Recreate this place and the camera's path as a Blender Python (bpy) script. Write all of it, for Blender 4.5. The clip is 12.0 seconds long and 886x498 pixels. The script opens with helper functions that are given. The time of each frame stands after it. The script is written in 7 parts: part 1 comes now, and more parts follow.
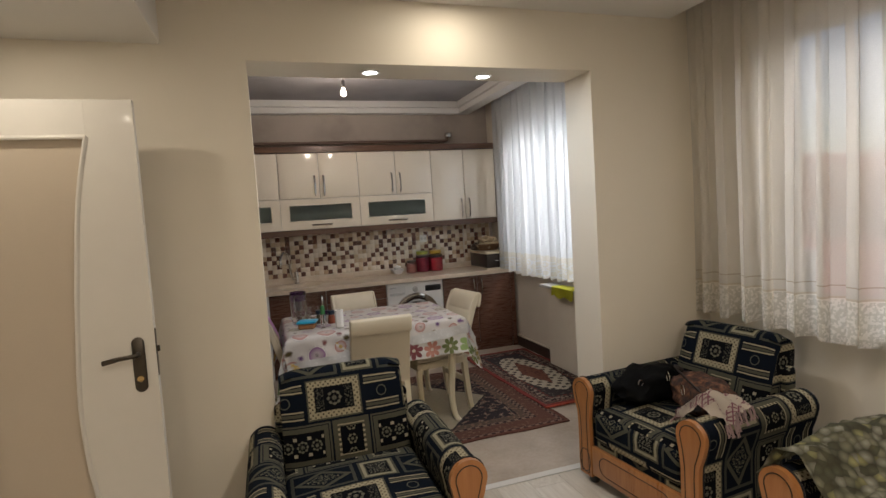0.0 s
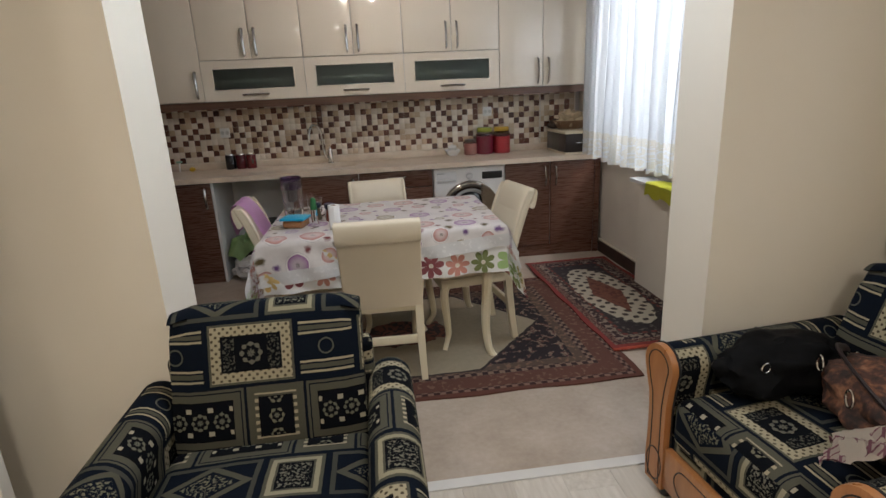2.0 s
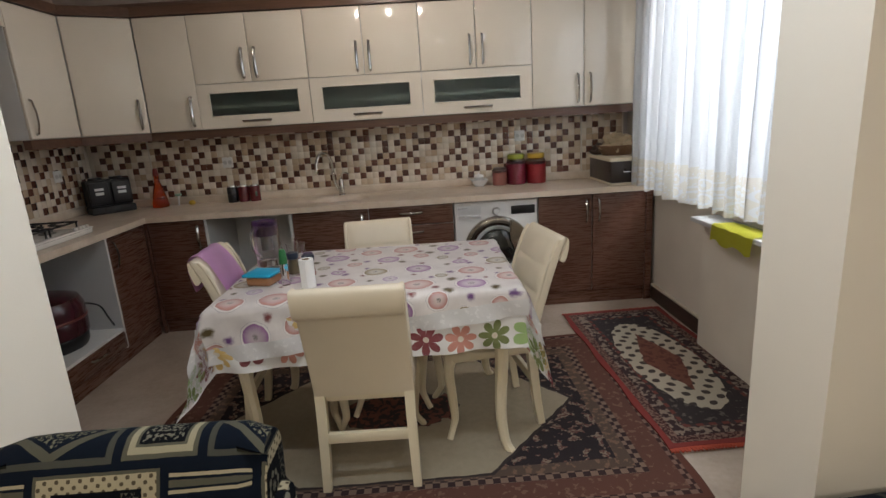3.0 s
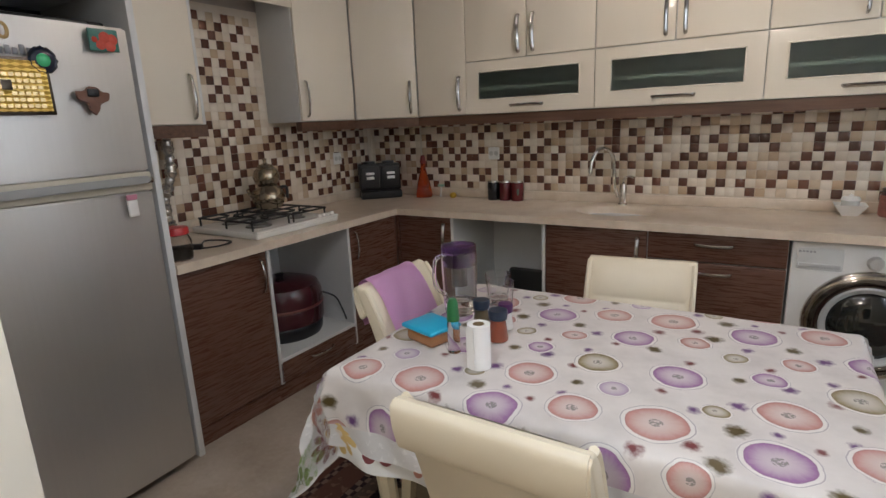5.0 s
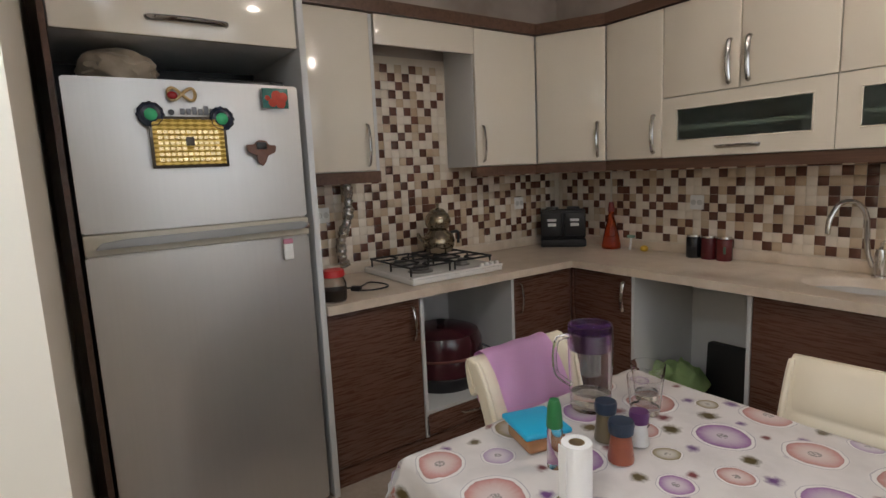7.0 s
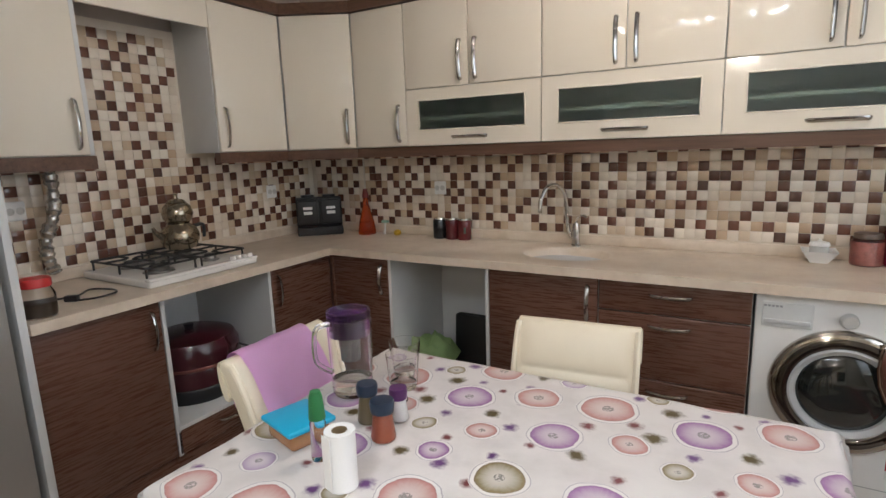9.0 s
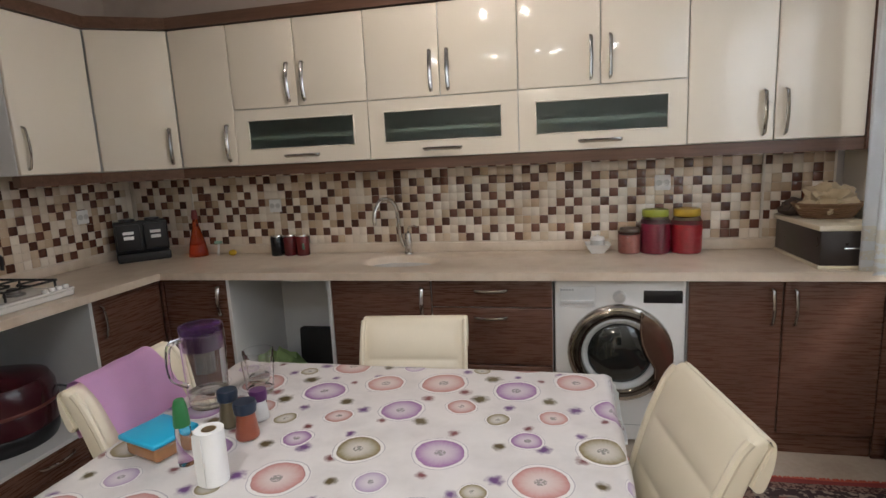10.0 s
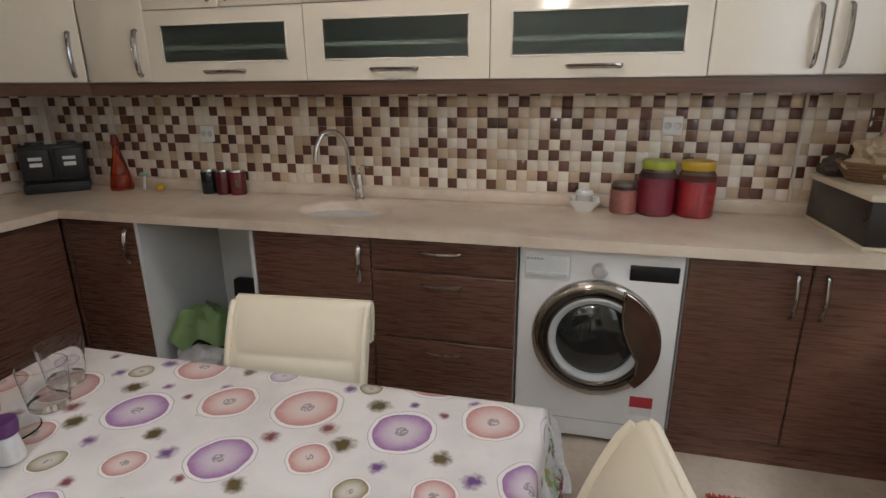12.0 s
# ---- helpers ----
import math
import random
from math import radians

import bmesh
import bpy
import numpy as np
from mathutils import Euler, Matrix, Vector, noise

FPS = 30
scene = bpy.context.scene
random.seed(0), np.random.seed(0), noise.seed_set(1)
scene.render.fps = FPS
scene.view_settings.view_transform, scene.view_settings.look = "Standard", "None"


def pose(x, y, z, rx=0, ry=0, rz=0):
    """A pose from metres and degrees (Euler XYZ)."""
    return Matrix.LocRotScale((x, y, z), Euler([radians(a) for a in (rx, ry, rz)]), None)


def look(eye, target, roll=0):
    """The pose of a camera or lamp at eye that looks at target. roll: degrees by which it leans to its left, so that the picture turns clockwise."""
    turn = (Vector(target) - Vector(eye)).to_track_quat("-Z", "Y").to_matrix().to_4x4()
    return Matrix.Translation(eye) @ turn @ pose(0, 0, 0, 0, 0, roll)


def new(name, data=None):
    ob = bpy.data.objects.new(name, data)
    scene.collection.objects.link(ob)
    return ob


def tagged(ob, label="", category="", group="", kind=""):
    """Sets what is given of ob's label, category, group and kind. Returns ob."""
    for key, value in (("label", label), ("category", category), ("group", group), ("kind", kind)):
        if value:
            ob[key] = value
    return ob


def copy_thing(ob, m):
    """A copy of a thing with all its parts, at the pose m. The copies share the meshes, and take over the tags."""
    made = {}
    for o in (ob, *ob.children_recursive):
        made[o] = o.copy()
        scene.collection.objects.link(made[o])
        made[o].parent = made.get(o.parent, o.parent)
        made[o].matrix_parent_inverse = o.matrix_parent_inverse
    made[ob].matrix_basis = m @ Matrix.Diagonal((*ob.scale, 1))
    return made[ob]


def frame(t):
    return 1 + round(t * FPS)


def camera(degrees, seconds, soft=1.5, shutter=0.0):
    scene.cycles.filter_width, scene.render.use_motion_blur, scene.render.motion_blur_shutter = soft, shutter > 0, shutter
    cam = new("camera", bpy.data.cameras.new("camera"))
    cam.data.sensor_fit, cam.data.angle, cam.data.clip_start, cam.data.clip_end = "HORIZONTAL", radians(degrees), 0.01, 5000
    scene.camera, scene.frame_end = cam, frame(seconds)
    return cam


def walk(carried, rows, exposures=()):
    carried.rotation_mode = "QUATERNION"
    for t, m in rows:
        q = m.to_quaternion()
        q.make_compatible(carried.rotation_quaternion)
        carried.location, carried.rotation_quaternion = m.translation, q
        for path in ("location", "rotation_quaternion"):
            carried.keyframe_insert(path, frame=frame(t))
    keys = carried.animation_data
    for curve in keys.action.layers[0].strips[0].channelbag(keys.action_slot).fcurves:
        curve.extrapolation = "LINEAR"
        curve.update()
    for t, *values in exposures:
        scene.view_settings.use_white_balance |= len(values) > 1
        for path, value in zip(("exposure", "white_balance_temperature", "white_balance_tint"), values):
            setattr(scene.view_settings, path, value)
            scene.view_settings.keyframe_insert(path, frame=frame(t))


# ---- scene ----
cam = camera(79.4, 12.0)
PATH = [
    (0, (0.447, 0.396, 1.505), (1.072, 2.291, 1.373), -3.6),
    (0.5, (0.56, 0.59, 1.479), (1.131, 2.476, 1.138), -3.8),
    (1, (0.704, 0.848, 1.418), (1.201, 2.692, 0.824), -4.9),
    (1.5, (0.925, 1.107, 1.384), (1.262, 2.965, 0.725), -4.2),
    (2, (1.11, 1.355, 1.408), (1.334, 3.262, 0.85), -2.8),
    (2.5, (1.246, 1.68, 1.434), (1.427, 3.615, 0.964), -3.1),
    (2.7, (1.306, 1.793, 1.425), (1.447, 3.732, 0.954), -3.2),
    (4.3, (1.524, 2.681, 1.396), (0.911, 4.512, 0.878), -4.6),
    (4.5, (1.486, 2.755, 1.392), (0.76, 4.549, 0.889), -3.8),
    (5, (1.487, 2.955, 1.39), (0.449, 4.601, 0.929), -2.5),
    (5.5, (1.425, 3.105, 1.394), (0.159, 4.596, 0.977), -2.7),
    (6, (1.457, 3.245, 1.388), (-0.03, 4.524, 0.998), -3.1),
    (6.5, (1.517, 3.313, 1.413), (-0.089, 4.461, 1.093), -2.7),
    (6.7, (1.537, 3.334, 1.418), (-0.097, 4.449, 1.128), -2.6),
    (8.3, (1.502, 3.334, 1.408), (-0.003, 4.596, 1.034), -2.7),
    (8.5, (1.515, 3.348, 1.41), (0.115, 4.727, 1.04), -2.5),
    (9, (1.529, 3.367, 1.409), (0.542, 5.067, 1.041), -1.9),
    (9.5, (1.531, 3.266, 1.397), (0.921, 5.135, 1.03), -2.4),
    (10, (1.589, 3.171, 1.421), (1.17, 5.098, 1.085), -2.7),
    (10.5, (1.677, 3.054, 1.412), (1.375, 4.998, 1.048), -2.9),
    (11, (1.714, 3.177, 1.388), (1.516, 5.118, 0.946), -1.5),
    (11.5, (1.708, 3.483, 1.4), (1.497, 5.413, 0.918), -0.3),
    (12, (1.763, 3.751, 1.397), (1.297, 5.608, 0.819), -0.4),
]
EXPOSURES = [(0.0, -0.28, 6600, 11), (0.5, -0.33, 6450, 11), (1.0, -0.08, 6200, 10), (1.5, 0.05, 6200, 10), (2.0, 0.06, 6150, 10), (2.5, 0.0, 6300, 10), (4.5, 0.47, 6100, 9), (5.0, 0.36, 6150, 10), (5.5, 0.25, 6350, 10), (6.5, 0.27, 6350, 10), (8.5, 0.25, 6350, 10), (9.0, 0.74, 6100, 9), (9.5, 0.40, 6150, 10), (10.0, 0.42, 6200, 10), (10.5, 0.0, 6750, 11), (11.0, -0.20, 7050, 12), (11.5, -0.22, 7250, 14), (12.0, 0.35, 6200, 9)]
walk(cam, [(t, look(eye, target, roll)) for t, eye, target, roll in PATH], EXPOSURES)

# ---- daylight and lamps ----
world = bpy.data.worlds.new("daylight")
scene.world = world
world.use_nodes = True
sky = world.node_tree.nodes.new("ShaderNodeTexSky")
sky.sky_type, sky.sun_disc, sky.sun_elevation, sky.sun_rotation = "NISHITA", False, radians(48), radians(150)
world.node_tree.nodes["Background"].inputs["Strength"].default_value = 0.15
world.node_tree.links.new(sky.outputs[0], world.node_tree.nodes["Background"].inputs["Color"])


def lamp(name, kind, m, energy, colour, **settings):
    data = bpy.data.lights.new(name, kind)
    data.energy, data.color = energy, colour
    for key, value in settings.items():
        if key == "size":
            data.shape, data.size = "DISK", value
        elif key == "rect":
            data.shape, data.size, data.size_y = "RECTANGLE", value[0], value[1]
        elif key == "radius":
            data.shadow_soft_size = value
        elif key == "angle":
            data.angle = value
        elif key == "spread":
            data.spread = value
    ob = new(name, data)
    ob.matrix_world = m
    return ob


lamp("sun", "SUN", look((-4, -6, 9), (0, 0, 0)), 3.0, (1.0, 0.96, 0.9), angle=radians(6))
# added lamps for sky light: in the kitchen opening, and unseen above both windows
lamp("window_daylight_kitchen", "AREA", look((3.115, 4.57, 1.62), (1.0, 4.57, 1.30)), 15, (0.93, 0.97, 1.0), rect=(1.76, 1.38))
lamp("sky_light_kitchen", "AREA", look((4.40, 4.45, 3.20), (1.7, 4.75, 0.9)), 90, (0.95, 0.97, 1.0), rect=(1.9, 0.7))
lamp("window_daylight_living", "AREA", look((4.30, 1.6, 3.25), (0.9, 1.9, 0.9)), 62, (1.0, 0.98, 0.95), rect=(2.2, 1.2))
WARM, COOL = (1.0, 0.90, 0.74), (0.82, 0.91, 1.0)
LIVING_Z, KITCHEN_Z, LINTEL_Z, SOFFIT_Z = 2.56, 2.77, 2.25, 2.31
# The living room pair at y 0.9 is added fill light, out of view.
SPOTS_LIVING = [(1.38, 2.72, LIVING_Z), (1.38, 0.9, LIVING_Z), (-0.40, 2.45, SOFFIT_Z), (-0.40, 0.9, SOFFIT_Z)]
SPOTS_LINTEL = [(1.02, 3.14, LINTEL_Z), (1.655, 3.17, LINTEL_Z)]
for x, y, z in SPOTS_LIVING:
    lamp("downlight_lamp", "AREA", pose(x, y, z - 0.012), 3.6, WARM, size=0.07)
for x, y, z in SPOTS_LINTEL:
    lamp("downlight_lamp", "AREA", pose(x, y, z - 0.012), 5.6, COOL, size=0.07)
CEILING_LAMP = (1.35, 0.15, LIVING_Z)
lamp("ceiling_lamp_light", "AREA", pose(CEILING_LAMP[0], CEILING_LAMP[1], LIVING_Z - 0.085), 34, (1.0, 0.88, 0.73), size=0.34)
BULB = (1.16, 4.95, 2.555)
lamp("bulb_lamp", "POINT", pose(*BULB), 19, (1.0, 0.87, 0.74), radius=0.03)


# ---- small shader language ----
class S:
    """A value in a node tree, with arithmetic."""

    def __init__(self, g, sock):
        self.g, self.sock = g, sock

    def __add__(self, o): return self.g.m("ADD", self, o)
    def __radd__(self, o): return self.g.m("ADD", o, self)
    def __sub__(self, o): return self.g.m("SUBTRACT", self, o)
    def __rsub__(self, o): return self.g.m("SUBTRACT", o, self)
    def __mul__(self, o): return self.g.m("MULTIPLY", self, o)
    def __rmul__(self, o): return self.g.m("MULTIPLY", o, self)
    def __truediv__(self, o): return self.g.m("DIVIDE", self, o)
    def __lt__(self, o): return self.g.m("LESS_THAN", self, o)
    def __gt__(self, o): return self.g.m("GREATER_THAN", self, o)
    def __abs__(self): return self.g.m("ABSOLUTE", self)


class Shader:
    def __init__(self, name, rough=0.5, metal=0.0, spec=0.5, coat=0.0):
        self.mat = bpy.data.materials.new(name)
        self.mat.use_nodes = True
        self.t = self.mat.node_tree
        self.b = self.t.nodes["Principled BSDF"]
        self.b.inputs["Roughness"].default_value = rough
        self.b.inputs["Metallic"].default_value = metal
        self.b.inputs["Specular IOR Level"].default_value = spec
        self.b.inputs["Coat Weight"].default_value = coat
        self.b.inputs["Coat Roughness"].default_value = 0.05

    def node(self, kind):
        return self.t.nodes.new(kind)

    def link(self, value, target):
        if isinstance(value, S):
            self.t.links.new(value.sock, target)
        elif isinstance(value, tuple):
            target.default_value = value if len(value) == 4 or target.type == "VECTOR" else (*value, 1.0)
        else:
            target.default_value = value

    def m(self, op, a, b=0.0, c=0.0):
        n = self.node("ShaderNodeMath")
        n.operation = op
        for v, i in zip((a, b, c), n.inputs):
            self.link(v, i)
        return S(self, n.outputs[0])

    def coords(self, which="Object"):
        n = self.node("ShaderNodeTexCoord")
        return S(self, n.outputs[which])

    def xyz(self, vec):
        n = self.node("ShaderNodeSeparateXYZ")
        self.link(vec, n.inputs[0])
        return [S(self, o) for o in n.outputs]

    def vec(self, x, y, z=0.0):
        n = self.node("ShaderNodeCombineXYZ")
        for v, i in zip((x, y, z), n.inputs):
            self.link(v, i)
        return S(self, n.outputs[0])

    def noise(self, vec, scale, detail=3.0, rough=0.55, stretch=None):
        if stretch:
            mp = self.node("ShaderNodeMapping")
            mp.inputs["Scale"].default_value = stretch
            self.link(vec, mp.inputs[0])
            vec = S(self, mp.outputs[0])
        n = self.node("ShaderNodeTexNoise")
        self.link(vec, n.inputs["Vector"])
        n.inputs["Scale"].default_value, n.inputs["Detail"].default_value, n.inputs["Roughness"].default_value = scale, detail, rough
        return S(self, n.outputs[0])

    def white(self, vec):
        n = self.node("ShaderNodeTexWhiteNoise")
        self.link(vec, n.inputs["Vector"])
        return S(self, n.outputs["Value"]), S(self, n.outputs["Color"])

    def mix(self, fac, a, b):
        n = self.node("ShaderNodeMix")
        n.data_type = "RGBA"
        self.link(fac, n.inputs[0])
        self.link(a, n.inputs[6])
        self.link(b, n.inputs[7])
        return S(self, n.outputs[2])

    def ramp(self, fac, stops, constant=False):
        n = self.node("ShaderNodeValToRGB")
        n.color_ramp.interpolation = "CONSTANT" if constant else "LINEAR"
        while len(n.color_ramp.elements) < len(stops):
            n.color_ramp.elements.new(0.5)
        for e, (p, c) in zip(n.color_ramp.elements, stops):
            e.position, e.color = p, (*c, 1.0)
        self.link(fac, n.inputs[0])
        return S(self, n.outputs[0])

    def band(self, x, lo, hi):
        return (x > lo) * (x < hi)

    def hyp(self, a, b):
        return self.m("SQRT", a * a + b * b)

    def colour(self, c):
        self.link(c, self.b.inputs["Base Color"])
        return self

    def roughness(self, r):
        self.link(r, self.b.inputs["Roughness"])
        return self

    def bump(self, h, strength=0.2, distance=0.01):
        n = self.node("ShaderNodeBump")
        n.inputs["Strength"].default_value, n.inputs["Distance"].default_value = strength, distance
        self.link(h, n.inputs["Height"])
        self.t.links.new(n.outputs[0], self.b.inputs["Normal"])
        return self


def plain(name, colour, rough=0.5, metal=0.0, vary=0.12, scale=14.0, bump=0.0, coat=0.0, fine=160.0):
    """Colour with two scales of variation, and optional fine relief."""
    s = Shader(name, rough, metal, coat=coat)
    p = s.coords()
    n, f = s.noise(p, scale), s.noise(p, fine, 2)
    dark = tuple(c * (1 - vary) for c in colour)
    light = tuple(min(1.0, c * (1 + vary * 0.6)) for c in colour)
    s.colour(s.mix(n * 0.75 + f * 0.25, dark, light))
    s.roughness(s.m("MULTIPLY_ADD", n, 0.14, max(0.02, rough - 0.07)))
    if bump:
        s.bump(f + n * 0.5, bump, 0.003)
    return s.mat


def wood(name, dark, light, rough=0.3, axis="x", scale=1.0, coat=0.0):
    s = Shader(name, rough, coat=coat)
    p = s.coords()
    st = {"x": (1.2, 22, 22), "y": (22, 1.2, 22), "z": (22, 22, 1.2)}[axis]
    g = s.noise(p, 2.2 * scale, 6, 0.62, st)
    f = s.noise(p, 9.0 * scale, 3, 0.6, st)
    s.colour(s.ramp(g * 0.7 + f * 0.3, [(0.3, dark), (0.5, tuple((a + b) / 2 for a, b in zip(dark, light))), (0.68, light)]))
    s.roughness(s.m("MULTIPLY_ADD", g, 0.2, rough - 0.1)).bump(g, 0.08, 0.002)
    return s.mat


def glass(name, colour=(1, 1, 1), rough=0.02):
    s = Shader(name, rough)
    s.colour(colour)
    s.b.inputs["Transmission Weight"].default_value = 1.0
    s.b.inputs["IOR"].default_value = 1.45
    return s.mat


def emitter(name, colour, strength):
    s = Shader(name)
    s.colour(colour)
    s.link(colour, s.b.inputs["Emission Color"])
    s.b.inputs["Emission Strength"].default_value = strength
    return s.mat


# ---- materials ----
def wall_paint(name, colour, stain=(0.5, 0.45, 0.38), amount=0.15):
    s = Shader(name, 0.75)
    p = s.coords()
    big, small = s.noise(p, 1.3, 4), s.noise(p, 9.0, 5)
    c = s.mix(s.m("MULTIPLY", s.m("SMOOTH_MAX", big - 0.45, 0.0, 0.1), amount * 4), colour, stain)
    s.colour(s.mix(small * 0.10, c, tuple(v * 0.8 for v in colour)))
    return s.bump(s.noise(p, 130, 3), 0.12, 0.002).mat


WALL = wall_paint("cream_wall_paint", (0.785, 0.728, 0.63), (0.63, 0.57, 0.48), 0.10)
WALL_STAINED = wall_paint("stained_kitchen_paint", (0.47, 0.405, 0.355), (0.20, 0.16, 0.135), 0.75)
WALL_KITCHEN = wall_paint("worn_kitchen_paint", (0.74, 0.67, 0.57), (0.46, 0.39, 0.32), 0.28)
CEILING = wall_paint("white_ceiling_paint", (0.74, 0.72, 0.69), (0.66, 0.63, 0.58), 0.08)
# Stained grey paint, its base darkened to stand in for weaker bulb light.
CEILING_K = wall_paint("dimmed_stained_ceiling_paint", (0.40, 0.38, 0.385), (0.17, 0.155, 0.16), 0.50)
FRAME_WHITE = plain("white_lacquer", (0.72, 0.69, 0.64), 0.32, vary=0.05, coat=0.2)
CARCASS = plain("white_melamine", (0.66, 0.66, 0.65), 0.5, vary=0.06)
CREAM_GLOSS = plain("cream_gloss_lacquer", (0.80, 0.735, 0.625), 0.10, vary=0.025, scale=2, coat=0.6, fine=8.0)
BROWN = wood("dark_walnut_laminate", (0.070, 0.031, 0.020), (0.175, 0.081, 0.052), 0.28, "x", 2.6)
TRIM_BROWN = wood("walnut_trim", (0.07, 0.035, 0.022), (0.16, 0.085, 0.055), 0.32, "x")
SKIRT = wood("dark_skirting", (0.030, 0.016, 0.012), (0.075, 0.042, 0.030), 0.45, "y")
CHROME = plain("chrome", (0.70, 0.69, 0.67), 0.07, 1.0, 0.05)
# Chrome coloured darker in place of the dim room it would mirror.
HANDLE = plain("chrome_dark_reflection", (0.50, 0.49, 0.47), 0.09, 1.0, 0.10)
STEEL_DARK = plain("aged_bronze", (0.10, 0.085, 0.07), 0.32, 1.0, 0.3)
BRASS = plain("worn_brass", (0.62, 0.45, 0.22), 0.25, 1.0, 0.2)
BLACK = plain("black_plastic", (0.012, 0.012, 0.014), 0.30, vary=0.3)
MATT_BLACK = plain("matt_black_iron", (0.014, 0.014, 0.015), 0.55, vary=0.3)
WHITE_PL = plain("white_plastic", (0.78, 0.77, 0.75), 0.35, vary=0.04)
LEATHER = plain("cream_leatherette", (0.71, 0.63, 0.485), 0.38, vary=0.08, scale=7, bump=0.10, fine=420)
CREAM_PAINT = plain("cream_painted_wood", (0.74, 0.66, 0.48), 0.35, vary=0.07)
GLASS = glass("clear_glass")
SHELF_GLASS = glass("smoked_cabinet_glass", (0.60, 0.68, 0.64), 0.45)
PALE_SHELF = plain("pale_shelf", (0.74, 0.77, 0.73), 0.5)
DARK_GLASS = plain("dark_glass_and_cavity_shade", (0.035, 0.05, 0.047), 0.08, vary=0.2, coat=0.3)


def worktop_material():
    s = Shader("beige_stone_laminate", 0.28)
    p = s.coords()
    a, b = s.noise(p, 9, 6, 0.65), s.noise(p, 2.2, 4)
    s.colour(s.ramp(a * 0.6 + b * 0.4, [(0.3, (0.54, 0.43, 0.33)), (0.5, (0.68, 0.57, 0.455)), (0.7, (0.76, 0.66, 0.55))]))
    return s.mat


WORKTOP = worktop_material()


def fridge_material():
    s = Shader("brushed_grey_steel_paint", 0.34, 0.75)
    p = s.coords()
    g = s.noise(p, 3, 4, 0.5, (30, 30, 0.6))
    d = s.noise(p, 2.0, 4)
    s.colour(s.mix(g * 0.25 + d * 0.5, (0.49, 0.47, 0.445), (0.64, 0.615, 0.585)))
    s.roughness(g * 0.05 + d * 0.16 + 0.24)
    return s.mat


FRIDGE = fridge_material()


def mosaic_material(name, per_island, stops):
    s = Shader(name, 0.13, coat=0.5)
    n = s.node("ShaderNodeNewGeometry" if per_island else "ShaderNodeObjectInfo")
    r = S(s, n.outputs["Random Per Island" if per_island else "Random"])
    v = s.noise(s.coords(), 60, 3)
    c = s.ramp(r, stops)
    s.colour(s.mix(v * 0.3, c, s.mix(0.45, c, (0.30, 0.22, 0.16))))
    return s.mat


GLAZES = {"dark": [(0.0, (0.066, 0.020, 0.012)), (1.0, (0.150, 0.054, 0.032))],
          "tan": [(0.0, (0.52, 0.37, 0.24)), (1.0, (0.66, 0.53, 0.39))],
          "cream": [(0.0, (0.72, 0.61, 0.49)), (1.0, (0.85, 0.77, 0.66))]}
TILE_ONE = {k: mosaic_material("mosaic_glaze_" + k, False, v) for k, v in GLAZES.items()}
TILE_REST = {k: mosaic_material("mosaic_rest_" + k, True, v) for k, v in GLAZES.items()}
GROUT = plain("mosaic_grout", (0.70, 0.61, 0.50), 0.8, vary=0.15, bump=0.1)


def plank_material():
    s = Shader("pale_oak_laminate", 0.34)
    n = s.node("ShaderNodeObjectInfo")
    r = S(s, n.outputs["Random"])
    p = s.coords()
    q = s.node("ShaderNodeVectorMath")
    q.operation = "ADD"
    s.link(p, q.inputs[0])
    s.link(s.vec(r * 37.0, r * 11.0, 0.0), q.inputs[1])
    g = s.noise(S(s, q.outputs[0]), 3.0, 6, 0.6, (16, 1.0, 16))
    c = s.ramp(g * 0.72 + r * 0.28, [(0.25, (0.45, 0.40, 0.335)), (0.5, (0.57, 0.52, 0.45)), (0.72, (0.68, 0.635, 0.565))])
    return s.colour(c).roughness(g * 0.2 + 0.24).mat


PLANK = plank_material()


def kitchen_floor_material():
    s = Shader("beige_stone_floor", 0.36)
    p = s.coords()
    a, b = s.noise(p, 3.0, 6, 0.6), s.noise(p, 40, 3)
    s.colour(s.ramp(a * 0.75 + b * 0.25, [(0.3, (0.32, 0.25, 0.19)), (0.5, (0.42, 0.345, 0.275)), (0.72, (0.52, 0.445, 0.37))]))
    return s.bump(b, 0.04, 0.002).mat


FLOOR_K = kitchen_floor_material()


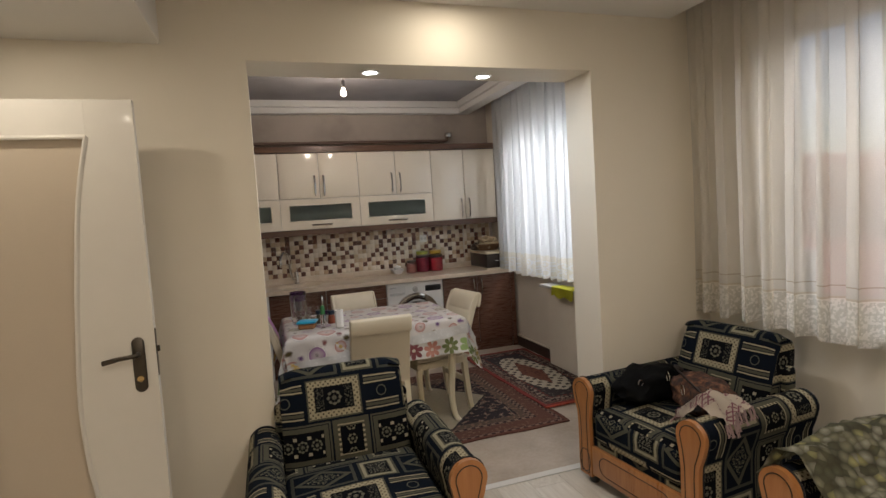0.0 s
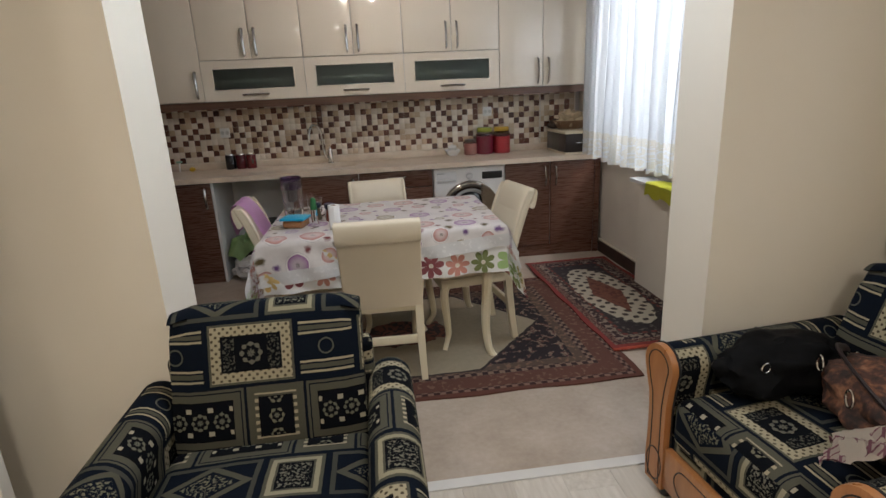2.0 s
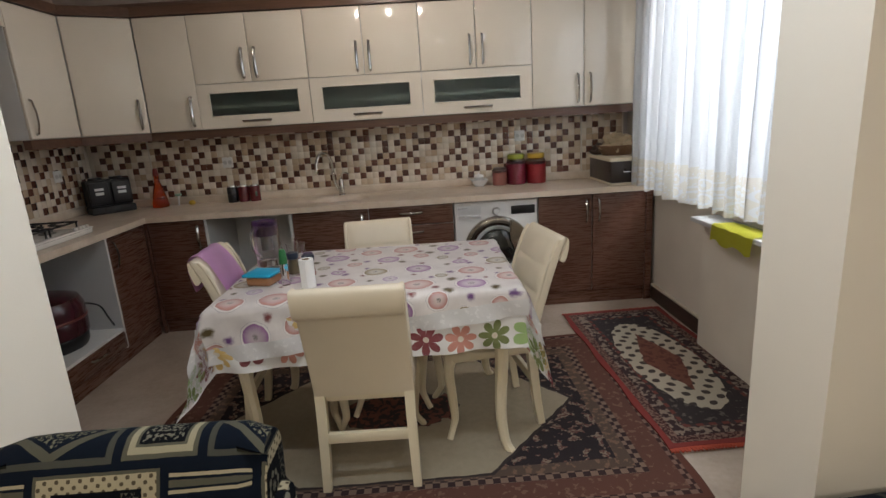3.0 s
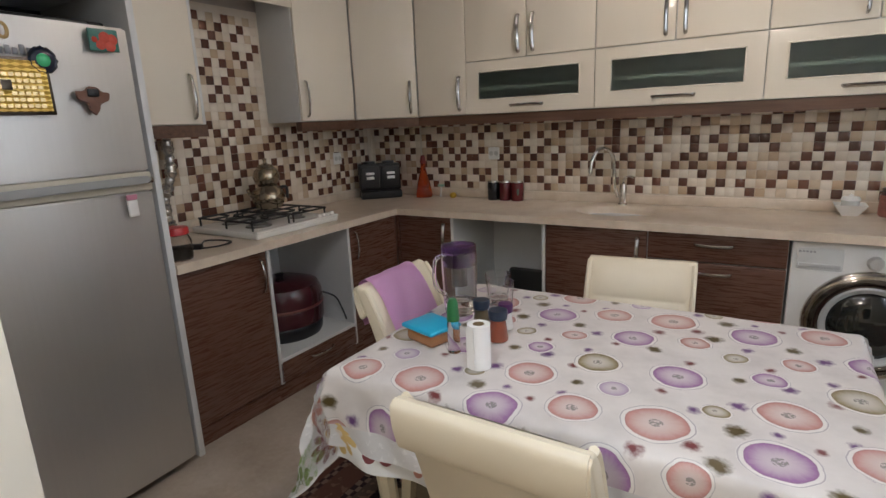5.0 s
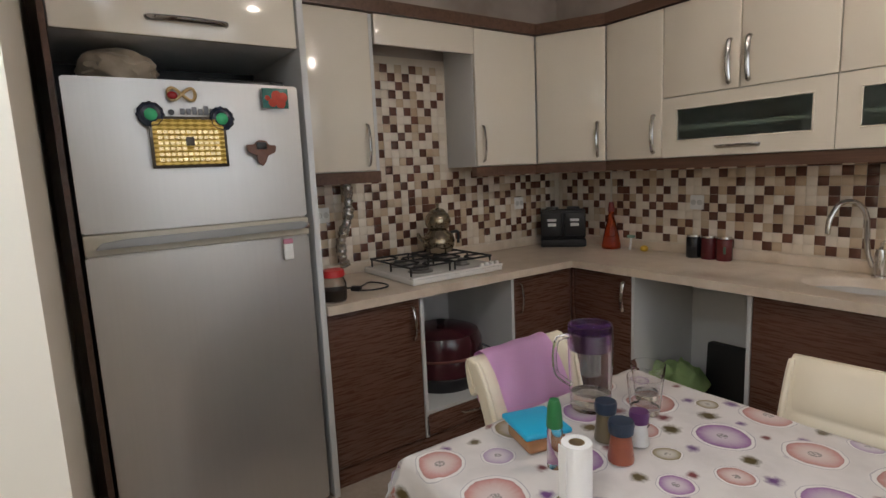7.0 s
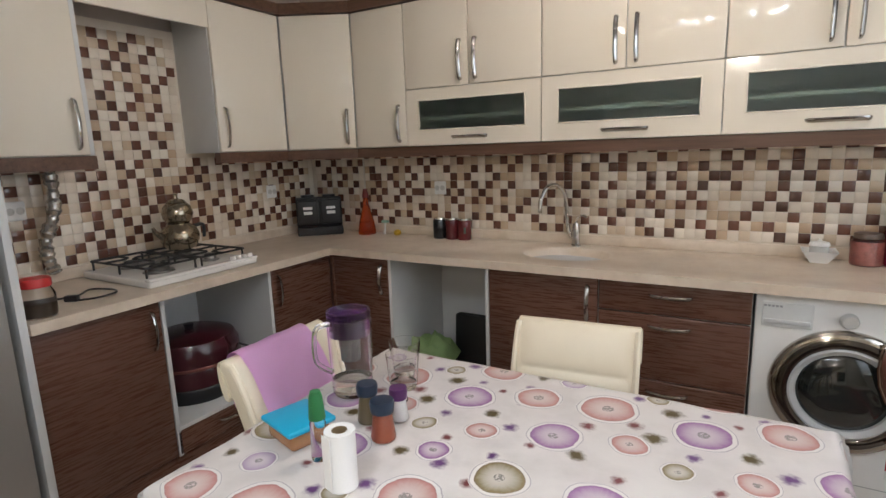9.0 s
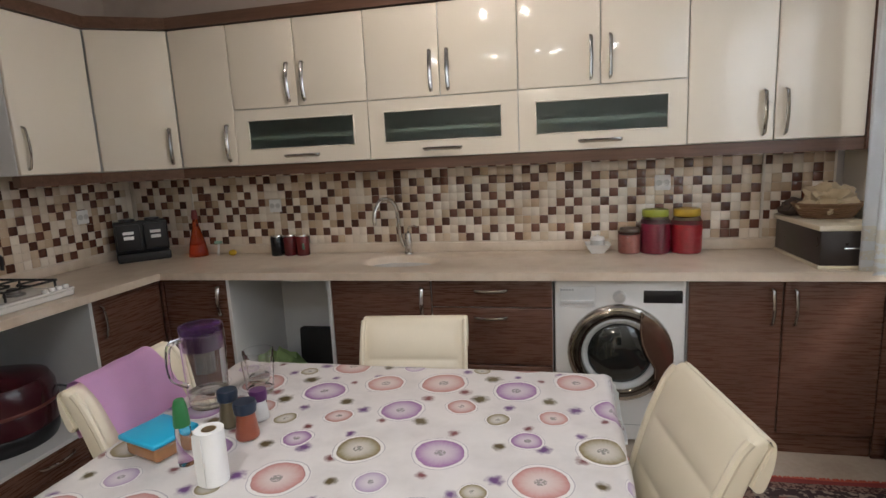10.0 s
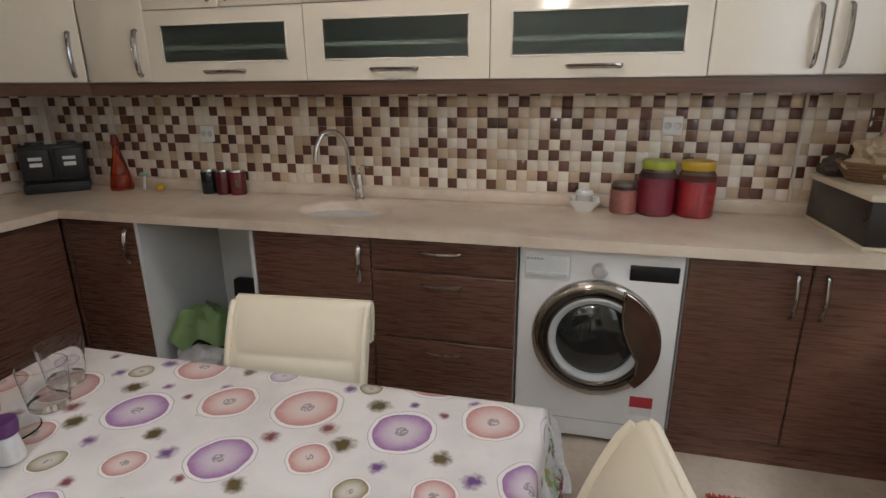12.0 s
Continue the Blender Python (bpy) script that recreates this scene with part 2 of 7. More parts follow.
def fabric_material():
    """Navy chair tapestry: rows of framed panels, stripes, medallions and lozenges."""
    s = Shader("patterned_navy_tapestry", 0.95, spec=0.05)
    uv = s.coords("UV")
    w = s.noise(uv, 30, 2)
    u, v, _ = s.xyz(uv)
    u, v = u + w * 0.004, v + w * 0.004
    H = 0.195
    row = s.m("FLOOR", v / H)
    kind = s.m("FLOORED_MODULO", row * -1.0, 3.0)
    fv = v - row * H - H / 2
    u2 = s.m("FLOORED_MODULO", u + row * 0.11, 0.46)
    navy, black, olive, cream = (0.0062, 0.0088, 0.0150), (0.005, 0.005, 0.006), (0.100, 0.095, 0.068), (0.42, 0.37, 0.25)
    motif = s.noise(uv, 62, 1)

    def inside(lo, hi, margin=0.006):
        cx = u2 - (lo + hi) / 2
        return cx, s.m("MINIMUM", (hi - lo) / 2 - margin - abs(cx), H / 2 - margin - abs(fv))

    def wave(x, period):
        return s.m("SINE", x * (math.tau / period))

    def rosette(dx, dy, size, petals):
        rr, aa = s.hyp(dx, dy), s.m("ARCTAN2", dy, dx)
        shape = s.m("SINE", rr * (math.tau / (size * 0.55))) + s.m("COSINE", aa * petals) * 0.75 + (motif - 0.5) * 1.2
        return (rr < size) * (shape > 0.25)

    specks = s.noise(uv, 120, 2) > 0.54
    # row one: cream frame, and stripes with a ring
    cx, d = inside(0.0, 0.27)
    dots = (wave(u2, 0.024) * wave(fv, 0.024)) > 0.45
    a = s.mix(d > 0.0, navy, olive)
    a = s.mix(d > 0.007, a, s.mix(dots, cream, (0.10, 0.08, 0.05)))
    a = s.mix(d > 0.037, a, black)
    a = s.mix((d > 0.043) * (rosette(cx, fv, 0.040, 8.0) + (abs(cx) > 0.05) * specks * 0.6), a, (0.17, 0.16, 0.12))
    cx, d = inside(0.27, 0.46, 0.012)
    stripes = s.band(abs(fv), 0.040, 0.047) + s.band(abs(fv), 0.072, 0.079)
    b = s.mix((d > 0.0) * stripes, navy, cream)
    b = s.mix((d > 0.0) * s.band(abs(fv), 0.052, 0.066), b, olive)
    b = s.mix(s.band(s.hyp(cx, fv), 0.020, 0.025), b, (0.11, 0.11, 0.085))
    one = s.mix(u2 > 0.27, a, b)
    # row two: dotted upright panel, and a panel of three medallions
    cx, d = inside(0.0, 0.18, 0.004)
    a = s.mix(d > 0.0, navy, olive)
    a = s.mix((d > 0.022) * (wave(fv, 0.022) > 0.1), a, cream)
    a = s.mix(d > 0.033, a, black)
    ring = s.m("FLOORED_MODULO", fv + 0.03, 0.06) - 0.03
    a = s.mix((d > 0.036) * rosette(cx, ring, 0.027, 6.0), a, (0.20, 0.19, 0.13))
    cx, d = inside(0.18, 0.46, 0.005)
    b = s.mix(d > 0.0, navy, olive)
    b = s.mix((d > 0.008) * (d < 0.012), b, navy)
    b = s.mix(d > 0.033, b, black)
    med = s.m("FLOORED_MODULO", cx + 0.0325, 0.065) - 0.0325
    b = s.mix((d > 0.036) * rosette(med, fv, 0.030, 8.0), b, (0.17, 0.165, 0.12))
    b = s.mix((d > 0.036) * (abs(med) > 0.024) * (abs(fv) > 0.028) * (abs(fv) < 0.042), b, (0.42, 0.38, 0.28))
    two = s.mix(u2 > 0.18, a, b)
    # row three: lozenge panel, and a narrow frame
    cx, d = inside(0.0, 0.28, 0.008)
    loz = abs(cx) / 0.125 + abs(fv) / 0.085
    a = s.mix(d > 0.0, navy, (0.07, 0.07, 0.055))
    a = s.mix(d > 0.014, a, navy)
    a = s.mix((d > 0.014) * s.band(loz, 0.72, 0.98), a, olive)
    a = s.mix((loz < 0.6) * specks, a, (0.19, 0.18, 0.12))
    cx, d = inside(0.28, 0.46, 0.012)
    b = s.mix(d > 0.0, navy, olive)
    b = s.mix((d > 0.010) * (d < 0.024), b, (0.34, 0.31, 0.21))
    b = s.mix(d > 0.030, b, black)
    b = s.mix((d > 0.036) * specks, b, (0.18, 0.17, 0.13))
    three = s.mix(u2 > 0.28, a, b)
    c = s.mix(kind > 0.5, one, s.mix(kind > 1.5, two, three))
    weave = s.noise(uv, 700, 1)
    c = s.mix(weave * 0.45, c, navy)
    return s.colour(c).bump(weave + motif * 0.6, 0.25, 0.002).mat


FABRIC = fabric_material()
ORANGE_WOOD = wood("orange_varnished_beech", (0.32, 0.122, 0.037), (0.44, 0.20, 0.072), 0.30, "z", 0.8, coat=0.3)
INLAY = plain("dark_inlay_line", (0.020, 0.010, 0.008), 0.4, vary=0.2)


# the print's repeat: ink, place in the repeat, radius in metres
DISCS = [("O", 0.125, 0.214, .060), ("P", 0.470, 0.194, .064), ("R", 0.864, 0.022, .065), ("P", 0.800, 0.721, .067), ("R", 0.105, 0.812, .061), ("R", 0.418, 0.811, .072), ("P", 0.247, 0.529, .062),
         ("R", 0.956, 0.467, .040), ("P", 0.828, 0.287, .041), ("L", 0.233, 0.006, .038), ("R", 0.532, 0.564, .044), ("O", 0.703, 0.452, .033), ("O", 0.620, 0.958, .031)]
BURSTS = {"olive": [(0.62, 0.64), (0.95, 0.61), (0.71, 0.24), (0.08, 0.01), (0.68, 0.85), (0.35, 0.43)],
          "maroon": [(0.36, 0.64), (0.52, 0.34), (0.42, 0.05), (0.93, 0.82), (0.54, 0.71), (0.03, 0.15), (0.84, 0.38), (0.17, 0.43)],
          "violet": [(0.06, 0.53), (0.76, 0.55), (0.04, 0.90), (0.81, 0.87), (0.70, 0.03), (0.54, 0.94), (0.06, 0.32), (0.05, 0.74), (0.89, 0.22)]}


def cloth_top_material():
    """Printed oilcloth in repeats of 0.55 by 0.60 m: ringed discs in mauve, salmon and olive, with small dark bursts."""
    s = Shader("printed_oilcloth", 0.40)
    uv = s.coords("UV")
    u, v, _ = s.xyz(uv)
    wob = s.noise(uv, 14, 2)
    u, v = u + (wob - 0.5) * 0.018, v + (s.noise(uv, 11, 2) - 0.5) * 0.018
    turn, LU, LV = radians(5.9), 0.5497, 0.6036
    cu = (u * math.cos(turn) + v * math.sin(turn)) / LU
    cv = (v * math.cos(turn) - u * math.sin(turn)) / LV
    cell = s.vec(cu, cv, 0.0)

    def away(a, b):
        """Distance in metres from the nearest repeat of a place, and the way to it."""
        vec = cell
        for op, k in (("ADD", (0.5 - a, 0.5 - b, 0.0)), ("FRACTION", None), ("SUBTRACT", (0.5, 0.5, 0.0)), ("MULTIPLY", (LU, LV, 1.0))):
            n = s.node("ShaderNodeVectorMath")
            n.operation = op
            s.link(vec, n.inputs[0])
            if k:
                n.inputs[1].default_value = k
            vec = S(s, n.outputs[0])
        n = s.node("ShaderNodeVectorMath")
        n.operation = "LENGTH"
        s.link(vec, n.inputs[0])
        return S(s, n.outputs["Value"]), vec

    white = (0.66, 0.62, 0.595)
    # Random greyer mottling, in place of the slight shading of wrinkles.
    cloud = s.noise(uv, 9, 4)
    c = s.mix(s.ramp(cloud, [(0.40, (0, 0, 0)), (0.70, (1, 1, 1))]), white, (0.57, 0.53, 0.51))
    fuzz = s.noise(uv, 75, 4)
    inks = {"olive": (0.085, 0.058, 0.016), "maroon": (0.16, 0.030, 0.032), "violet": (0.125, 0.045, 0.17)}
    for ink, places in BURSTS.items():
        near = None
        for k, (a, b) in enumerate(places):
            d, _ = away(a, b)
            d = d * (0.85 + 0.16 * (k % 4))
            near = d if near is None else s.m("MINIMUM", near, d)
        size = 0.0235 if ink == "olive" else 0.0190
        fade = s.m("MINIMUM", 1.0, s.m("MAXIMUM", 0.0, (size + (fuzz - 0.5) * 0.024 - near) * 75.0))
        c = s.mix(fade, c, inks[ink])
    hues = {"P": (0.31, 0.155, 0.33), "R": (0.47, 0.225, 0.20), "O": (0.235, 0.185, 0.085), "L": (0.40, 0.30, 0.43)}
    best, hue, way = None, None, None
    for ink, a, b, r in DISCS:
        d, vec = away(a, b)
        q = d * (1.2 / r)
        if best is None:
            best, hue, way = q, s.mix(0.0, hues[ink], hues[ink]), vec
        else:
            closer = q < best
            hue, way = s.mix(closer, hue, hues[ink]), s.mix(closer, way, vec)
            best = s.m("MINIMUM", best, q)
    q = best + (fuzz - 0.5) * 0.05
    wx, wy, _ = s.xyz(way)
    ang = s.m("ARCTAN2", wy, wx)
    rays = s.noise(s.vec(s.m("COSINE", ang), s.m("SINE", ang), best * 0.3), 6.0, 3)
    pale = s.mix(0.72, hue, white)
    tone = s.m("MINIMUM", 1.0, s.m("POWER", q * 1.08, 2.2) * (0.60 + rays * 0.75))
    disc = s.mix(tone, pale, hue)
    c = s.mix(q < 1.24, c, (0.70, 0.665, 0.64))
    c = s.mix(s.band(q, 1.17, 1.22), c, (0.44, 0.41, 0.42))
    c = s.mix(s.band(q, 0.93, 1.03), c, s.mix(0.25, hue, (0.20, 0.13, 0.14)))
    c = s.mix(q < 0.97, c, disc)
    veins = s.noise(uv, 160, 3)
    c = s.mix((q < 0.24) * (veins > 0.46) * 0.75, c, (0.16, 0.15, 0.14))
    return s.colour(c).bump(s.noise(uv, 7, 4) + s.noise(uv, 70, 2) * 0.12, 0.22, 0.012).mat


CLOTH_TOP = cloth_top_material()


def cloth_under_material():
    """White cloth printed with daisies in crimson, green, yellow and salmon."""
    s = Shader("flowered_cotton", 0.8)
    uv = s.coords("UV")
    u, v, _ = s.xyz(uv)
    size = 0.135
    row = s.m("FLOOR", v / size)
    uu = u + s.m("FLOORED_MODULO", row, 2.0) * (size / 2)
    col = s.m("FLOOR", uu / size)
    r1, rc = s.white(s.vec(col, row, 5.0))
    jx, jy, jz = s.xyz(rc)
    dx = uu - (col + 0.5) * size - (jx - 0.5) * 0.022
    dy = v - (row + 0.5) * size - (jy - 0.5) * 0.022
    ang, r = s.m("ARCTAN2", dy, dx), s.hyp(dx, dy)
    lobes = s.m("ADD", s.m("ROUND", jz * 1.6), 2.5) + (r1 > 0.5) * 1.5
    petals = s.m("POWER", abs(s.m("COSINE", ang * lobes + r1 * 6.0)), 0.55)
    R = 0.020 + petals * (0.040 + jz * 0.010)
    turnabout = s.m("FLOORED_MODULO", col * 2.0 + row + 1.0, 5.0) / 5.0 + 0.1
    ink = s.ramp(turnabout, [(0.0, (0.17, 0.006, 0.020)), (0.2, (0.29, 0.44, 0.15)), (0.4, (0.50, 0.20, 0.15)), (0.6, (0.58, 0.40, 0.13)), (0.8, (0.13, 0.17, 0.035))], True)
    wash = s.noise(uv, 60, 3)
    c = s.mix(r < R, (0.70, 0.69, 0.67), s.mix(wash * 0.18, ink, (0.62, 0.55, 0.48)))
    c = s.mix(r < 0.012, c, s.mix(wash, (0.74, 0.72, 0.66), (0.50, 0.40, 0.28)))
    return s.colour(c).bump(s.noise(uv, 25, 3), 0.15, 0.006).mat


CLOTH_UNDER = cloth_under_material()


def rug_material(name, hx, hy, small):
    """A woven rug of half size hx, hy, centred at its own origin."""
    s = Shader(name, 0.95, spec=0.1)
    p = s.coords()
    x, y, _ = s.xyz(p)
    w = s.noise(p, 12, 2)
    ax, ay = abs(x), abs(y)
    d = s.m("MINIMUM", hx - ax, hy - ay)
    fine, mid = s.noise(p, 85, 2), s.noise(p, 34, 3)
    along = s.m("SINE", x * 105.0) * s.m("SINE", y * 105.0)
    if small:
        edge, field = (0.22, 0.038, 0.032), (0.030, 0.028, 0.030)
        c = s.mix(d > 0.032, edge, s.mix(fine > 0.5, (0.055, 0.022, 0.022), (0.20, 0.13, 0.10)))
        c = s.mix(d > 0.075, c, s.mix(mid > 0.53, (0.035, 0.022, 0.024), (0.24, 0.19, 0.15)))
        c = s.mix(d > 0.135, c, s.mix(along > 0.1, (0.15, 0.045, 0.035), (0.05, 0.035, 0.035)))
        c = s.mix(d > 0.155, c, s.mix((mid > 0.62) * 0.6, field, (0.17, 0.15, 0.13)))
        e = s.hyp(x / 0.20, y / 0.54) + (w - 0.5) * 0.18
        lace = (s.m("SINE", x * 62.0 + s.m("SINE", y * 20.0)) * s.m("SINE", y * 62.0)) > 0.35
        c = s.mix(e < 1.0, c, s.mix(lace, (0.46, 0.41, 0.32), (0.06, 0.05, 0.045)))
        core = ax / 0.11 + ay / 0.36 + (w - 0.5) * 0.35
        c = s.mix(core < 1.0, c, s.mix(mid > 0.55, (0.17, 0.065, 0.045), (0.11, 0.04, 0.03)))
    else:
        edge = (0.12, 0.048, 0.034)
        c = s.mix(d > 0.03, edge, s.mix(along > 0.0, (0.045, 0.022, 0.022), (0.21, 0.13, 0.10)))
        c = s.mix(d > 0.06, c, s.mix(mid > 0.6, (0.115, 0.052, 0.038), (0.19, 0.105, 0.075)))
        c = s.mix(d > 0.17, c, s.mix(along > 0.0, (0.035, 0.022, 0.024), (0.22, 0.15, 0.11)))
        c = s.mix(d > 0.21, c, s.mix(mid > 0.56, (0.10, 0.070, 0.055), (0.20, 0.125, 0.085)))
        vine = s.noise(p, 22, 3)
        c = s.mix(d > 0.27, c, s.mix(vine > 0.55, (0.022, 0.020, 0.024), s.mix(fine > 0.5, (0.26, 0.20, 0.15), (0.13, 0.06, 0.05))))
        loz = s.m("MAXIMUM", ax / 0.89 + ay / 1.03, ay / 0.56)
        saw = s.m("ABSOLUTE", s.m("FLOORED_MODULO", ax * 6.0 - ay * 6.0, 1.0) - 0.5) * 0.018
        c = s.mix(loz < 0.98, c, (0.035, 0.030, 0.030))
        c = s.mix(loz + saw < 0.96, c, s.mix(mid, (0.32, 0.27, 0.19), (0.42, 0.36, 0.26)))
        motif = s.hyp(x / 0.30, y / 0.17) + (w - 0.5) * 0.6
        c = s.mix(motif < 1.0, c, s.mix(mid > 0.5, (0.055, 0.045, 0.042), (0.20, 0.08, 0.06)))
    pile = s.noise(p, 420, 1)
    c = s.mix(pile * 0.35, c, (0.07, 0.045, 0.04))
    return s.colour(c).bump(pile, 0.35, 0.003).mat


def curtain_material(name, base_z, see, cloth, bands=False):
    """Sheer net with a denser lace hem band above base_z."""
    s = Shader(name, 0.9)
    p = s.coords()
    x, y, z = s.xyz(p)
    h = z - base_z
    cell = s.m("FLOORED_MODULO", y, 0.075) - 0.0375
    arcs = s.band(s.hyp(cell, h - 0.115), 0.026, 0.036) + s.band(s.hyp(cell, h - 0.040), 0.022, 0.033) + (s.hyp(cell, h - 0.115) < 0.010)
    lace = s.noise(p, 62, 2) > 0.52 if bands else s.m("MINIMUM", 1.0, arcs + (s.noise(p, 62, 2) > 0.60))
    hem = h < 0.20
    weave = s.noise(p, 240, 1)
    clear = s.m("MAXIMUM", 0.05, see - weave * 0.1 - hem * 0.10 - hem * lace * 0.2 - s.band(h, 0.20, 0.215) * 0.3)
    tint = s.mix(hem * (1.0 - lace), cloth, (0.70, 0.67, 0.60))
    if bands:
        tint = s.mix(s.band(h, 0.205, 0.215) + s.band(h, 0.262, 0.268), tint, (0.56, 0.50, 0.41))
    t = s.t
    df, tr, cl = s.node("ShaderNodeBsdfDiffuse"), s.node("ShaderNodeBsdfTranslucent"), s.node("ShaderNodeBsdfTransparent")
    s.link(tint, df.inputs[0])
    s.link(tint, tr.inputs[0])
    m1, m2 = s.node("ShaderNodeMixShader"), s.node("ShaderNodeMixShader")
    m1.inputs[0].default_value = 0.55
    t.links.new(df.outputs[0], m1.inputs[1])
    t.links.new(tr.outputs[0], m1.inputs[2])
    s.link(clear, m2.inputs[0])
    t.links.new(m1.outputs[0], m2.inputs[1])
    t.links.new(cl.outputs[0], m2.inputs[2])
    t.links.new(m2.outputs[0], t.nodes["Material Output"].inputs[0])
    return s.mat


# ---- mesh helpers ----
def box(bm, x0, x1, y0, y1, z0, z1, r=0.0, seg=2):
    made = bmesh.ops.create_cube(bm, size=1.0)["verts"]
    for v in made:
        v.co = ((x0 + x1) / 2 + v.co.x * (x1 - x0), (y0 + y1) / 2 + v.co.y * (y1 - y0), (z0 + z1) / 2 + v.co.z * (z1 - z0))
    if r:
        edges = list({e for v in made for e in v.link_edges})
        bmesh.ops.bevel(bm, geom=edges, offset=r, segments=seg, affect="EDGES", profile=0.5)
    return bm


def rbox(x0, x1, y0, y1, z0, z1, r=0.0, seg=2):
    return box(bmesh.new(), x0, x1, y0, y1, z0, z1, r, seg)


def prism(bm, pts, a0, a1, plane="xz"):
    """A flat outline, extruded between a0 and a1 along the third axis."""
    def at(p, a):
        return {"xz": (p[0], a, p[1]), "xy": (p[0], p[1], a), "yz": (a, p[0], p[1])}[plane]
    lo, hi = [bm.verts.new(at(p, a0)) for p in pts], [bm.verts.new(at(p, a1)) for p in pts]
    n = len(pts)
    bm.faces.new(lo), bm.faces.new(hi[::-1])
    for i in range(n):
        bm.faces.new((lo[i], hi[i], hi[(i + 1) % n], lo[(i + 1) % n]))
    bmesh.ops.recalc_face_normals(bm, faces=bm.faces)
    return bm


def lathe(profile, seg=28, x=0.0, y=0.0, z=0.0, bm=None, squash=1.0):
    bm = bm or bmesh.new()
    rings = []
    for r, h in profile:
        if r < 1e-5:
            rings.append([bm.verts.new((x, y, z + h))])
        else:
            rings.append([bm.verts.new((x + r * math.cos(math.tau * i / seg), y + squash * r * math.sin(math.tau * i / seg), z + h)) for i in range(seg)])
    for a, b in zip(rings, rings[1:]):
        for i in range(seg):
            j = (i + 1) % seg
            if len(a) == 1 and len(b) == 1:
                continue
            if len(a) == 1:
                bm.faces.new((a[0], b[i], b[j]))
            elif len(b) == 1:
                bm.faces.new((a[i], a[j], b[0]))
            else:
                bm.faces.new((a[i], a[j], b[j], b[i]))
    bmesh.ops.recalc_face_normals(bm, faces=bm.faces)
    return bm


def tube(pts, radius, seg=8, bm=None, flat=1.0):
    """A rod along a line of points; radius is one number or one for each point."""
    bm = bm or bmesh.new()
    pts = [Vector(p) for p in pts]
    rad = radius if isinstance(radius, (list, tuple)) else [radius] * len(pts)
    rings, side = [], None
    for i, p in enumerate(pts):
        d = (pts[min(i + 1, len(pts) - 1)] - pts[max(i - 1, 0)]).normalized()
        if side is None:
            side = d.orthogonal().normalized()
        side = (side - d * side.dot(d)).normalized()
        up = d.cross(side)
        rings.append([bm.verts.new(p + (side * math.cos(math.tau * k / seg) + up * flat * math.sin(math.tau * k / seg)) * rad[i]) for k in range(seg)])
    for a, b in zip(rings, rings[1:]):
        for k in range(seg):
            bm.faces.new((a[k], a[(k + 1) % seg], b[(k + 1) % seg], b[k]))
    bm.faces.new(rings[0][::-1]), bm.faces.new(rings[-1])
    bmesh.ops.recalc_face_normals(bm, faces=bm.faces)
    return bm


def arc(cx, cz, r, a0, a1, n=8):
    return [(cx + r * math.cos(radians(a0 + (a1 - a0) * i / n)), cz + r * math.sin(radians(a0 + (a1 - a0) * i / n))) for i in range(n + 1)]


def smooth_line(pts, n=6):
    """Catmull-Rom through the points."""
    pts = [Vector(p) for p in pts]
    out = []
    for i in range(len(pts) - 1):
        a, b, c, d = pts[max(i - 1, 0)], pts[i], pts[i + 1], pts[min(i + 2, len(pts) - 1)]
        for k in range(n):
            t = k / n
            out.append(0.5 * (2 * b + (c - a) * t + (2 * a - 5 * b + 4 * c - d) * t * t + (3 * b - a - 3 * c + d) * t ** 3))
    return out + [pts[-1]]


def uv_box(bm, du=0.0, dv=0.0):
    """Coordinates in metres from the side that each face looks to."""
    lay = bm.loops.layers.uv.verify()
    for f in bm.faces:
        n = f.normal
        k = max(range(3), key=lambda i: abs(n[i]))
        for loop in f.loops:
            c = loop.vert.co
            loop[lay].uv = {0: (c.y + du, c.z + dv), 1: (c.x + du, c.z + dv), 2: (c.x + du, c.y + dv)}[k]


def mesh_of(name, bm, material, smooth=40):
    data = bpy.data.meshes.new(name)
    bm.normal_update()
    bm.to_mesh(data)
    bm.free()
    data.materials.append(material)
    if smooth:
        data.polygons.foreach_set("use_smooth", [True] * len(data.polygons))
        data.set_sharp_from_angle(angle=radians(smooth))
    return data


def part(name, bm, material, parent, label="", smooth=40):
    ob = new(name, mesh_of(name, bm, material, smooth))
    ob.parent = parent
    return tagged(ob, label)


def thing(name, label, category, x=0.0, y=0.0, z=0.0, rz=0.0, group=""):
    ob = new(name)
    ob.empty_display_size = 0.1
    ob.matrix_world = pose(x, y, z, 0, 0, rz)
    return tagged(ob, label, category, group)


def solid(name, bm, material, label, category, group="", m=None, smooth=40):
    ob = new(name, mesh_of(name, bm, material, smooth))
    if m is not None:
        ob.matrix_world = m
    return tagged(ob, label, category, group)


def structure(name, bm, material, label="", category="", smooth=0):
    ob = new(name, mesh_of(name, bm, material, smooth))
    return tagged(ob, label, category, "", "structure")


# ---- the rooms ----
XL, XR, XK = -0.95, 3.03, -1.25          # living left wall, right wall, kitchen left wall
Y0, YA, YB, YK = -1.6, 3.0, 3.27, 6.30   # living back wall, partition faces, kitchen back wall
YH = 3.30                                # near side of the fridge housing
JL, JR = 0.425, 2.235                    # opening in the partition

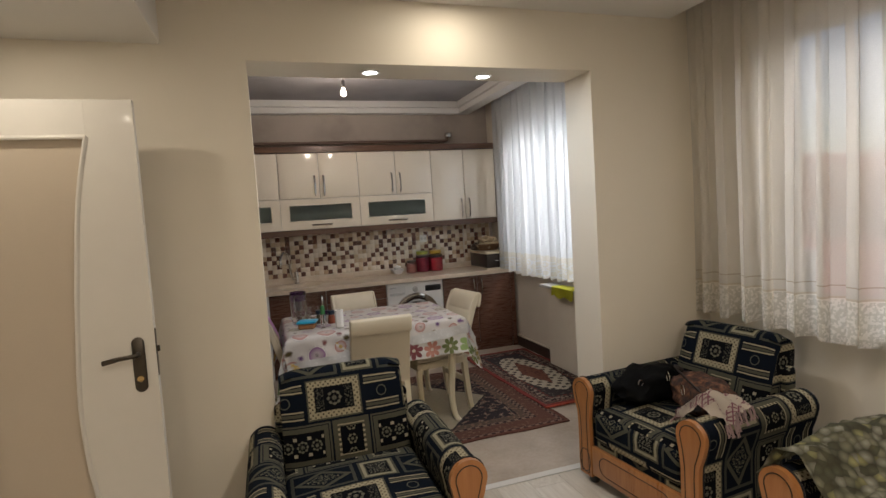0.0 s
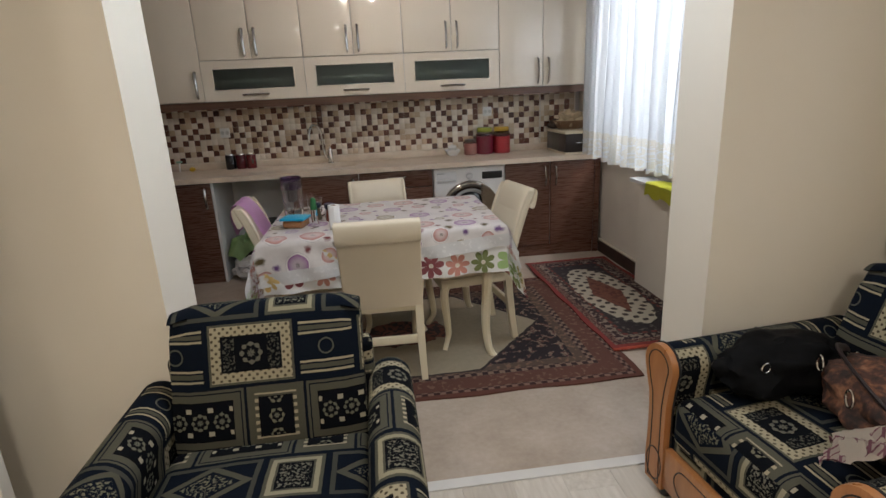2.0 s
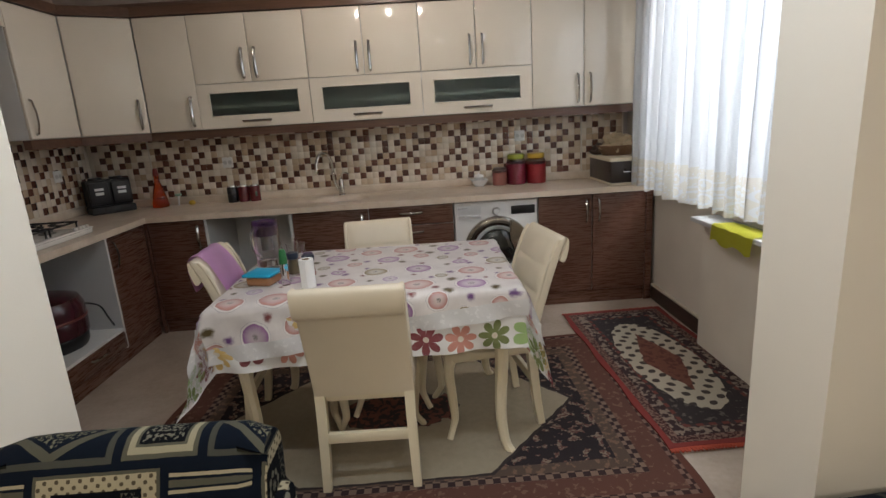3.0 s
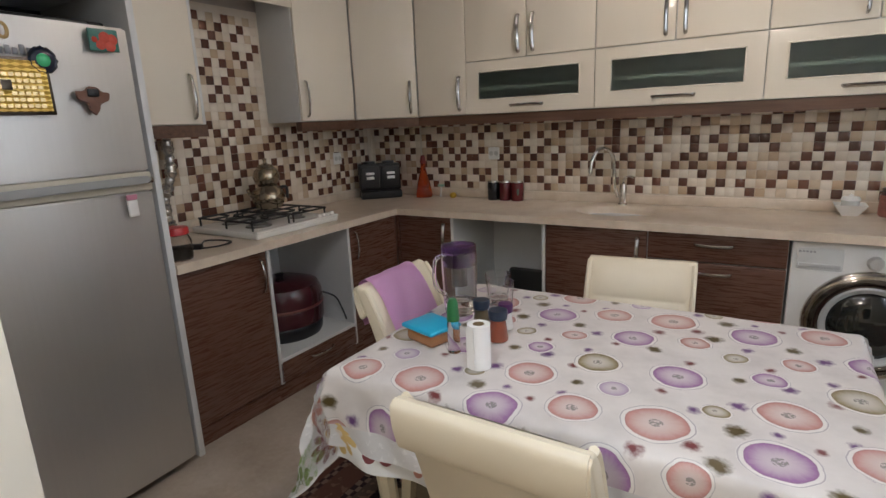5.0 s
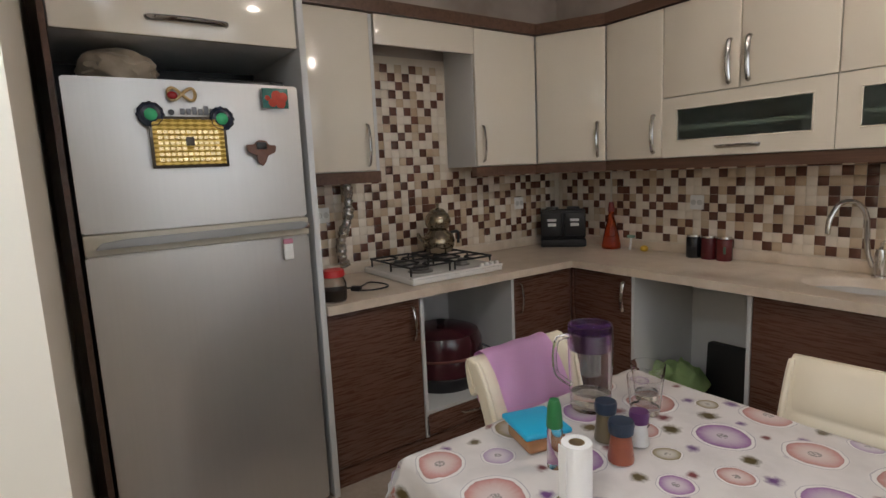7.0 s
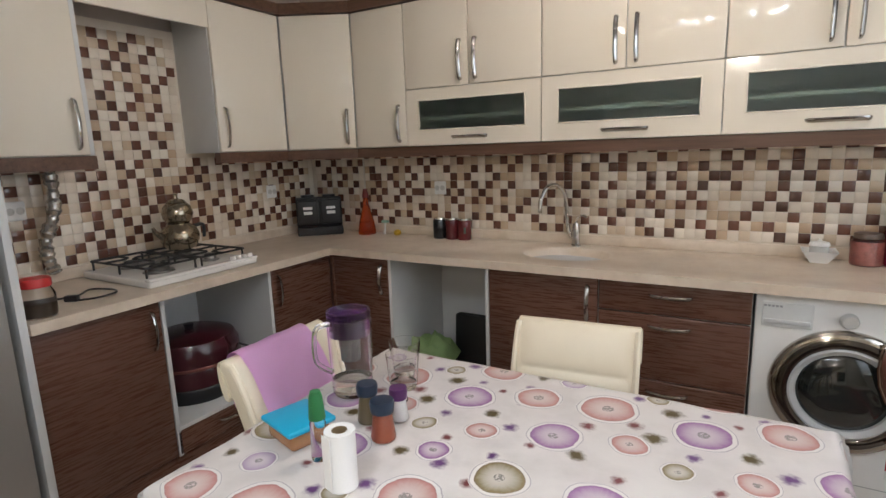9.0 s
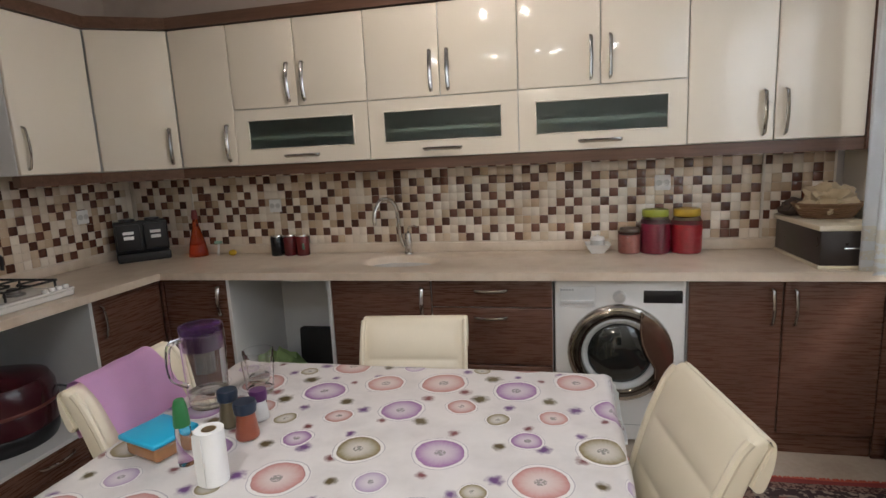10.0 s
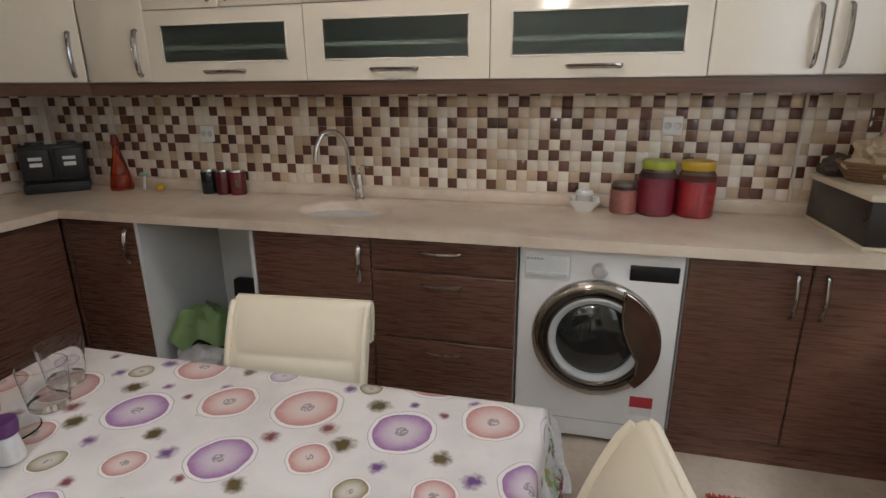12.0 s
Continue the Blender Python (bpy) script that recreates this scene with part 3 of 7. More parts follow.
structure("floor", rbox(XL - 0.3, XR + 0.3, Y0 - 0.3, 3.02, -0.12, -0.008), PLANK, "pale oak laminate floor of the living room", "floor")
structure("floor_kitchen", rbox(XK - 0.3, XR + 0.3, 3.02, YK + 0.3, -0.12, 0.0), FLOOR_K, "beige stone-look kitchen floor", "floor")
structure("threshold_trim", rbox(JL, JR, 2.995, 3.045, -0.004, 0.006, 0.002), plain("threshold_strip", (0.66, 0.64, 0.61), 0.4), "pale threshold strip between laminate and kitchen floor", "trim")

bm = bmesh.new()
box(bm, XK - 0.3, JL, YA, YB, 0, 2.85)
box(bm, JR, XR, YA, YB, 0, 2.85)
structure("wall_partition", bm, WALL, "cream painted partition wall with a wide opening", "wall")
structure("wall_lintel", rbox(JL, JR, YA, YB, LINTEL_Z, 2.85), WALL, "cream lintel over the kitchen opening", "wall")
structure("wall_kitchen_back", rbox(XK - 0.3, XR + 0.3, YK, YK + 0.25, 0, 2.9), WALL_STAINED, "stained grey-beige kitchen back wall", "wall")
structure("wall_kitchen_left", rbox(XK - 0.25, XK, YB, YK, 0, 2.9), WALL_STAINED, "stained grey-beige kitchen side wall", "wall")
structure("wall_living_left", rbox(XL - 0.25, XL, Y0, YA, 0, 2.9), WALL, "cream painted living room wall", "wall")
structure("wall_living_back", rbox(XL - 0.25, XR + 0.25, Y0 - 0.25, Y0, 0, 2.9), WALL, "cream painted living room wall", "wall")


def pierced_wall(name, y0, y1, wy0, wy1, wz0, wz1, material, label):
    bm = bmesh.new()
    box(bm, XR, XR + 0.25, y0, wy0, 0, 2.9)
    box(bm, XR, XR + 0.25, wy1, y1, 0, 2.9)
    box(bm, XR, XR + 0.25, wy0, wy1, 0, wz0)
    box(bm, XR, XR + 0.25, wy0, wy1, wz1, 2.9)
    return structure(name, bm, material, label, "wall")


WIN_K, WIN_L = (3.62, 5.52, 0.86, 2.38), (0.62, 2.58, 0.86, 2.36)
pierced_wall("wall_window_kitchen", 3.15, YK, *WIN_K, WALL_KITCHEN, "worn painted window wall of the kitchen")
pierced_wall("wall_window_living", Y0, 3.15, *WIN_L, WALL, "cream window wall of the living room")


def window(name, y0, y1, z0, z1):
    w = tagged(new(name), "white plastic two-light window behind net", "window", "", "structure")
    bm = bmesh.new()
    x0, x1, f = XR + 0.10, XR + 0.16, 0.06
    for a, b, c, d in ((y0, y1, z0, z0 + f), (y0, y1, z1 - f, z1), (y0, y0 + f, z0 + f, z1 - f), (y1 - f, y1, z0 + f, z1 - f), ((y0 + y1) / 2 - 0.04, (y0 + y1) / 2 + 0.04, z0 + f, z1 - f)):
        box(bm, x0, x1, a, b, c, d, 0.006)
    part("window_frame", bm, WHITE_PL, w)
    part("window_sill", rbox(XR - 0.05, XR + 0.098, y0 - 0.03, y1 + 0.03, z0 - 0.035, z0, 0.005), plain("sill_marble", (0.66, 0.65, 0.63), 0.25), w)
    for a, b in ((y0 + f, (y0 + y1) / 2 - 0.04), ((y0 + y1) / 2 + 0.04, y1 - f)):
        pane = part("pane", rbox(x0 + 0.025, x0 + 0.031, a, b, z0 + f, z1 - f), GLASS, w)
        pane.visible_shadow = False
    return w


window("window_1", *WIN_K)
window("window_2", *WIN_L)

# ceilings: living room with a lowered soffit and a curtain slot, kitchen with a lowered border
bm = rbox(XL, 2.79, Y0, YA, LIVING_Z, 2.72)
structure("ceiling_living", bm, CEILING, "white plaster ceiling", "ceiling")
structure("ceiling_curtain_slot", rbox(2.79, XR, Y0, YA, 2.70, 2.80), CEILING, "recessed ceiling strip above the curtain", "ceiling")
structure("ceiling_soffit", rbox(XL, 0.08, Y0, YA, SOFFIT_Z, LIVING_Z), CEILING, "lowered ceiling soffit", "ceiling")
structure("ceiling_kitchen", rbox(XK, XR, YB, YK, KITCHEN_Z, 2.9), CEILING_K, "stained grey kitchen ceiling, colour darkened for weaker light", "ceiling")
bm = bmesh.new()
for z0, z1, g in ((2.64, 2.70, 0.0), (2.70, KITCHEN_Z, 0.03)):
    box(bm, XK, 2.80 + g, YK - 0.10 - g, YK, z0, z1, 0.006)
    box(bm, 2.66 - g, 2.80, YB, YK - 0.10 - g, z0, z1, 0.006)
    box(bm, XK, XK + 0.10 + g, YB, YK - 0.10 - g, z0, z1, 0.006)
structure("ceiling_cornice_kitchen", bm, CEILING, "stepped plaster cornice round the kitchen ceiling", "trim")
structure("baseboard_kitchen", rbox(XR - 0.022, XR, YB, 5.72, 0, 0.105, 0.006), SKIRT, "dark brown skirting board with worn top edge", "baseboard")
structure("baseboard_edge", rbox(XR - 0.025, XR, YB, 5.72, 0.1055, 0.118, 0.004), plain("old_caulk", (0.62, 0.55, 0.43), 0.8, vary=0.3), "old cream sealant line on the skirting", "baseboard")
structure("baseboard", rbox(XL, 0.40, YA - 0.014, YA, 0, 0.06, 0.004), plain("pale_skirting", (0.60, 0.52, 0.42), 0.4), "pale skirting board", "baseboard")
structure("baseboard_end", rbox(JR, XR, YA - 0.014, YA, 0, 0.07, 0.004), WHITE_PL, "white skirting board", "baseboard")

# parapet below the kitchen window with its marble board
structure("parapet", rbox(2.93, XR, YB, 4.86, 0.0, 0.755), WALL_KITCHEN, "worn parapet below the kitchen window", "wall")
solid("window_board", rbox(2.87, XR, YB + 0.005, 4.90, 0.756, 0.782, 0.005), plain("white_marble", (0.74, 0.74, 0.73), 0.2), "white marble board on the low parapet", "sill")
bm = bmesh.new()
ys = [4.30 + 0.36 * i / 14 for i in range(15)]
for k, (x, z) in enumerate(((2.99, 0.786), (2.875, 0.790), (2.862, 0.782), (2.858, 0.735), (2.860, 0.700))):
    for i, y in enumerate(ys):
        bm.verts.new((x + 0.004 * math.sin(i * 1.3 + k), y, z - (0.012 * math.sin(i * 0.9) if k == 4 else 0)))
bm.verts.ensure_lookup_table()
for k in range(4):
    for i in range(14):
        bm.faces.new([bm.verts[j] for j in (k * 15 + i, k * 15 + i + 1, (k + 1) * 15 + i + 1, (k + 1) * 15 + i)])
bmesh.ops.solidify(bm, geom=bm.faces[:], thickness=0.004)
solid("cleaning_cloth", bm, plain("yellow_cloth", (0.62, 0.60, 0.05), 0.9, bump=0.3), "bright yellow cloth hung over the window board", "cloth")


def curtain(name, y0, y1, ztop, zhem, x, material, label, fold, seed, deep=1.0):
    bm = bmesh.new()
    n, rows = int((y1 - y0) / 0.0065), 24
    r = random.Random(seed)
    phase = [r.uniform(0, 6.28) for _ in range(5)]
    grid = []
    for k in range(rows + 1):
        line = []
        for i in range(n + 1):
            y = y0 + (y1 - y0) * i / n
            drop = k / rows
            amp = 0.016 + 0.022 * drop
            w = deep * math.sin(y * fold + phase[0] + 1.1 * math.sin(y * 3.1 + phase[1])) + 0.45 * math.sin(y * fold * 2.3 + phase[2] + drop * 0.8)
            scallop = 0.030 * abs(math.sin(y * 19.0 + phase[3])) + 0.012 * math.sin(y * 4.0 + phase[4])
            z = ztop + (zhem - scallop - ztop) * drop
            lap = 0.62 * deep / fold * math.cos(2 * (y * fold + phase[0] + 1.1 * math.sin(y * 3.1 + phase[1])))
            line.append(bm.verts.new((x + amp * w + 0.008 * math.sin(y * 6 + drop * 4), y + lap, z)))
        grid.append(line)
    for a, b in zip(grid, grid[1:]):
        for i in range(n):
            bm.faces.new((a[i], a[i + 1], b[i + 1], b[i]))
    return solid(name, bm, material, label, "curtain", smooth=180)


curtain("net_curtain", 3.42, 5.80, 2.68, 0.875, 2.885, curtain_material("kitchen_net", 0.86, 0.12, (0.72, 0.735, 0.75)), "gathered white net curtain with a lace hem in the kitchen", 48.0, 4)
curtain("net_curtain", -0.9, 2.97, 2.69, 0.83, 2.905, curtain_material("living_net", 0.80, 0.34, (0.79, 0.755, 0.70), True), "gathered white net curtain with scalloped lace hem behind the armchair", 47.0, 9, 1.5)


def downlight(x, y, z, glow):
    d = thing("downlight", "small round recessed ceiling spotlight, switched on", "spotlight", x, y, z, group="recessed spotlights")
    part("rim", lathe([(0.036, -0.001), (0.036, -0.006), (0.046, -0.008), (0.050, -0.004), (0.050, -0.0005)], 28), WHITE_PL, d)
    part("lens", lathe([(0.0, -0.004), (0.035, -0.004)], 28), glow, d, "glowing lens")


cl = thing("ceiling_lamp", "round flush ceiling lamp with an opal shade", "lamp", *CEILING_LAMP)
part("base", lathe([(0.0, -0.02), (0.19, -0.02), (0.19, -0.0005)], 36), WHITE_PL, cl)
part("shade", lathe([(0.185, -0.021), (0.175, -0.050), (0.10, -0.072), (0.0, -0.078)], 36), emitter("opal_glow", (1.0, 0.92, 0.80), 3.0), cl, "glowing opal shade")
GLOW_W, GLOW_C = emitter("warm_lens", (1.0, 0.88, 0.68), 14), emitter("cool_lens", (0.90, 0.96, 1.0), 16)
for p in SPOTS_LIVING:
    downlight(*p, GLOW_W)
for p in SPOTS_LINTEL:
    downlight(*p, GLOW_C)
b = thing("pendant_bulb", "bare warm bulb hanging from a short ceiling cord", "lamp", BULB[0], BULB[1], KITCHEN_Z)
part("rose", lathe([(0.0, -0.03), (0.03, -0.025), (0.04, -0.001)], 20), WHITE_PL, b)
part("cord", tube([(0, 0, -0.02), (0.002, 0, -0.14)], 0.004, 6), WHITE_PL, b)
part("socket", lathe([(0.0, -0.10), (0.016, -0.105), (0.018, -0.165), (0.0, -0.166)], 16), plain("grey_bakelite", (0.20, 0.19, 0.19), 0.4), b)
globe = part("bulb", lathe([(0.013, -0.166), (0.015, -0.176), (0.027, -0.204), (0.025, -0.224), (0.0, -0.240)], 20), emitter("bulb_glow", (1.0, 0.80, 0.68), 9), b, "glowing glass bulb")
globe.visible_shadow = False

# open door folded back along the partition
door = thing("door_1", "white door leaf standing open, with a tall frosted glass panel", "door", -0.84, 2.76, 0.0)
door["kind"] = "structure"
EDGE = [(p.x, p.z) for p in smooth_line([(0.671, 0, 1.880), (0.626, 0, 1.652), (0.594, 0, 1.354), (0.575, 0, 1.116), (0.560, 0, 0.853), (0.568, 0, 0.640), (0.586, 0, 0.490), (0.608, 0, 0.290), (0.636, 0, 0.130)], 4)]
MIRROR = [(0.835 - x, z) for x, z in EDGE]
bm = bmesh.new()
prism(bm, EDGE + [(0.671, 0.010), (0.835, 0.010), (0.835, 2.02), (0.671, 2.02)], 0.0, 0.04, "xz")
prism(bm, MIRROR + [(0.164, 0.010), (0.0, 0.010), (0.0, 2.02), (0.164, 2.02)], 0.0, 0.04, "xz")
box(bm, 0.1645, 0.6705, 0.0, 0.04, 1.880, 2.02)
box(bm, 0.1645, 0.6705, 0.0, 0.04, 0.010, 0.130)
part("leaf", bm, FRAME_WHITE, door, smooth=20)
part("frosted_pane", rbox(0.150, 0.685, 0.016, 0.024, 0.110, 1.895), plain("frosted_glass", (0.56, 0.48, 0.385), 0.22, vary=0.10, scale=3, bump=0.12), door, "bronze-tinted frosted glass panel")
for line in (EDGE, MIRROR, [(0.164, 1.880), (0.671, 1.880)], [(0.199, 0.130), (0.636, 0.130)]):
    part("glazing_bead", tube([(x, 0.0, z) for x, z in line], 0.010, 8, flat=0.8), FRAME_WHITE, door)
plate = part("handle_plate", lathe([(0.0, 0.0), (0.5, 0.0), (0.5, 0.01), (0.44, 0.016), (0.0, 0.016)], 24), STEEL_DARK, door, "dark bronze handle plate")
for v in plate.data.vertices:
    x, y, z = v.co
    v.co = (0.775 + x * 0.046, -z * 0.6, 0.985 + (y * 0.05 + math.copysign(0.085, y) if abs(y) > 1e-6 else 0.0))
part("lever", tube(smooth_line([(0.775, -0.012, 1.03), (0.775, -0.045, 1.03), (0.755, -0.055, 1.03), (0.71, -0.055, 1.026), (0.66, -0.05, 1.016)], 5), [0.009] * 16 + [0.010] * 5, 10), STEEL_DARK, plate, "dark bronze lever")
rose = part("key_rose", lathe([(0.0, 0.0), (0.014, 0.0), (0.012, 0.004), (0.0, 0.004)], 16), BRASS, plate)
for v in rose.data.vertices:
    x, y, z = v.co
    v.co = (0.775 + x, -0.011 - z, 0.93 + y)
part("latch", rbox(0.835, 0.848, 0.014, 0.026, 1.025, 1.05, 0.003), STEEL_DARK, door)
part("lock_plate", rbox(0.835, 0.837, 0.008, 0.032, 0.93, 1.12, 0.0005), STEEL_DARK, door)
part("hinge", lathe([(0.0, 1.70), (0.008, 1.70), (0.008, 1.80), (0.0, 1.80)], 12, -0.008, 0.02), CHROME, door)
part("hinge", lathe([(0.0, 0.25), (0.008, 0.25), (0.008, 0.35), (0.0, 0.35)], 12, -0.008, 0.02), CHROME, door)

# outside: ground and the neighbouring house
structure("ground", rbox(XR + 0.6, 400, -300, 300, -3.4, -3.2), plain("asphalt", (0.06, 0.06, 0.06), 0.9, bump=0.3), "asphalt ground outside", "ground")
house = thing("neighbour_house", "salmon rendered house across the street", "house", 12.0, 10.5, -4.9)
part("wall", rbox(0, 8, -6, 5, 0, 6.0), plain("salmon_render", (0.66, 0.17, 0.16), 0.85, bump=0.2), house)
bm = bmesh.new()
prism(bm, [(-6.3, 6.0), (5.3, 6.0), (-0.5, 7.3)], -0.3, 8.3, "yz")
part("roof", bm, plain("red_roof_tiles", (0.36, 0.10, 0.07), 0.8, bump=0.4), house)
for y in (-4, -1.5, 1.0, 3.0):
    for z in (1.0, 3.8):
        w = part("window", rbox(-0.03, 0.02, y, y + 1.1, z, z + 1.3, 0.01), WHITE_PL, house)
        part("pane", rbox(-0.04, -0.028, y + 0.1, y + 1.0, z + 0.1, z + 1.2), DARK_GLASS, w)


# ---- fitted kitchen ----
def pull(parent, m, length, material=HANDLE, name="handle"):
    """A bowed bar handle along z, standing off towards -y, placed by m."""
    n = 10
    pts = [(0, -0.002, -length / 2), (0, -0.016, -length / 2 + 0.006)]
    pts += [(0, -0.018 - 0.012 * math.sin(math.pi * i / n), -length / 2 + 0.012 + (length - 0.024) * i / n) for i in range(n + 1)]
    pts += [(0, -0.016, length / 2 - 0.006), (0, -0.002, length / 2)]
    bm = tube(pts, 0.0112, 8, flat=0.55)
    bmesh.ops.transform(bm, matrix=m, verts=bm.verts)
    return part(name, bm, material, parent, "bowed chrome handle")


def front(parent, w, h, x, z, material, handle="", y=0.0, glazed=False, hmat=HANDLE, hlen=0.20):
    """A door or drawer front of a cabinet whose front plane is y; x, z is its lower left corner."""
    g = 0.0022
    bm = bmesh.new()
    if glazed:
        f, s2 = 0.062, 0.085
        for a, b, c, d in ((x + g, x + w - g, z + g, z + s2), (x + g, x + w - g, z + h - f, z + h - g), (x + g, x + s2, z + s2, z + h - f), (x + w - s2, x + w - g, z + s2, z + h - f)):
            box(bm, a, b, y, y + 0.02, c, d)
    else:
        box(bm, x + g, x + w - g, y, y + 0.02, z + g, z + h - g, 0.006, 3)
    ob = part("door", bm, material, parent)
    if glazed:
        part("pane", rbox(x + 0.083, x + w - 0.083, y + 0.006, y + 0.010, z + 0.083, z + h - 0.060), SHELF_GLASS, ob, "smoked glass pane")
        # Dark sheet stands in for shade inside the cabinet, as the body is solid.
        part("cavity_shade_sheet", rbox(x + 0.083, x + w - 0.083, y + 0.0180, y + 0.0200, z + 0.083, z + h - 0.060), DARK_GLASS, ob)
        part("shelf_edge", rbox(x + 0.084, x + w - 0.084, y + 0.0125, y + 0.0175, z + 0.138, z + 0.156), PALE_SHELF, ob, "pale shelf seen behind the glass")
        rim = bmesh.new()
        x0, x1, z0, z1 = x + 0.085, x + w - 0.085, z + 0.085, z + h - 0.062
        for a, b, c, d in ((x0 - 0.004, x1 + 0.004, z0 - 0.004, z0 + 0.004), (x0 - 0.004, x1 + 0.004, z1 - 0.004, z1 + 0.004), (x0 - 0.004, x0 + 0.004, z0, z1), (x1 - 0.004, x1 + 0.004, z0, z1)):
            box(rim, a, b, y - 0.003, y + 0.002, c, d, 0.001)
        part("pane_rim", rim, material, ob)
    if handle:
        pos = {"lb": (x + 0.045, z + 0.13, 0), "rb": (x + w - 0.045, z + 0.13, 0), "lt": (x + 0.045, z + h - 0.12, 0), "rt": (x + w - 0.045, z + h - 0.12, 0),
               "cb": (x + w / 2, z + 0.042, 90), "c": (x + w / 2, z + h * 0.62, 90), "ct": (x + w / 2, z + h - 0.05, 90)}[handle]
        pull(ob, Matrix.Translation((pos[0], y, pos[1])) @ pose(0, 0, 0, 0, pos[2], 0), hlen, hmat)
    return ob


UF, UB, UT = 5.963, 1.430, 2.200        # upper fronts, underside, top
LF = -0.920                             # upper fronts of the side run
BACK_U, BACK_B = YK - 0.03, YK - 0.03


def upper(x0, x1, label, plan, m=None, depth=None):
    """A wall cabinet; plan is a list of (x, width, z, height, handle, glazed)."""
    c = thing("wall_cabinet", label, "cabinet", group="cream wall cabinets")
    c.matrix_world = m if m is not None else pose(x0, UF, UB)
    d = depth or (BACK_U - UF)
    part("body", rbox(0, x1 - x0, 0.021, d, 0, UT - UB, 0.001), CARCASS, c)
    for x, w, z, h, hd, glazed in plan:
        front(c, w, h, x, z, CREAM_GLOSS, hd, glazed=glazed)
    return c


FLAP = 0.308
for x in (-0.19, 0.607, 1.404):
    upper(x, x + 0.797, "cream gloss wall cabinet with two doors above a glazed flap", [(0, 0.797, 0, FLAP, "cb", True), (0, 0.3985, FLAP, 0.77 - FLAP, "rb", False), (0.3985, 0.3985, FLAP, 0.77 - FLAP, "lb", False)])
upper(2.201, 2.953, "tall cream gloss wall cabinet with two doors beside the curtain", [(0, 0.376, 0, 0.77, "rb", False), (0.376, 0.376, 0, 0.77, "lb", False)])
upper(-0.555, -0.19, "narrow cream gloss wall cabinet with one door", [(0, 0.365, 0, 0.77, "rb", False)])
SIDE = Matrix.Rotation(radians(90), 4, "Z")


def side(y0, z=UB, x=LF):
    """Frame of a unit of the side run: its own x runs along the wall, its front looks into the room."""
    return Matrix.Translation((x, y0, z)) @ SIDE


SD = LF - (XK + 0.03)
upper(0, 0.48, "cream gloss wall cabinet with one door beside the hob", [(0.0, 0.455, 0, 0.77, "rb", False)], side(4.175), SD)
upper(0, 0.475, "cream gloss wall cabinet with one door", [(0, 0.475, 0, 0.77, "lb", False)], side(5.282), SD)
v = thing("hood_valance", "cream gloss panel bridging the empty hood gap", "panel")
v.matrix_world = side(4.657)
part("panel", rbox(0.0, 0.624, 0.0, 0.02, 0.625, 0.77, 0.004), CREAM_GLOSS, v)
part("top_board", rbox(0.0, 0.624, 0.021, SD, 0.735, 0.77), CARCASS, v)
# corner cabinet set at an angle
c = thing("corner_wall_cabinet", "cream gloss corner wall cabinet with one angled door", "cabinet", group="cream wall cabinets")
a0, a1 = Vector((LF, 5.760)), Vector((-0.557, UF))
bm = bmesh.new()
prism(bm, [(a0.x - 0.022, a0.y + 0.012), (a1.x - 0.012, a1.y + 0.022), (a1.x - 0.012, BACK_U), (XK + 0.03, BACK_U), (XK + 0.03, a0.y + 0.012)], UB, UT, "xy")
part("body", bm, CARCASS, c)
wide = (a1 - a0).length
dm = Matrix.Translation((a0.x, a0.y, UB)) @ Matrix.Rotation(math.atan2(a1.y - a0.y, a1.x - a0.x), 4, "Z")
dd = front(c, wide, 0.77, 0, 0, CREAM_GLOSS, "rb")
dd.matrix_world = dm
# light rail and crown, mitred round the corner
for name, z0, z1, out, lab in (("light_rail", 1.372, 1.429, -0.012, "walnut light rail under the wall cabinets"), ("crown_trim", 2.201, 2.262, 0.022, "walnut crown moulding on the wall cabinets")):
    t = thing(name, lab, "trim")
    o, i = out, out - 0.045
    runs = [[(a1.x + o * 0.5, UF - o), (2.955, UF - o), (2.955, UF - i), (a1.x + i * 0.5, UF - i)],
            [(LF + o, a0.y - o * 0.5), (a1.x + o * 0.5, UF - o), (a1.x + i * 0.5, UF - i), (LF + i, a0.y - i * 0.5)]]
    if name == "light_rail":
        runs += [[(LF + o, 5.282), (LF + o, a0.y - o * 0.5), (LF + i, a0.y - i * 0.5), (LF + i, 5.282)], [(LF + o, 4.165), (LF + o, 4.655), (LF + i, 4.655), (LF + i, 4.165)]]
    else:
        runs += [[(LF + o, 4.19), (LF + o, a0.y - o * 0.5), (LF + i, a0.y - i * 0.5), (LF + i, 4.19)], [(-0.575, YH + 0.01), (-0.575, 4.16), (-0.62, 4.16), (-0.62, YH + 0.01)]]
    for run in runs:
        part("moulding", prism(bmesh.new(), run, z0, z1, "xy"), TRIM_BROWN, t, smooth=0)
solid("cabinet_end_panel", rbox(2.955, 2.975, UF - 0.005, BACK_U, 1.372, 2.262, 0.001), BROWN, "walnut end panel of the wall cabinets", "panel")

# base units
BF, BT = 5.705, 0.826                   # base fronts, underside of worktop
SF = -0.600                             # fronts of the side run
PL = 0.10                               # plinth height


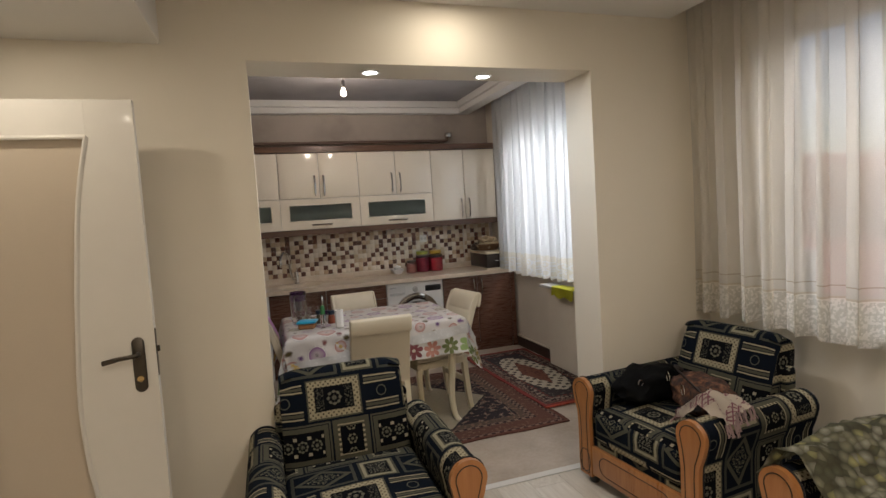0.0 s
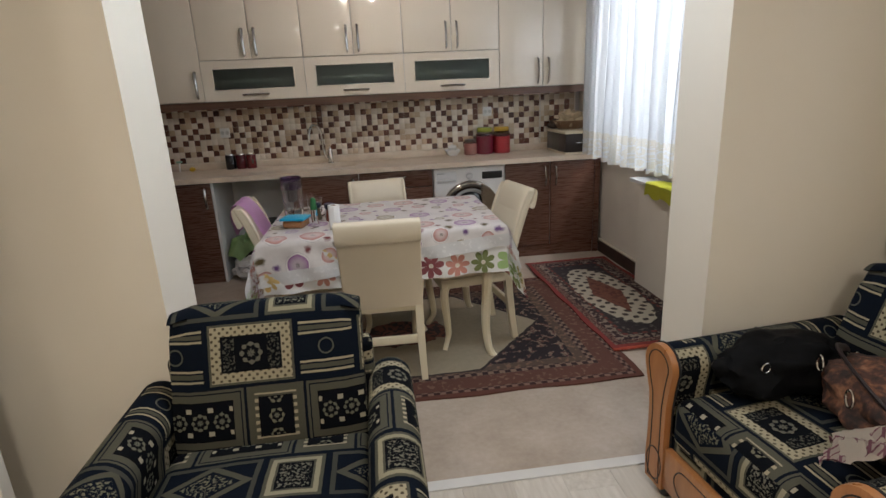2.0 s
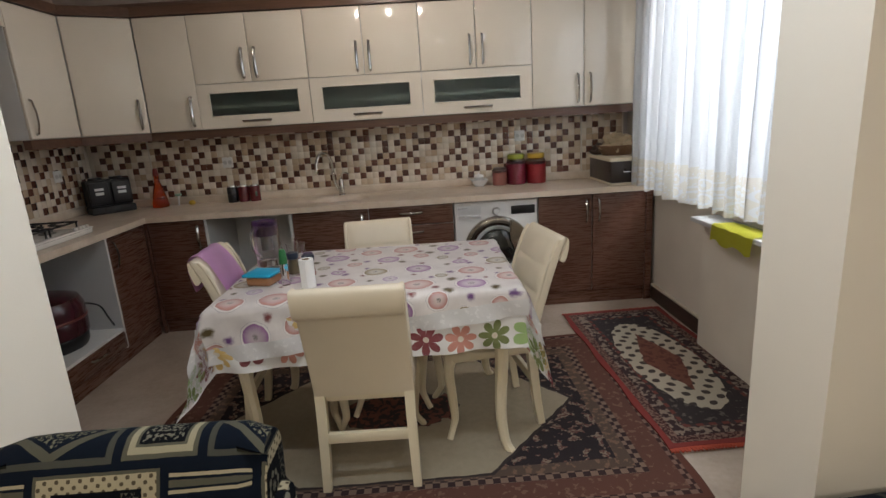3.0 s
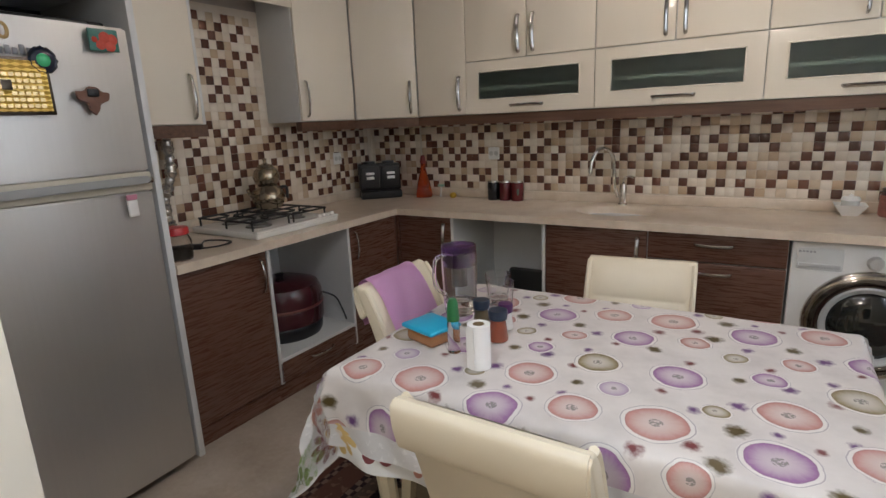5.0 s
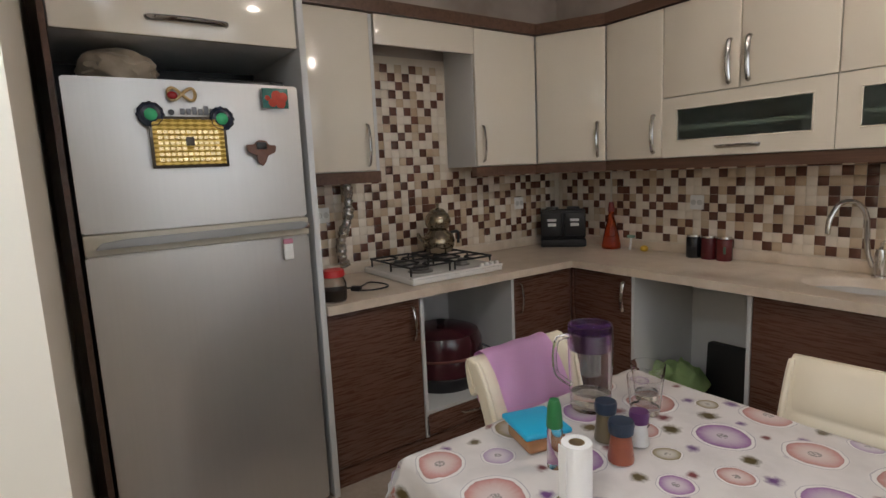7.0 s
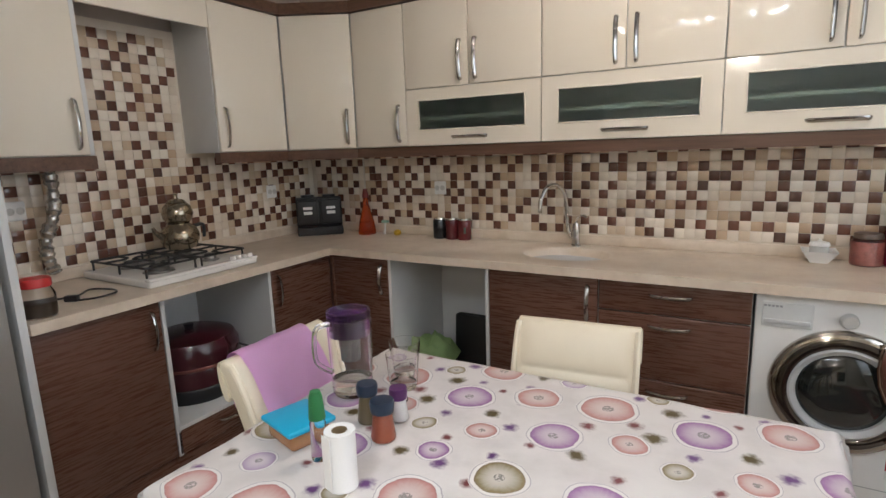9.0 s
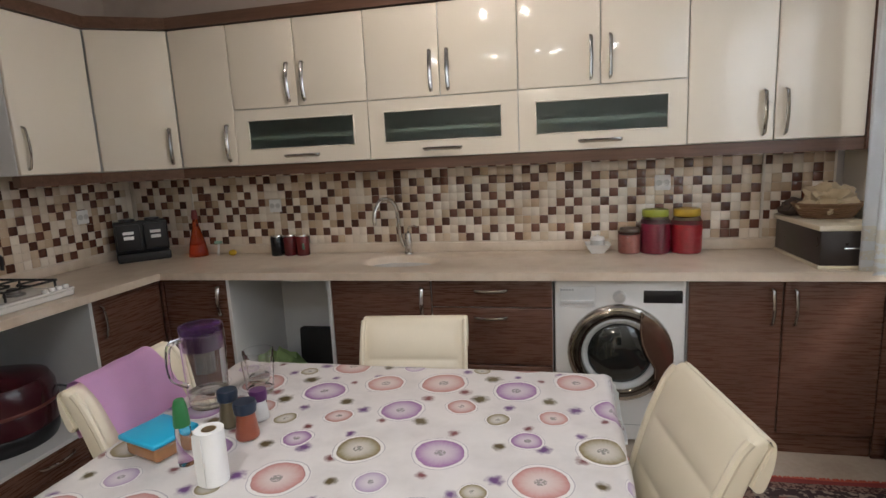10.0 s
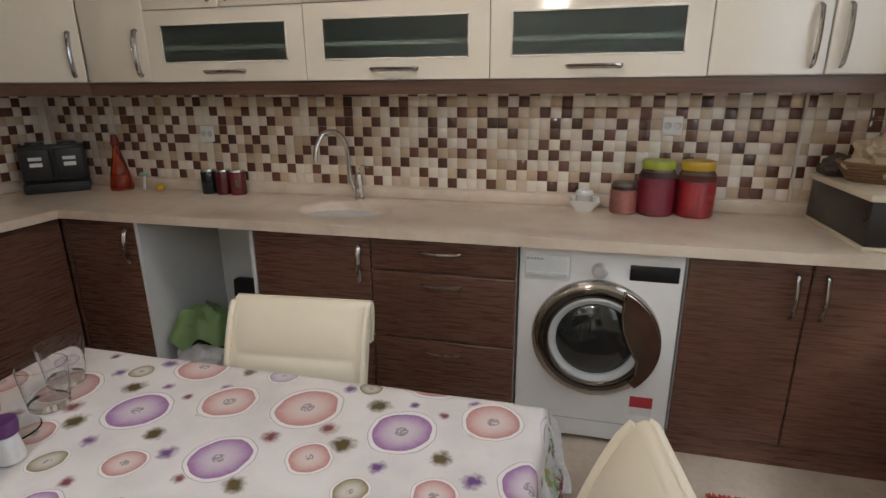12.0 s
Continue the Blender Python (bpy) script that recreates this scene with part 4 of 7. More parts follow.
def base(x0, x1, label, plan, m=None, depth=None, grain=BROWN, opened=False):
    c = thing("base_cabinet", label, "cabinet", group="walnut base cabinets")
    c.matrix_world = m if m is not None else pose(x0, BF, 0)
    w, d = x1 - x0, depth or (BACK_B - BF)
    z0 = 0.235 if opened == "oven" else 0.002
    if opened:
        low = PL if opened == "oven" else 0.002
        part("side_panel", rbox(0, 0.018, 0.0, d, low, BT - 0.001), CARCASS, c)
        part("side_panel", rbox(w - 0.018, w, 0.0, d, low, BT - 0.001), CARCASS, c)
        if opened == "oven":
            part("shelf", rbox(0.018, w - 0.018, 0.0, d, z0 - 0.018, z0), CARCASS, c)
        part("back_panel", rbox(0.018, w - 0.018, d - 0.012, d, z0, BT - 0.001), CARCASS, c)
    else:
        part("body", rbox(0, w, 0.021, d, PL, BT - 0.001), CARCASS, c)
    for x, fw, z, h, hd in plan:
        front(c, fw, h, x, z, grain, hd, hlen=0.16)
    if opened != "bay":
        part("plinth", rbox(0, w, 0.020, 0.038, 0.001, PL - 0.001), grain, c)
    return c


H1 = BT - PL - 0.004
base(2.172, 2.955, "walnut base cabinet with two doors beside the washing machine", [(0.0, 0.3915, PL, H1, "rt"), (0.3915, 0.3915, PL, H1, "lt")])
base(0.965, 1.565, "walnut drawer unit with three drawers", [(0, 0.60, 0.682, BT - 0.686, "c"), (0, 0.60, 0.385, 0.297, "ct"), (0, 0.60, PL, 0.285, "ct")])
base(0.425, 0.965, "walnut sink cabinet with one door", [(0, 0.54, PL, H1, "rt")])
base(-0.185, 0.425, "empty white-lined bay for a dishwasher under the worktop", [], opened="bay")
base(-0.578, -0.185, "walnut corner base cabinet with one door", [(0.0, 0.393, PL, H1, "rt")])
SBD = SF - (XK + 0.03)
base(0, 0.484, "walnut base cabinet with one door beside the fridge", [(0, 0.484, PL, H1, "rt")], side(4.160, 0, SF), SBD)
base(0, 0.602, "open white oven housing above a walnut drawer", [(0.0, 0.602, PL, 0.118, "c")], side(4.645, 0, SF), SBD, opened="oven")
base(0, 0.455, "walnut corner base cabinet with one door beside the oven housing", [(0, 0.453, PL, H1, "lt")], side(5.248, 0, SF), SBD)

solid("filler_panel", rbox(-0.601, -0.5785, BF - 0.001, BF + 0.018, 0.001, BT - 0.001, 0.001), BROWN, "narrow walnut filler in the corner of the base units", "panel")
solid("filler_panel", rbox(2.957, 3.005, BF + 0.003, BF + 0.02, 0.001, BT - 0.001, 0.001), BROWN, "narrow walnut filler beside the window wall", "panel")

# worktop with a sunk round basin
SX, SY, SR = 0.735, 5.985, 0.20
WZ0, WZ1 = BT, 0.866
w = thing("worktop", "beige stone-look corner worktop with a moulded oval sink", "worktop")
bm = bmesh.new()
fx, fy = -0.565, 5.672
outer = [(-0.565, fy), (2.975, fy), (2.975, BACK_B), (XK + 0.03, BACK_B), (XK + 0.03, 4.165), (fx, 4.165)]
hole = [(SX + 1.15 * SR * math.cos(math.tau * i / 36), SY + 0.85 * SR * math.sin(math.tau * i / 36)) for i in range(36)]
ov = [bm.verts.new((*p, WZ1)) for p in outer]
hv = [bm.verts.new((*p, WZ1)) for p in hole]
oe = [bm.edges.new((ov[i], ov[(i + 1) % 6])) for i in range(6)]
he = [bm.edges.new((hv[i], hv[(i + 1) % 36])) for i in range(36)]
bmesh.ops.triangle_fill(bm, edges=oe + he, use_beauty=True)
for f in bm.faces:
    if f.normal.z < 0:
        f.normal_flip()
low = [bm.verts.new((*p, WZ0)) for p in outer]
for i in range(6):
    j = (i + 1) % 6
    bm.faces.new((ov[i], low[i], low[j], ov[j]))
prev = hv
for s1, z in ((0.97, -0.004), (0.93, -0.02), (0.86, -0.10), (0.6, -0.14), (0.15, -0.15)):
    ring = [bm.verts.new((SX + 1.15 * SR * s1 * math.cos(math.tau * i / 36), SY + 0.85 * SR * s1 * math.sin(math.tau * i / 36), WZ1 + z)) for i in range(36)]
    for i in range(36):
        bm.faces.new((prev[i], prev[(i + 1) % 36], ring[(i + 1) % 36], ring[i]))
    prev = ring
bm.faces.new(prev)
bmesh.ops.recalc_face_normals(bm, faces=bm.faces)
part("slab", bm, WORKTOP, w)
bm = bmesh.new()
box(bm, -0.565 - 0.64, 2.97, BACK_B - 0.014, BACK_B, WZ1 + 0.0005, WZ1 + 0.055, 0.004)
box(bm, XK + 0.032, XK + 0.046, 4.17, BACK_B - 0.015, WZ1 + 0.0005, WZ1 + 0.055, 0.004)
part("upstand", bm, WORKTOP, w)
part("drain", lathe([(0.0, 0.0), (0.03, 0.0), (0.028, 0.004), (0.0, 0.004)], 20, SX, SY, WZ1 - 0.149), CHROME, w)

# fridge housing
hs = thing("fridge_housing", "tall fridge housing with a cream top door and walnut side", "cabinet")
part("side_panel", rbox(-1.22, -0.565, YH + 0.012, YH + 0.030, 0, 2.20), TRIM_BROWN, hs, "walnut side panel")
part("side_panel", rbox(-1.22, -0.565, 4.132, 4.158, 0, 2.20, 0.002), CARCASS, hs, "white melamine side panel")
part("top_box", rbox(-1.22, -0.602, YH + 0.031, 4.131, 1.918, 2.20), CARCASS, hs)
part("inner_back", rbox(-1.222, -1.205, YH + 0.031, 4.131, 0.0, 1.917), BLACK, hs)
fd = part("flap", rbox(-0.600, -0.580, YH + 0.034, 4.129, 1.915, 2.198, 0.005), CREAM_GLOSS, hs)
pull(fd, Matrix.Translation((-0.580, 3.74, 1.972)) @ SIDE @ pose(0, 0, 0, 0, 90, 0), 0.26)

# fridge
fr = thing("fridge", "grey brushed-metal two-door fridge freezer", "fridge", -0.515, 3.343, 0.0)
FW, FH = 0.751, 1.766
part("cabinet", rbox(-0.60, -0.065, 0.004, FW - 0.004, 0.02, FH, 0.006), plain("fridge_side_grey", (0.28, 0.28, 0.28), 0.4), fr)


def bowed(y0, y1, z0, z1, bulge=0.018):
    bm = bmesh.new()
    n = 14
    pts = [(-0.06, y0), (-0.06, y1)] + [(-bulge + bulge * math.sin(math.pi * (0.08 + 0.84 * i / n)), y1 + (y0 - y1) * i / n) for i in range(n + 1)]
    prism(bm, pts, z0, z1, "xy")
    bmesh.ops.bevel(bm, geom=[e for e in bm.edges if abs(e.verts[0].co.z - e.verts[1].co.z) < 1e-6 and not (abs(e.verts[0].co.x + 0.06) < 1e-4 and abs(e.verts[1].co.x + 0.06) < 1e-4)], offset=0.006, segments=2, affect="EDGES")
    return bm


part("freezer_door", bowed(0, FW, 1.262, FH - 0.004), FRIDGE, fr)
part("fridge_door", bowed(0, FW, 0.045, 1.188), FRIDGE, fr)
hm = plain("handle_grey_plastic", (0.33, 0.33, 0.32), 0.4)
part("handle_strip", rbox(-0.055, 0.004, 0.001, FW - 0.001, 1.190, 1.260, 0.008), plain("ivory_strip", (0.50, 0.46, 0.37), 0.35), fr)
bm = bmesh.new()
prism(bm, [(0.03, 1.212), (FW - 0.03, 1.218), (FW - 0.012, 1.232), (FW - 0.03, 1.246), (0.12, 1.240), (0.05, 1.233)], 0.004, 0.026, "yz")
bmesh.ops.bevel(bm, geom=bm.edges[:], offset=0.003, segments=2, affect="EDGES")
part("handle", bm, hm, fr, "grey grip across the doors")
part("hinge", rbox(-0.05, 0.006, FW - 0.03, FW + 0.004, 1.216, 1.238, 0.003), CHROME, fr)
for y in (0.05, FW - 0.05):
    part("foot", lathe([(0.0, 0.0), (0.02, 0.0), (0.02, 0.045), (0.0, 0.045)], 12, -0.12, y), BLACK, fr)
bm = bmesh.new()
for i, h in enumerate((0.020, 0.020, 0.026, 0.020, 0.030, 0.022)):
    box(bm, 0.0175, 0.0195, 0.325 + i * 0.019, 0.340 + i * 0.019, 1.645, 1.645 + h, 0.001)
part("badge", bm, plain("badge_grey", (0.16, 0.16, 0.17), 0.3, 0.5), fr, "grey maker's badge")
mark = part("badge_mark", lathe([(0.0, 0.0), (0.010, 0.0), (0.0, 0.004)], 10), BLACK, fr)
for v in mark.data.vertices:
    x, y, z = v.co
    v.co = (0.017 + z, 0.298 + x, 1.652 + y)

# on the fridge door and top
FX = -0.496
pq = thing("fridge_plaque", "gilded rectangular wall plaque with rows of writing, held on the fridge", "plaque", FX, 3.688, 1.552)
part("frame", rbox(-0.002, 0.008, -0.122, 0.122, -0.086, 0.086, 0.003), STEEL_DARK, pq, "thin dark frame")
s = Shader("gilt_relief", 0.28, 0.9)
_, gy, gz = s.xyz(s.coords())
bars = s.m("SINE", gz * 420.0) * 0.5 + s.m("SINE", gy * 230.0) * 0.35
s.colour(s.mix(bars > 0.05, (0.30, 0.19, 0.035), (0.62, 0.43, 0.12))).bump(bars, 0.4, 0.003)
part("gilt_sheet", rbox(0.006, 0.010, -0.112, 0.112, -0.076, 0.076), s.mat, pq)
bm = bmesh.new()
for i in range(6):
    for j in range(11):
        if not (i in (2, 3) and j == 5):
            box(bm, 0.0095, 0.0125, -0.098 + j * 0.0178, -0.084 + j * 0.0178, -0.064 + i * 0.0185, -0.053 + i * 0.0185)
part("writing", bm, BRASS, pq, "raised gilt bars")["kind"] = "stuff"
part("boss", rbox(0.0095, 0.013, -0.014, 0.014, -0.012, 0.018, 0.002), STEEL_DARK, pq)
for y, z in ((3.577, 1.643), (3.799, 1.632)):
    mg = thing("magnet", "round dark magnet with a bright green eye on the fridge", "magnet", FX, y, z, group="round fridge magnets")
    ring = lathe([(0.0, 0.0), (0.039, 0.0), (0.042, 0.006), (0.037, 0.011), (0.031, 0.008), (0.022, 0.011), (0.0, 0.012)], 28)
    bmesh.ops.rotate(ring, cent=(0, 0, 0), matrix=Matrix.Rotation(radians(90), 3, "Y"), verts=ring.verts)
    for vv in ring.verts:
        a = math.atan2(vv.co.z, vv.co.y)
        k = 1 + 0.05 * math.cos(a * 12)
        vv.co.y, vv.co.z = vv.co.y * k, vv.co.z * k
    part("rim", ring, plain("dark_blue_resin", (0.012, 0.018, 0.035), 0.25, vary=0.4), mg)
    eye = lathe([(0.020, 0.011), (0.014, 0.017), (0.0, 0.019)], 20)
    bmesh.ops.rotate(eye, cent=(0, 0, 0), matrix=Matrix.Rotation(radians(90), 3, "Y"), verts=eye.verts)
    part("eye", eye, plain("green_enamel", (0.06, 0.48, 0.20), 0.2, vary=0.2), mg, "green enamel eye")
mg = thing("magnet", "gold figure-of-eight magnet with a ladybird on the fridge", "magnet", FX + 0.006, 3.678, 1.711)
part("loop", tube([(0, 0.042 * math.sin(math.tau * i / 40), 0.02 * math.sin(2 * math.tau * i / 40)) for i in range(41)], 0.0055, 8), plain("gold_resin", (0.48, 0.33, 0.14), 0.3, 0.3), mg)
bm = bmesh.new()
bmesh.ops.create_uvsphere(bm, u_segments=14, v_segments=8, radius=0.016)
bmesh.ops.scale(bm, vec=(0.5, 1, 0.8), verts=bm.verts)
bmesh.ops.translate(bm, vec=(0.006, -0.03, -0.005), verts=bm.verts)
part("ladybird", bm, plain("red_enamel", (0.35, 0.02, 0.02), 0.25, vary=0.4), mg)
mg = thing("magnet", "small picture magnet of red flowers on green", "magnet", FX - 0.006, 3.999, 1.711)
part("card", rbox(-0.002, 0.004, -0.048, 0.048, -0.036, 0.036, 0.001), plain("teal_card", (0.03, 0.16, 0.13), 0.35, vary=0.5, scale=40), mg)
bm = bmesh.new()
for y, z, r in ((0.004, 0.008, 0.02), (0.028, 0.004, 0.018), (-0.012, -0.016, 0.016), (0.018, -0.018, 0.019), (-0.03, 0.0, 0.010)):
    q = lathe([(0.0, 0.0), (r, 0.0), (r * 0.6, 0.003), (0.0, 0.004)], 10)
    bmesh.ops.rotate(q, cent=(0, 0, 0), matrix=Matrix.Rotation(radians(90), 3, "Y"), verts=q.verts)
    bmesh.ops.translate(q, vec=(0.004, y, z), verts=q.verts)
    tmp = bpy.data.meshes.new("tmp")
    q.to_mesh(tmp)
    q.free()
    bm.from_mesh(tmp)
    bpy.data.meshes.remove(tmp)
part("flowers", bm, plain("poppy_red", (0.52, 0.06, 0.03), 0.4, vary=0.4, scale=60), mg)
mg = thing("magnet", "brown winged ornament magnet on the fridge", "magnet", FX, 3.929, 1.512)
bm = bmesh.new()
outl = [(0.0, -0.05), (0.016, -0.03), (0.02, -0.012), (0.05, 0.0), (0.056, 0.026), (0.03, 0.028), (0.018, 0.044), (-0.012, 0.046), (-0.026, 0.03), (-0.054, 0.030), (-0.05, 0.002), (-0.02, -0.01), (-0.018, -0.034)]
prism(bm, outl, -0.004, 0.006, "yz")
bmesh.ops.bevel(bm, geom=bm.edges[:], offset=0.003, segments=2, affect="EDGES")
part("body", bm, plain("brown_resin", (0.16, 0.065, 0.035), 0.4, vary=0.5, scale=50), mg)
part("crest", rbox(0.005, 0.010, -0.018, 0.018, 0.012, 0.038, 0.004), BLACK, mg)
mg = thing("magnet", "small white and pink magnet on the fridge door", "magnet", FX - 0.006, 3.999, 1.143)
part("tag", rbox(-0.003, 0.008, -0.018, 0.018, -0.04, 0.02, 0.004), WHITE_PL, mg)
part("cap", rbox(-0.003, 0.009, -0.019, 0.019, 0.021, 0.040, 0.004), plain("pink_plastic", (0.62, 0.24, 0.32), 0.4), mg)


def blob(sx, sy, sz, bumps, seed, x=0.0, y=0.0, z=0.0, sub=4, flat=0.12):
    """A soft crumpled lump resting on its base."""
    bm = bmesh.new()
    bmesh.ops.create_icosphere(bm, subdivisions=sub, radius=1.0)
    for v in bm.verts:
        n = noise.noise(v.co * 2.2 + Vector((seed, 0, 0))) * bumps + noise.noise(v.co * 6.0 + Vector((0, seed, 0))) * bumps * 0.4
        p = v.co * (1 + n)
        v.co = (x + p.x * sx, y + p.y * sy, z + max(0.0, (p.z + 1 - flat) / 2) * sz)
    bmesh.ops.recalc_face_normals(bm, faces=bm.faces)
    return bm


solid("plastic_bag", blob(0.12, 0.125, 0.135, 0.22, 3.0), plain("beige_plastic_bag", (0.40, 0.33, 0.25), 0.35, vary=0.3, bump=0.2, fine=60), "crumpled beige plastic bag on top of the fridge", "bag", m=pose(-0.76, 3.52, FH + 0.001))
solid("tray", rbox(-0.2, 0.2, -0.16, 0.16, 0, 0.03, 0.008), BLACK, "dark flat tray lying on the fridge", "tray", m=pose(-0.85, 3.93, FH + 0.001))

# washing machine
wm = thing("washing_machine", "white front-loading washing machine with a chrome porthole", "washing machine", 1.574, 5.715, 0.0)
W = 0.592
part("body", rbox(0, W, 0.0, 0.53, 0.018, 0.818, 0.008, 3), WHITE_PL, wm)
for x in (0.06, W - 0.06):
    part("foot", lathe([(0.0, 0.0), (0.022, 0.0), (0.018, 0.018), (0.0, 0.018)], 12, x, 0.06), BLACK, wm)
CX, CZ = 0.298, 0.468
PORT_GLASS = plain("dark_curved_glass", (0.012, 0.015, 0.015), 0.03, vary=0.3, scale=9, bump=0.5, coat=1.0, fine=11)


def turned(profile, seg=48, cx=CX, cz=CZ):
    bm = lathe(profile, seg)
    for v in bm.verts:
        x, y, z = v.co
        v.co = (cx + x, -z, cz + y)
    bmesh.ops.recalc_face_normals(bm, faces=bm.faces)
    return bm


pd = part("porthole_ring", turned([(0.238, 0.0), (0.241, 0.014), (0.234, 0.028), (0.222, 0.034), (0.214, 0.035)]), plain("bronzed_chrome", (0.50, 0.47, 0.43), 0.07, 1.0, 0.1), wm, "polished chrome porthole ring")
part("dark_ring", turned([(0.2138, 0.035), (0.200, 0.040), (0.180, 0.038), (0.170, 0.028)]), plain("dark_chrome", (0.16, 0.15, 0.145), 0.09, 1.0, 0.2), pd, "dark mirror ring")
part("inner_ring", turned([(0.176, 0.033), (0.168, 0.038), (0.150, 0.028), (0.146, 0.014)]), plain("grey_plastic", (0.46, 0.47, 0.47), 0.35), pd)
part("porthole_glass", turned([(0.147, 0.016), (0.125, 0.030), (0.085, 0.040), (0.0, 0.044)]), PORT_GLASS, pd, "dark bowl-shaped glass")
grip = [(CX + 0.236 * math.cos(radians(a)), CZ + 0.236 * math.sin(radians(a))) for a in range(66, -49, -6)]
grip += [(CX + x, CZ + z) for x, z in ((0.130, -0.150), (0.150, -0.120), (0.152, -0.060), (0.118, 0.000), (0.094, 0.060), (0.086, 0.120), (0.088, 0.170))]
bm = prism(bmesh.new(), grip, -0.056, -0.036, "xz")
bmesh.ops.bevel(bm, geom=[e for e in bm.edges if abs(e.verts[0].co.y + 0.056) < 1e-5 and abs(e.verts[1].co.y + 0.056) < 1e-5], offset=0.008, segments=3, affect="EDGES")
part("door_grip", bm, plain("dark_mirror_grip", (0.40, 0.36, 0.31), 0.08, 1.0, 0.2), pd, "dark mirror-finish door grip")
part("display", rbox(0.405, 0.575, -0.003, 0.002, 0.712, 0.772, 0.004), BLACK, wm, "black display panel")
part("knob", turned([(0.030, 0.0), (0.029, 0.012), (0.022, 0.026), (0.0, 0.028)], 28, 0.298, 0.742), plain("silver_knob", (0.62, 0.62, 0.61), 0.3, 0.4), wm)
part("detergent_drawer", rbox(0.022, 0.190, -0.004, 0.002, 0.690, 0.790, 0.006), plain("white_drawer", (0.72, 0.72, 0.71), 0.35), wm)
part("drawer_lip", rbox(0.03, 0.182, -0.010, -0.003, 0.704, 0.722, 0.003), plain("light_grey_lip", (0.55, 0.55, 0.55), 0.35), wm)
part("red_label", rbox(0.450, 0.535, -0.0012, 0.001, 0.185, 0.232), plain("red_sticker", (0.42, 0.03, 0.04), 0.4), wm, "red and white sticker")
part("white_label", rbox(0.450, 0.535, -0.0011, 0.001, 0.150, 0.185), plain("white_sticker", (0.70, 0.69, 0.67), 0.4), wm)
part("filter_line", rbox(0.02, W - 0.02, -0.0012, 0.001, 0.098, 0.101), plain("seam_grey", (0.40, 0.40, 0.40), 0.5), wm)
bm = bmesh.new()
for i in range(5):
    box(bm, 0.028 + i * 0.013, 0.037 + i * 0.013, -0.0052, -0.0038, 0.770, 0.778)
part("maker_bars", bm, plain("mid_grey", (0.35, 0.35, 0.36), 0.4), wm)


# ---- on the worktop and in the bays ----
def socket(x, y, z, m):
    k = thing("wall_socket", "white double wall socket on the mosaic", "socket", group="wall sockets")
    k.matrix_world = Matrix.Translation((x, y, z)) @ m
    part("plate", rbox(-0.041, 0.041, -0.010, 0.0, -0.041, 0.041, 0.006), WHITE_PL, k)
    for cx in (-0.019, 0.019):
        part("outlet", turned([(0.016, 0.0085), (0.016, 0.012), (0.013, 0.012), (0.012, 0.0105), (0.0, 0.0105)], 18, cx, 0.0), plain("shaded_plastic", (0.55, 0.54, 0.52), 0.4), k)


TB = YK - 0.036                         # face of the back mosaic
TL = XK + 0.036                         # face of the side mosaic
socket(-0.155, TB, 1.172, Matrix.Identity(4))
socket(2.150, TB, 1.235, Matrix.Identity(4))
socket(TL, 5.86, 1.170, SIDE)
socket(TL, 4.43, 1.205, SIDE)

tap = thing("kitchen_tap", "chrome mixer tap with a tall bent spout", "tap", 0.72, 6.205, WZ1)
part("base", lathe([(0.0, 0.0), (0.028, 0.0), (0.027, 0.008), (0.022, 0.012), (0.021, 0.10), (0.017, 0.125), (0.0, 0.13)], 20), CHROME, tap)
part("spout", tube(smooth_line([(-0.03, 0.02, 0.04), (-0.055, 0.02, 0.12), (-0.062, 0.01, 0.26), (-0.085, -0.03, 0.325), (-0.125, -0.09, 0.33), (-0.150, -0.13, 0.27), (-0.155, -0.14, 0.215)], 6), 0.0115, 12), CHROME, tap)
part("lever", tube(smooth_line([(0.0, 0.0, 0.125), (0.012, -0.02, 0.155), (0.045, -0.05, 0.175), (0.075, -0.06, 0.168)], 5), 0.008, 8, flat=0.6), CHROME, tap)
part("soap_nozzle", rbox(-0.165, -0.145, -0.15, -0.13, 0.19, 0.225, 0.006), CHROME, tap)

# hob
hob = thing("gas_hob", "white four-burner gas hob with black iron grates", "hob", -1.165, 4.635, WZ1)
HX, HY = 0.525, 0.575
white_enamel = plain("white_enamel", (0.76, 0.74, 0.70), 0.16, vary=0.08)
part("tray", rbox(0, HX, 0, HY, 0.0005, 0.034, 0.010, 3), white_enamel, hob)
part("front_rim", rbox(HX - 0.035, HX + 0.004, 0.0, HY, 0.028, 0.042, 0.006), white_enamel, hob)
for bx, by, r in ((0.14, 0.15, 0.036), (0.36, 0.15, 0.046), (0.14, 0.42, 0.046), (0.36, 0.42, 0.030)):
    bu = part("burner", lathe([(0.0, 0.034), (r * 1.5, 0.034), (r * 1.4, 0.042), (r, 0.044), (r, 0.054), (r * 0.9, 0.058), (0.0, 0.058)], 20, bx, by), plain("burner_alloy", (0.22, 0.21, 0.20), 0.4, 0.8), hob)
    part("cap", lathe([(r * 0.86, 0.0585), (r * 0.8, 0.066), (0.0, 0.067)], 20, bx, by), MATT_BLACK, bu)
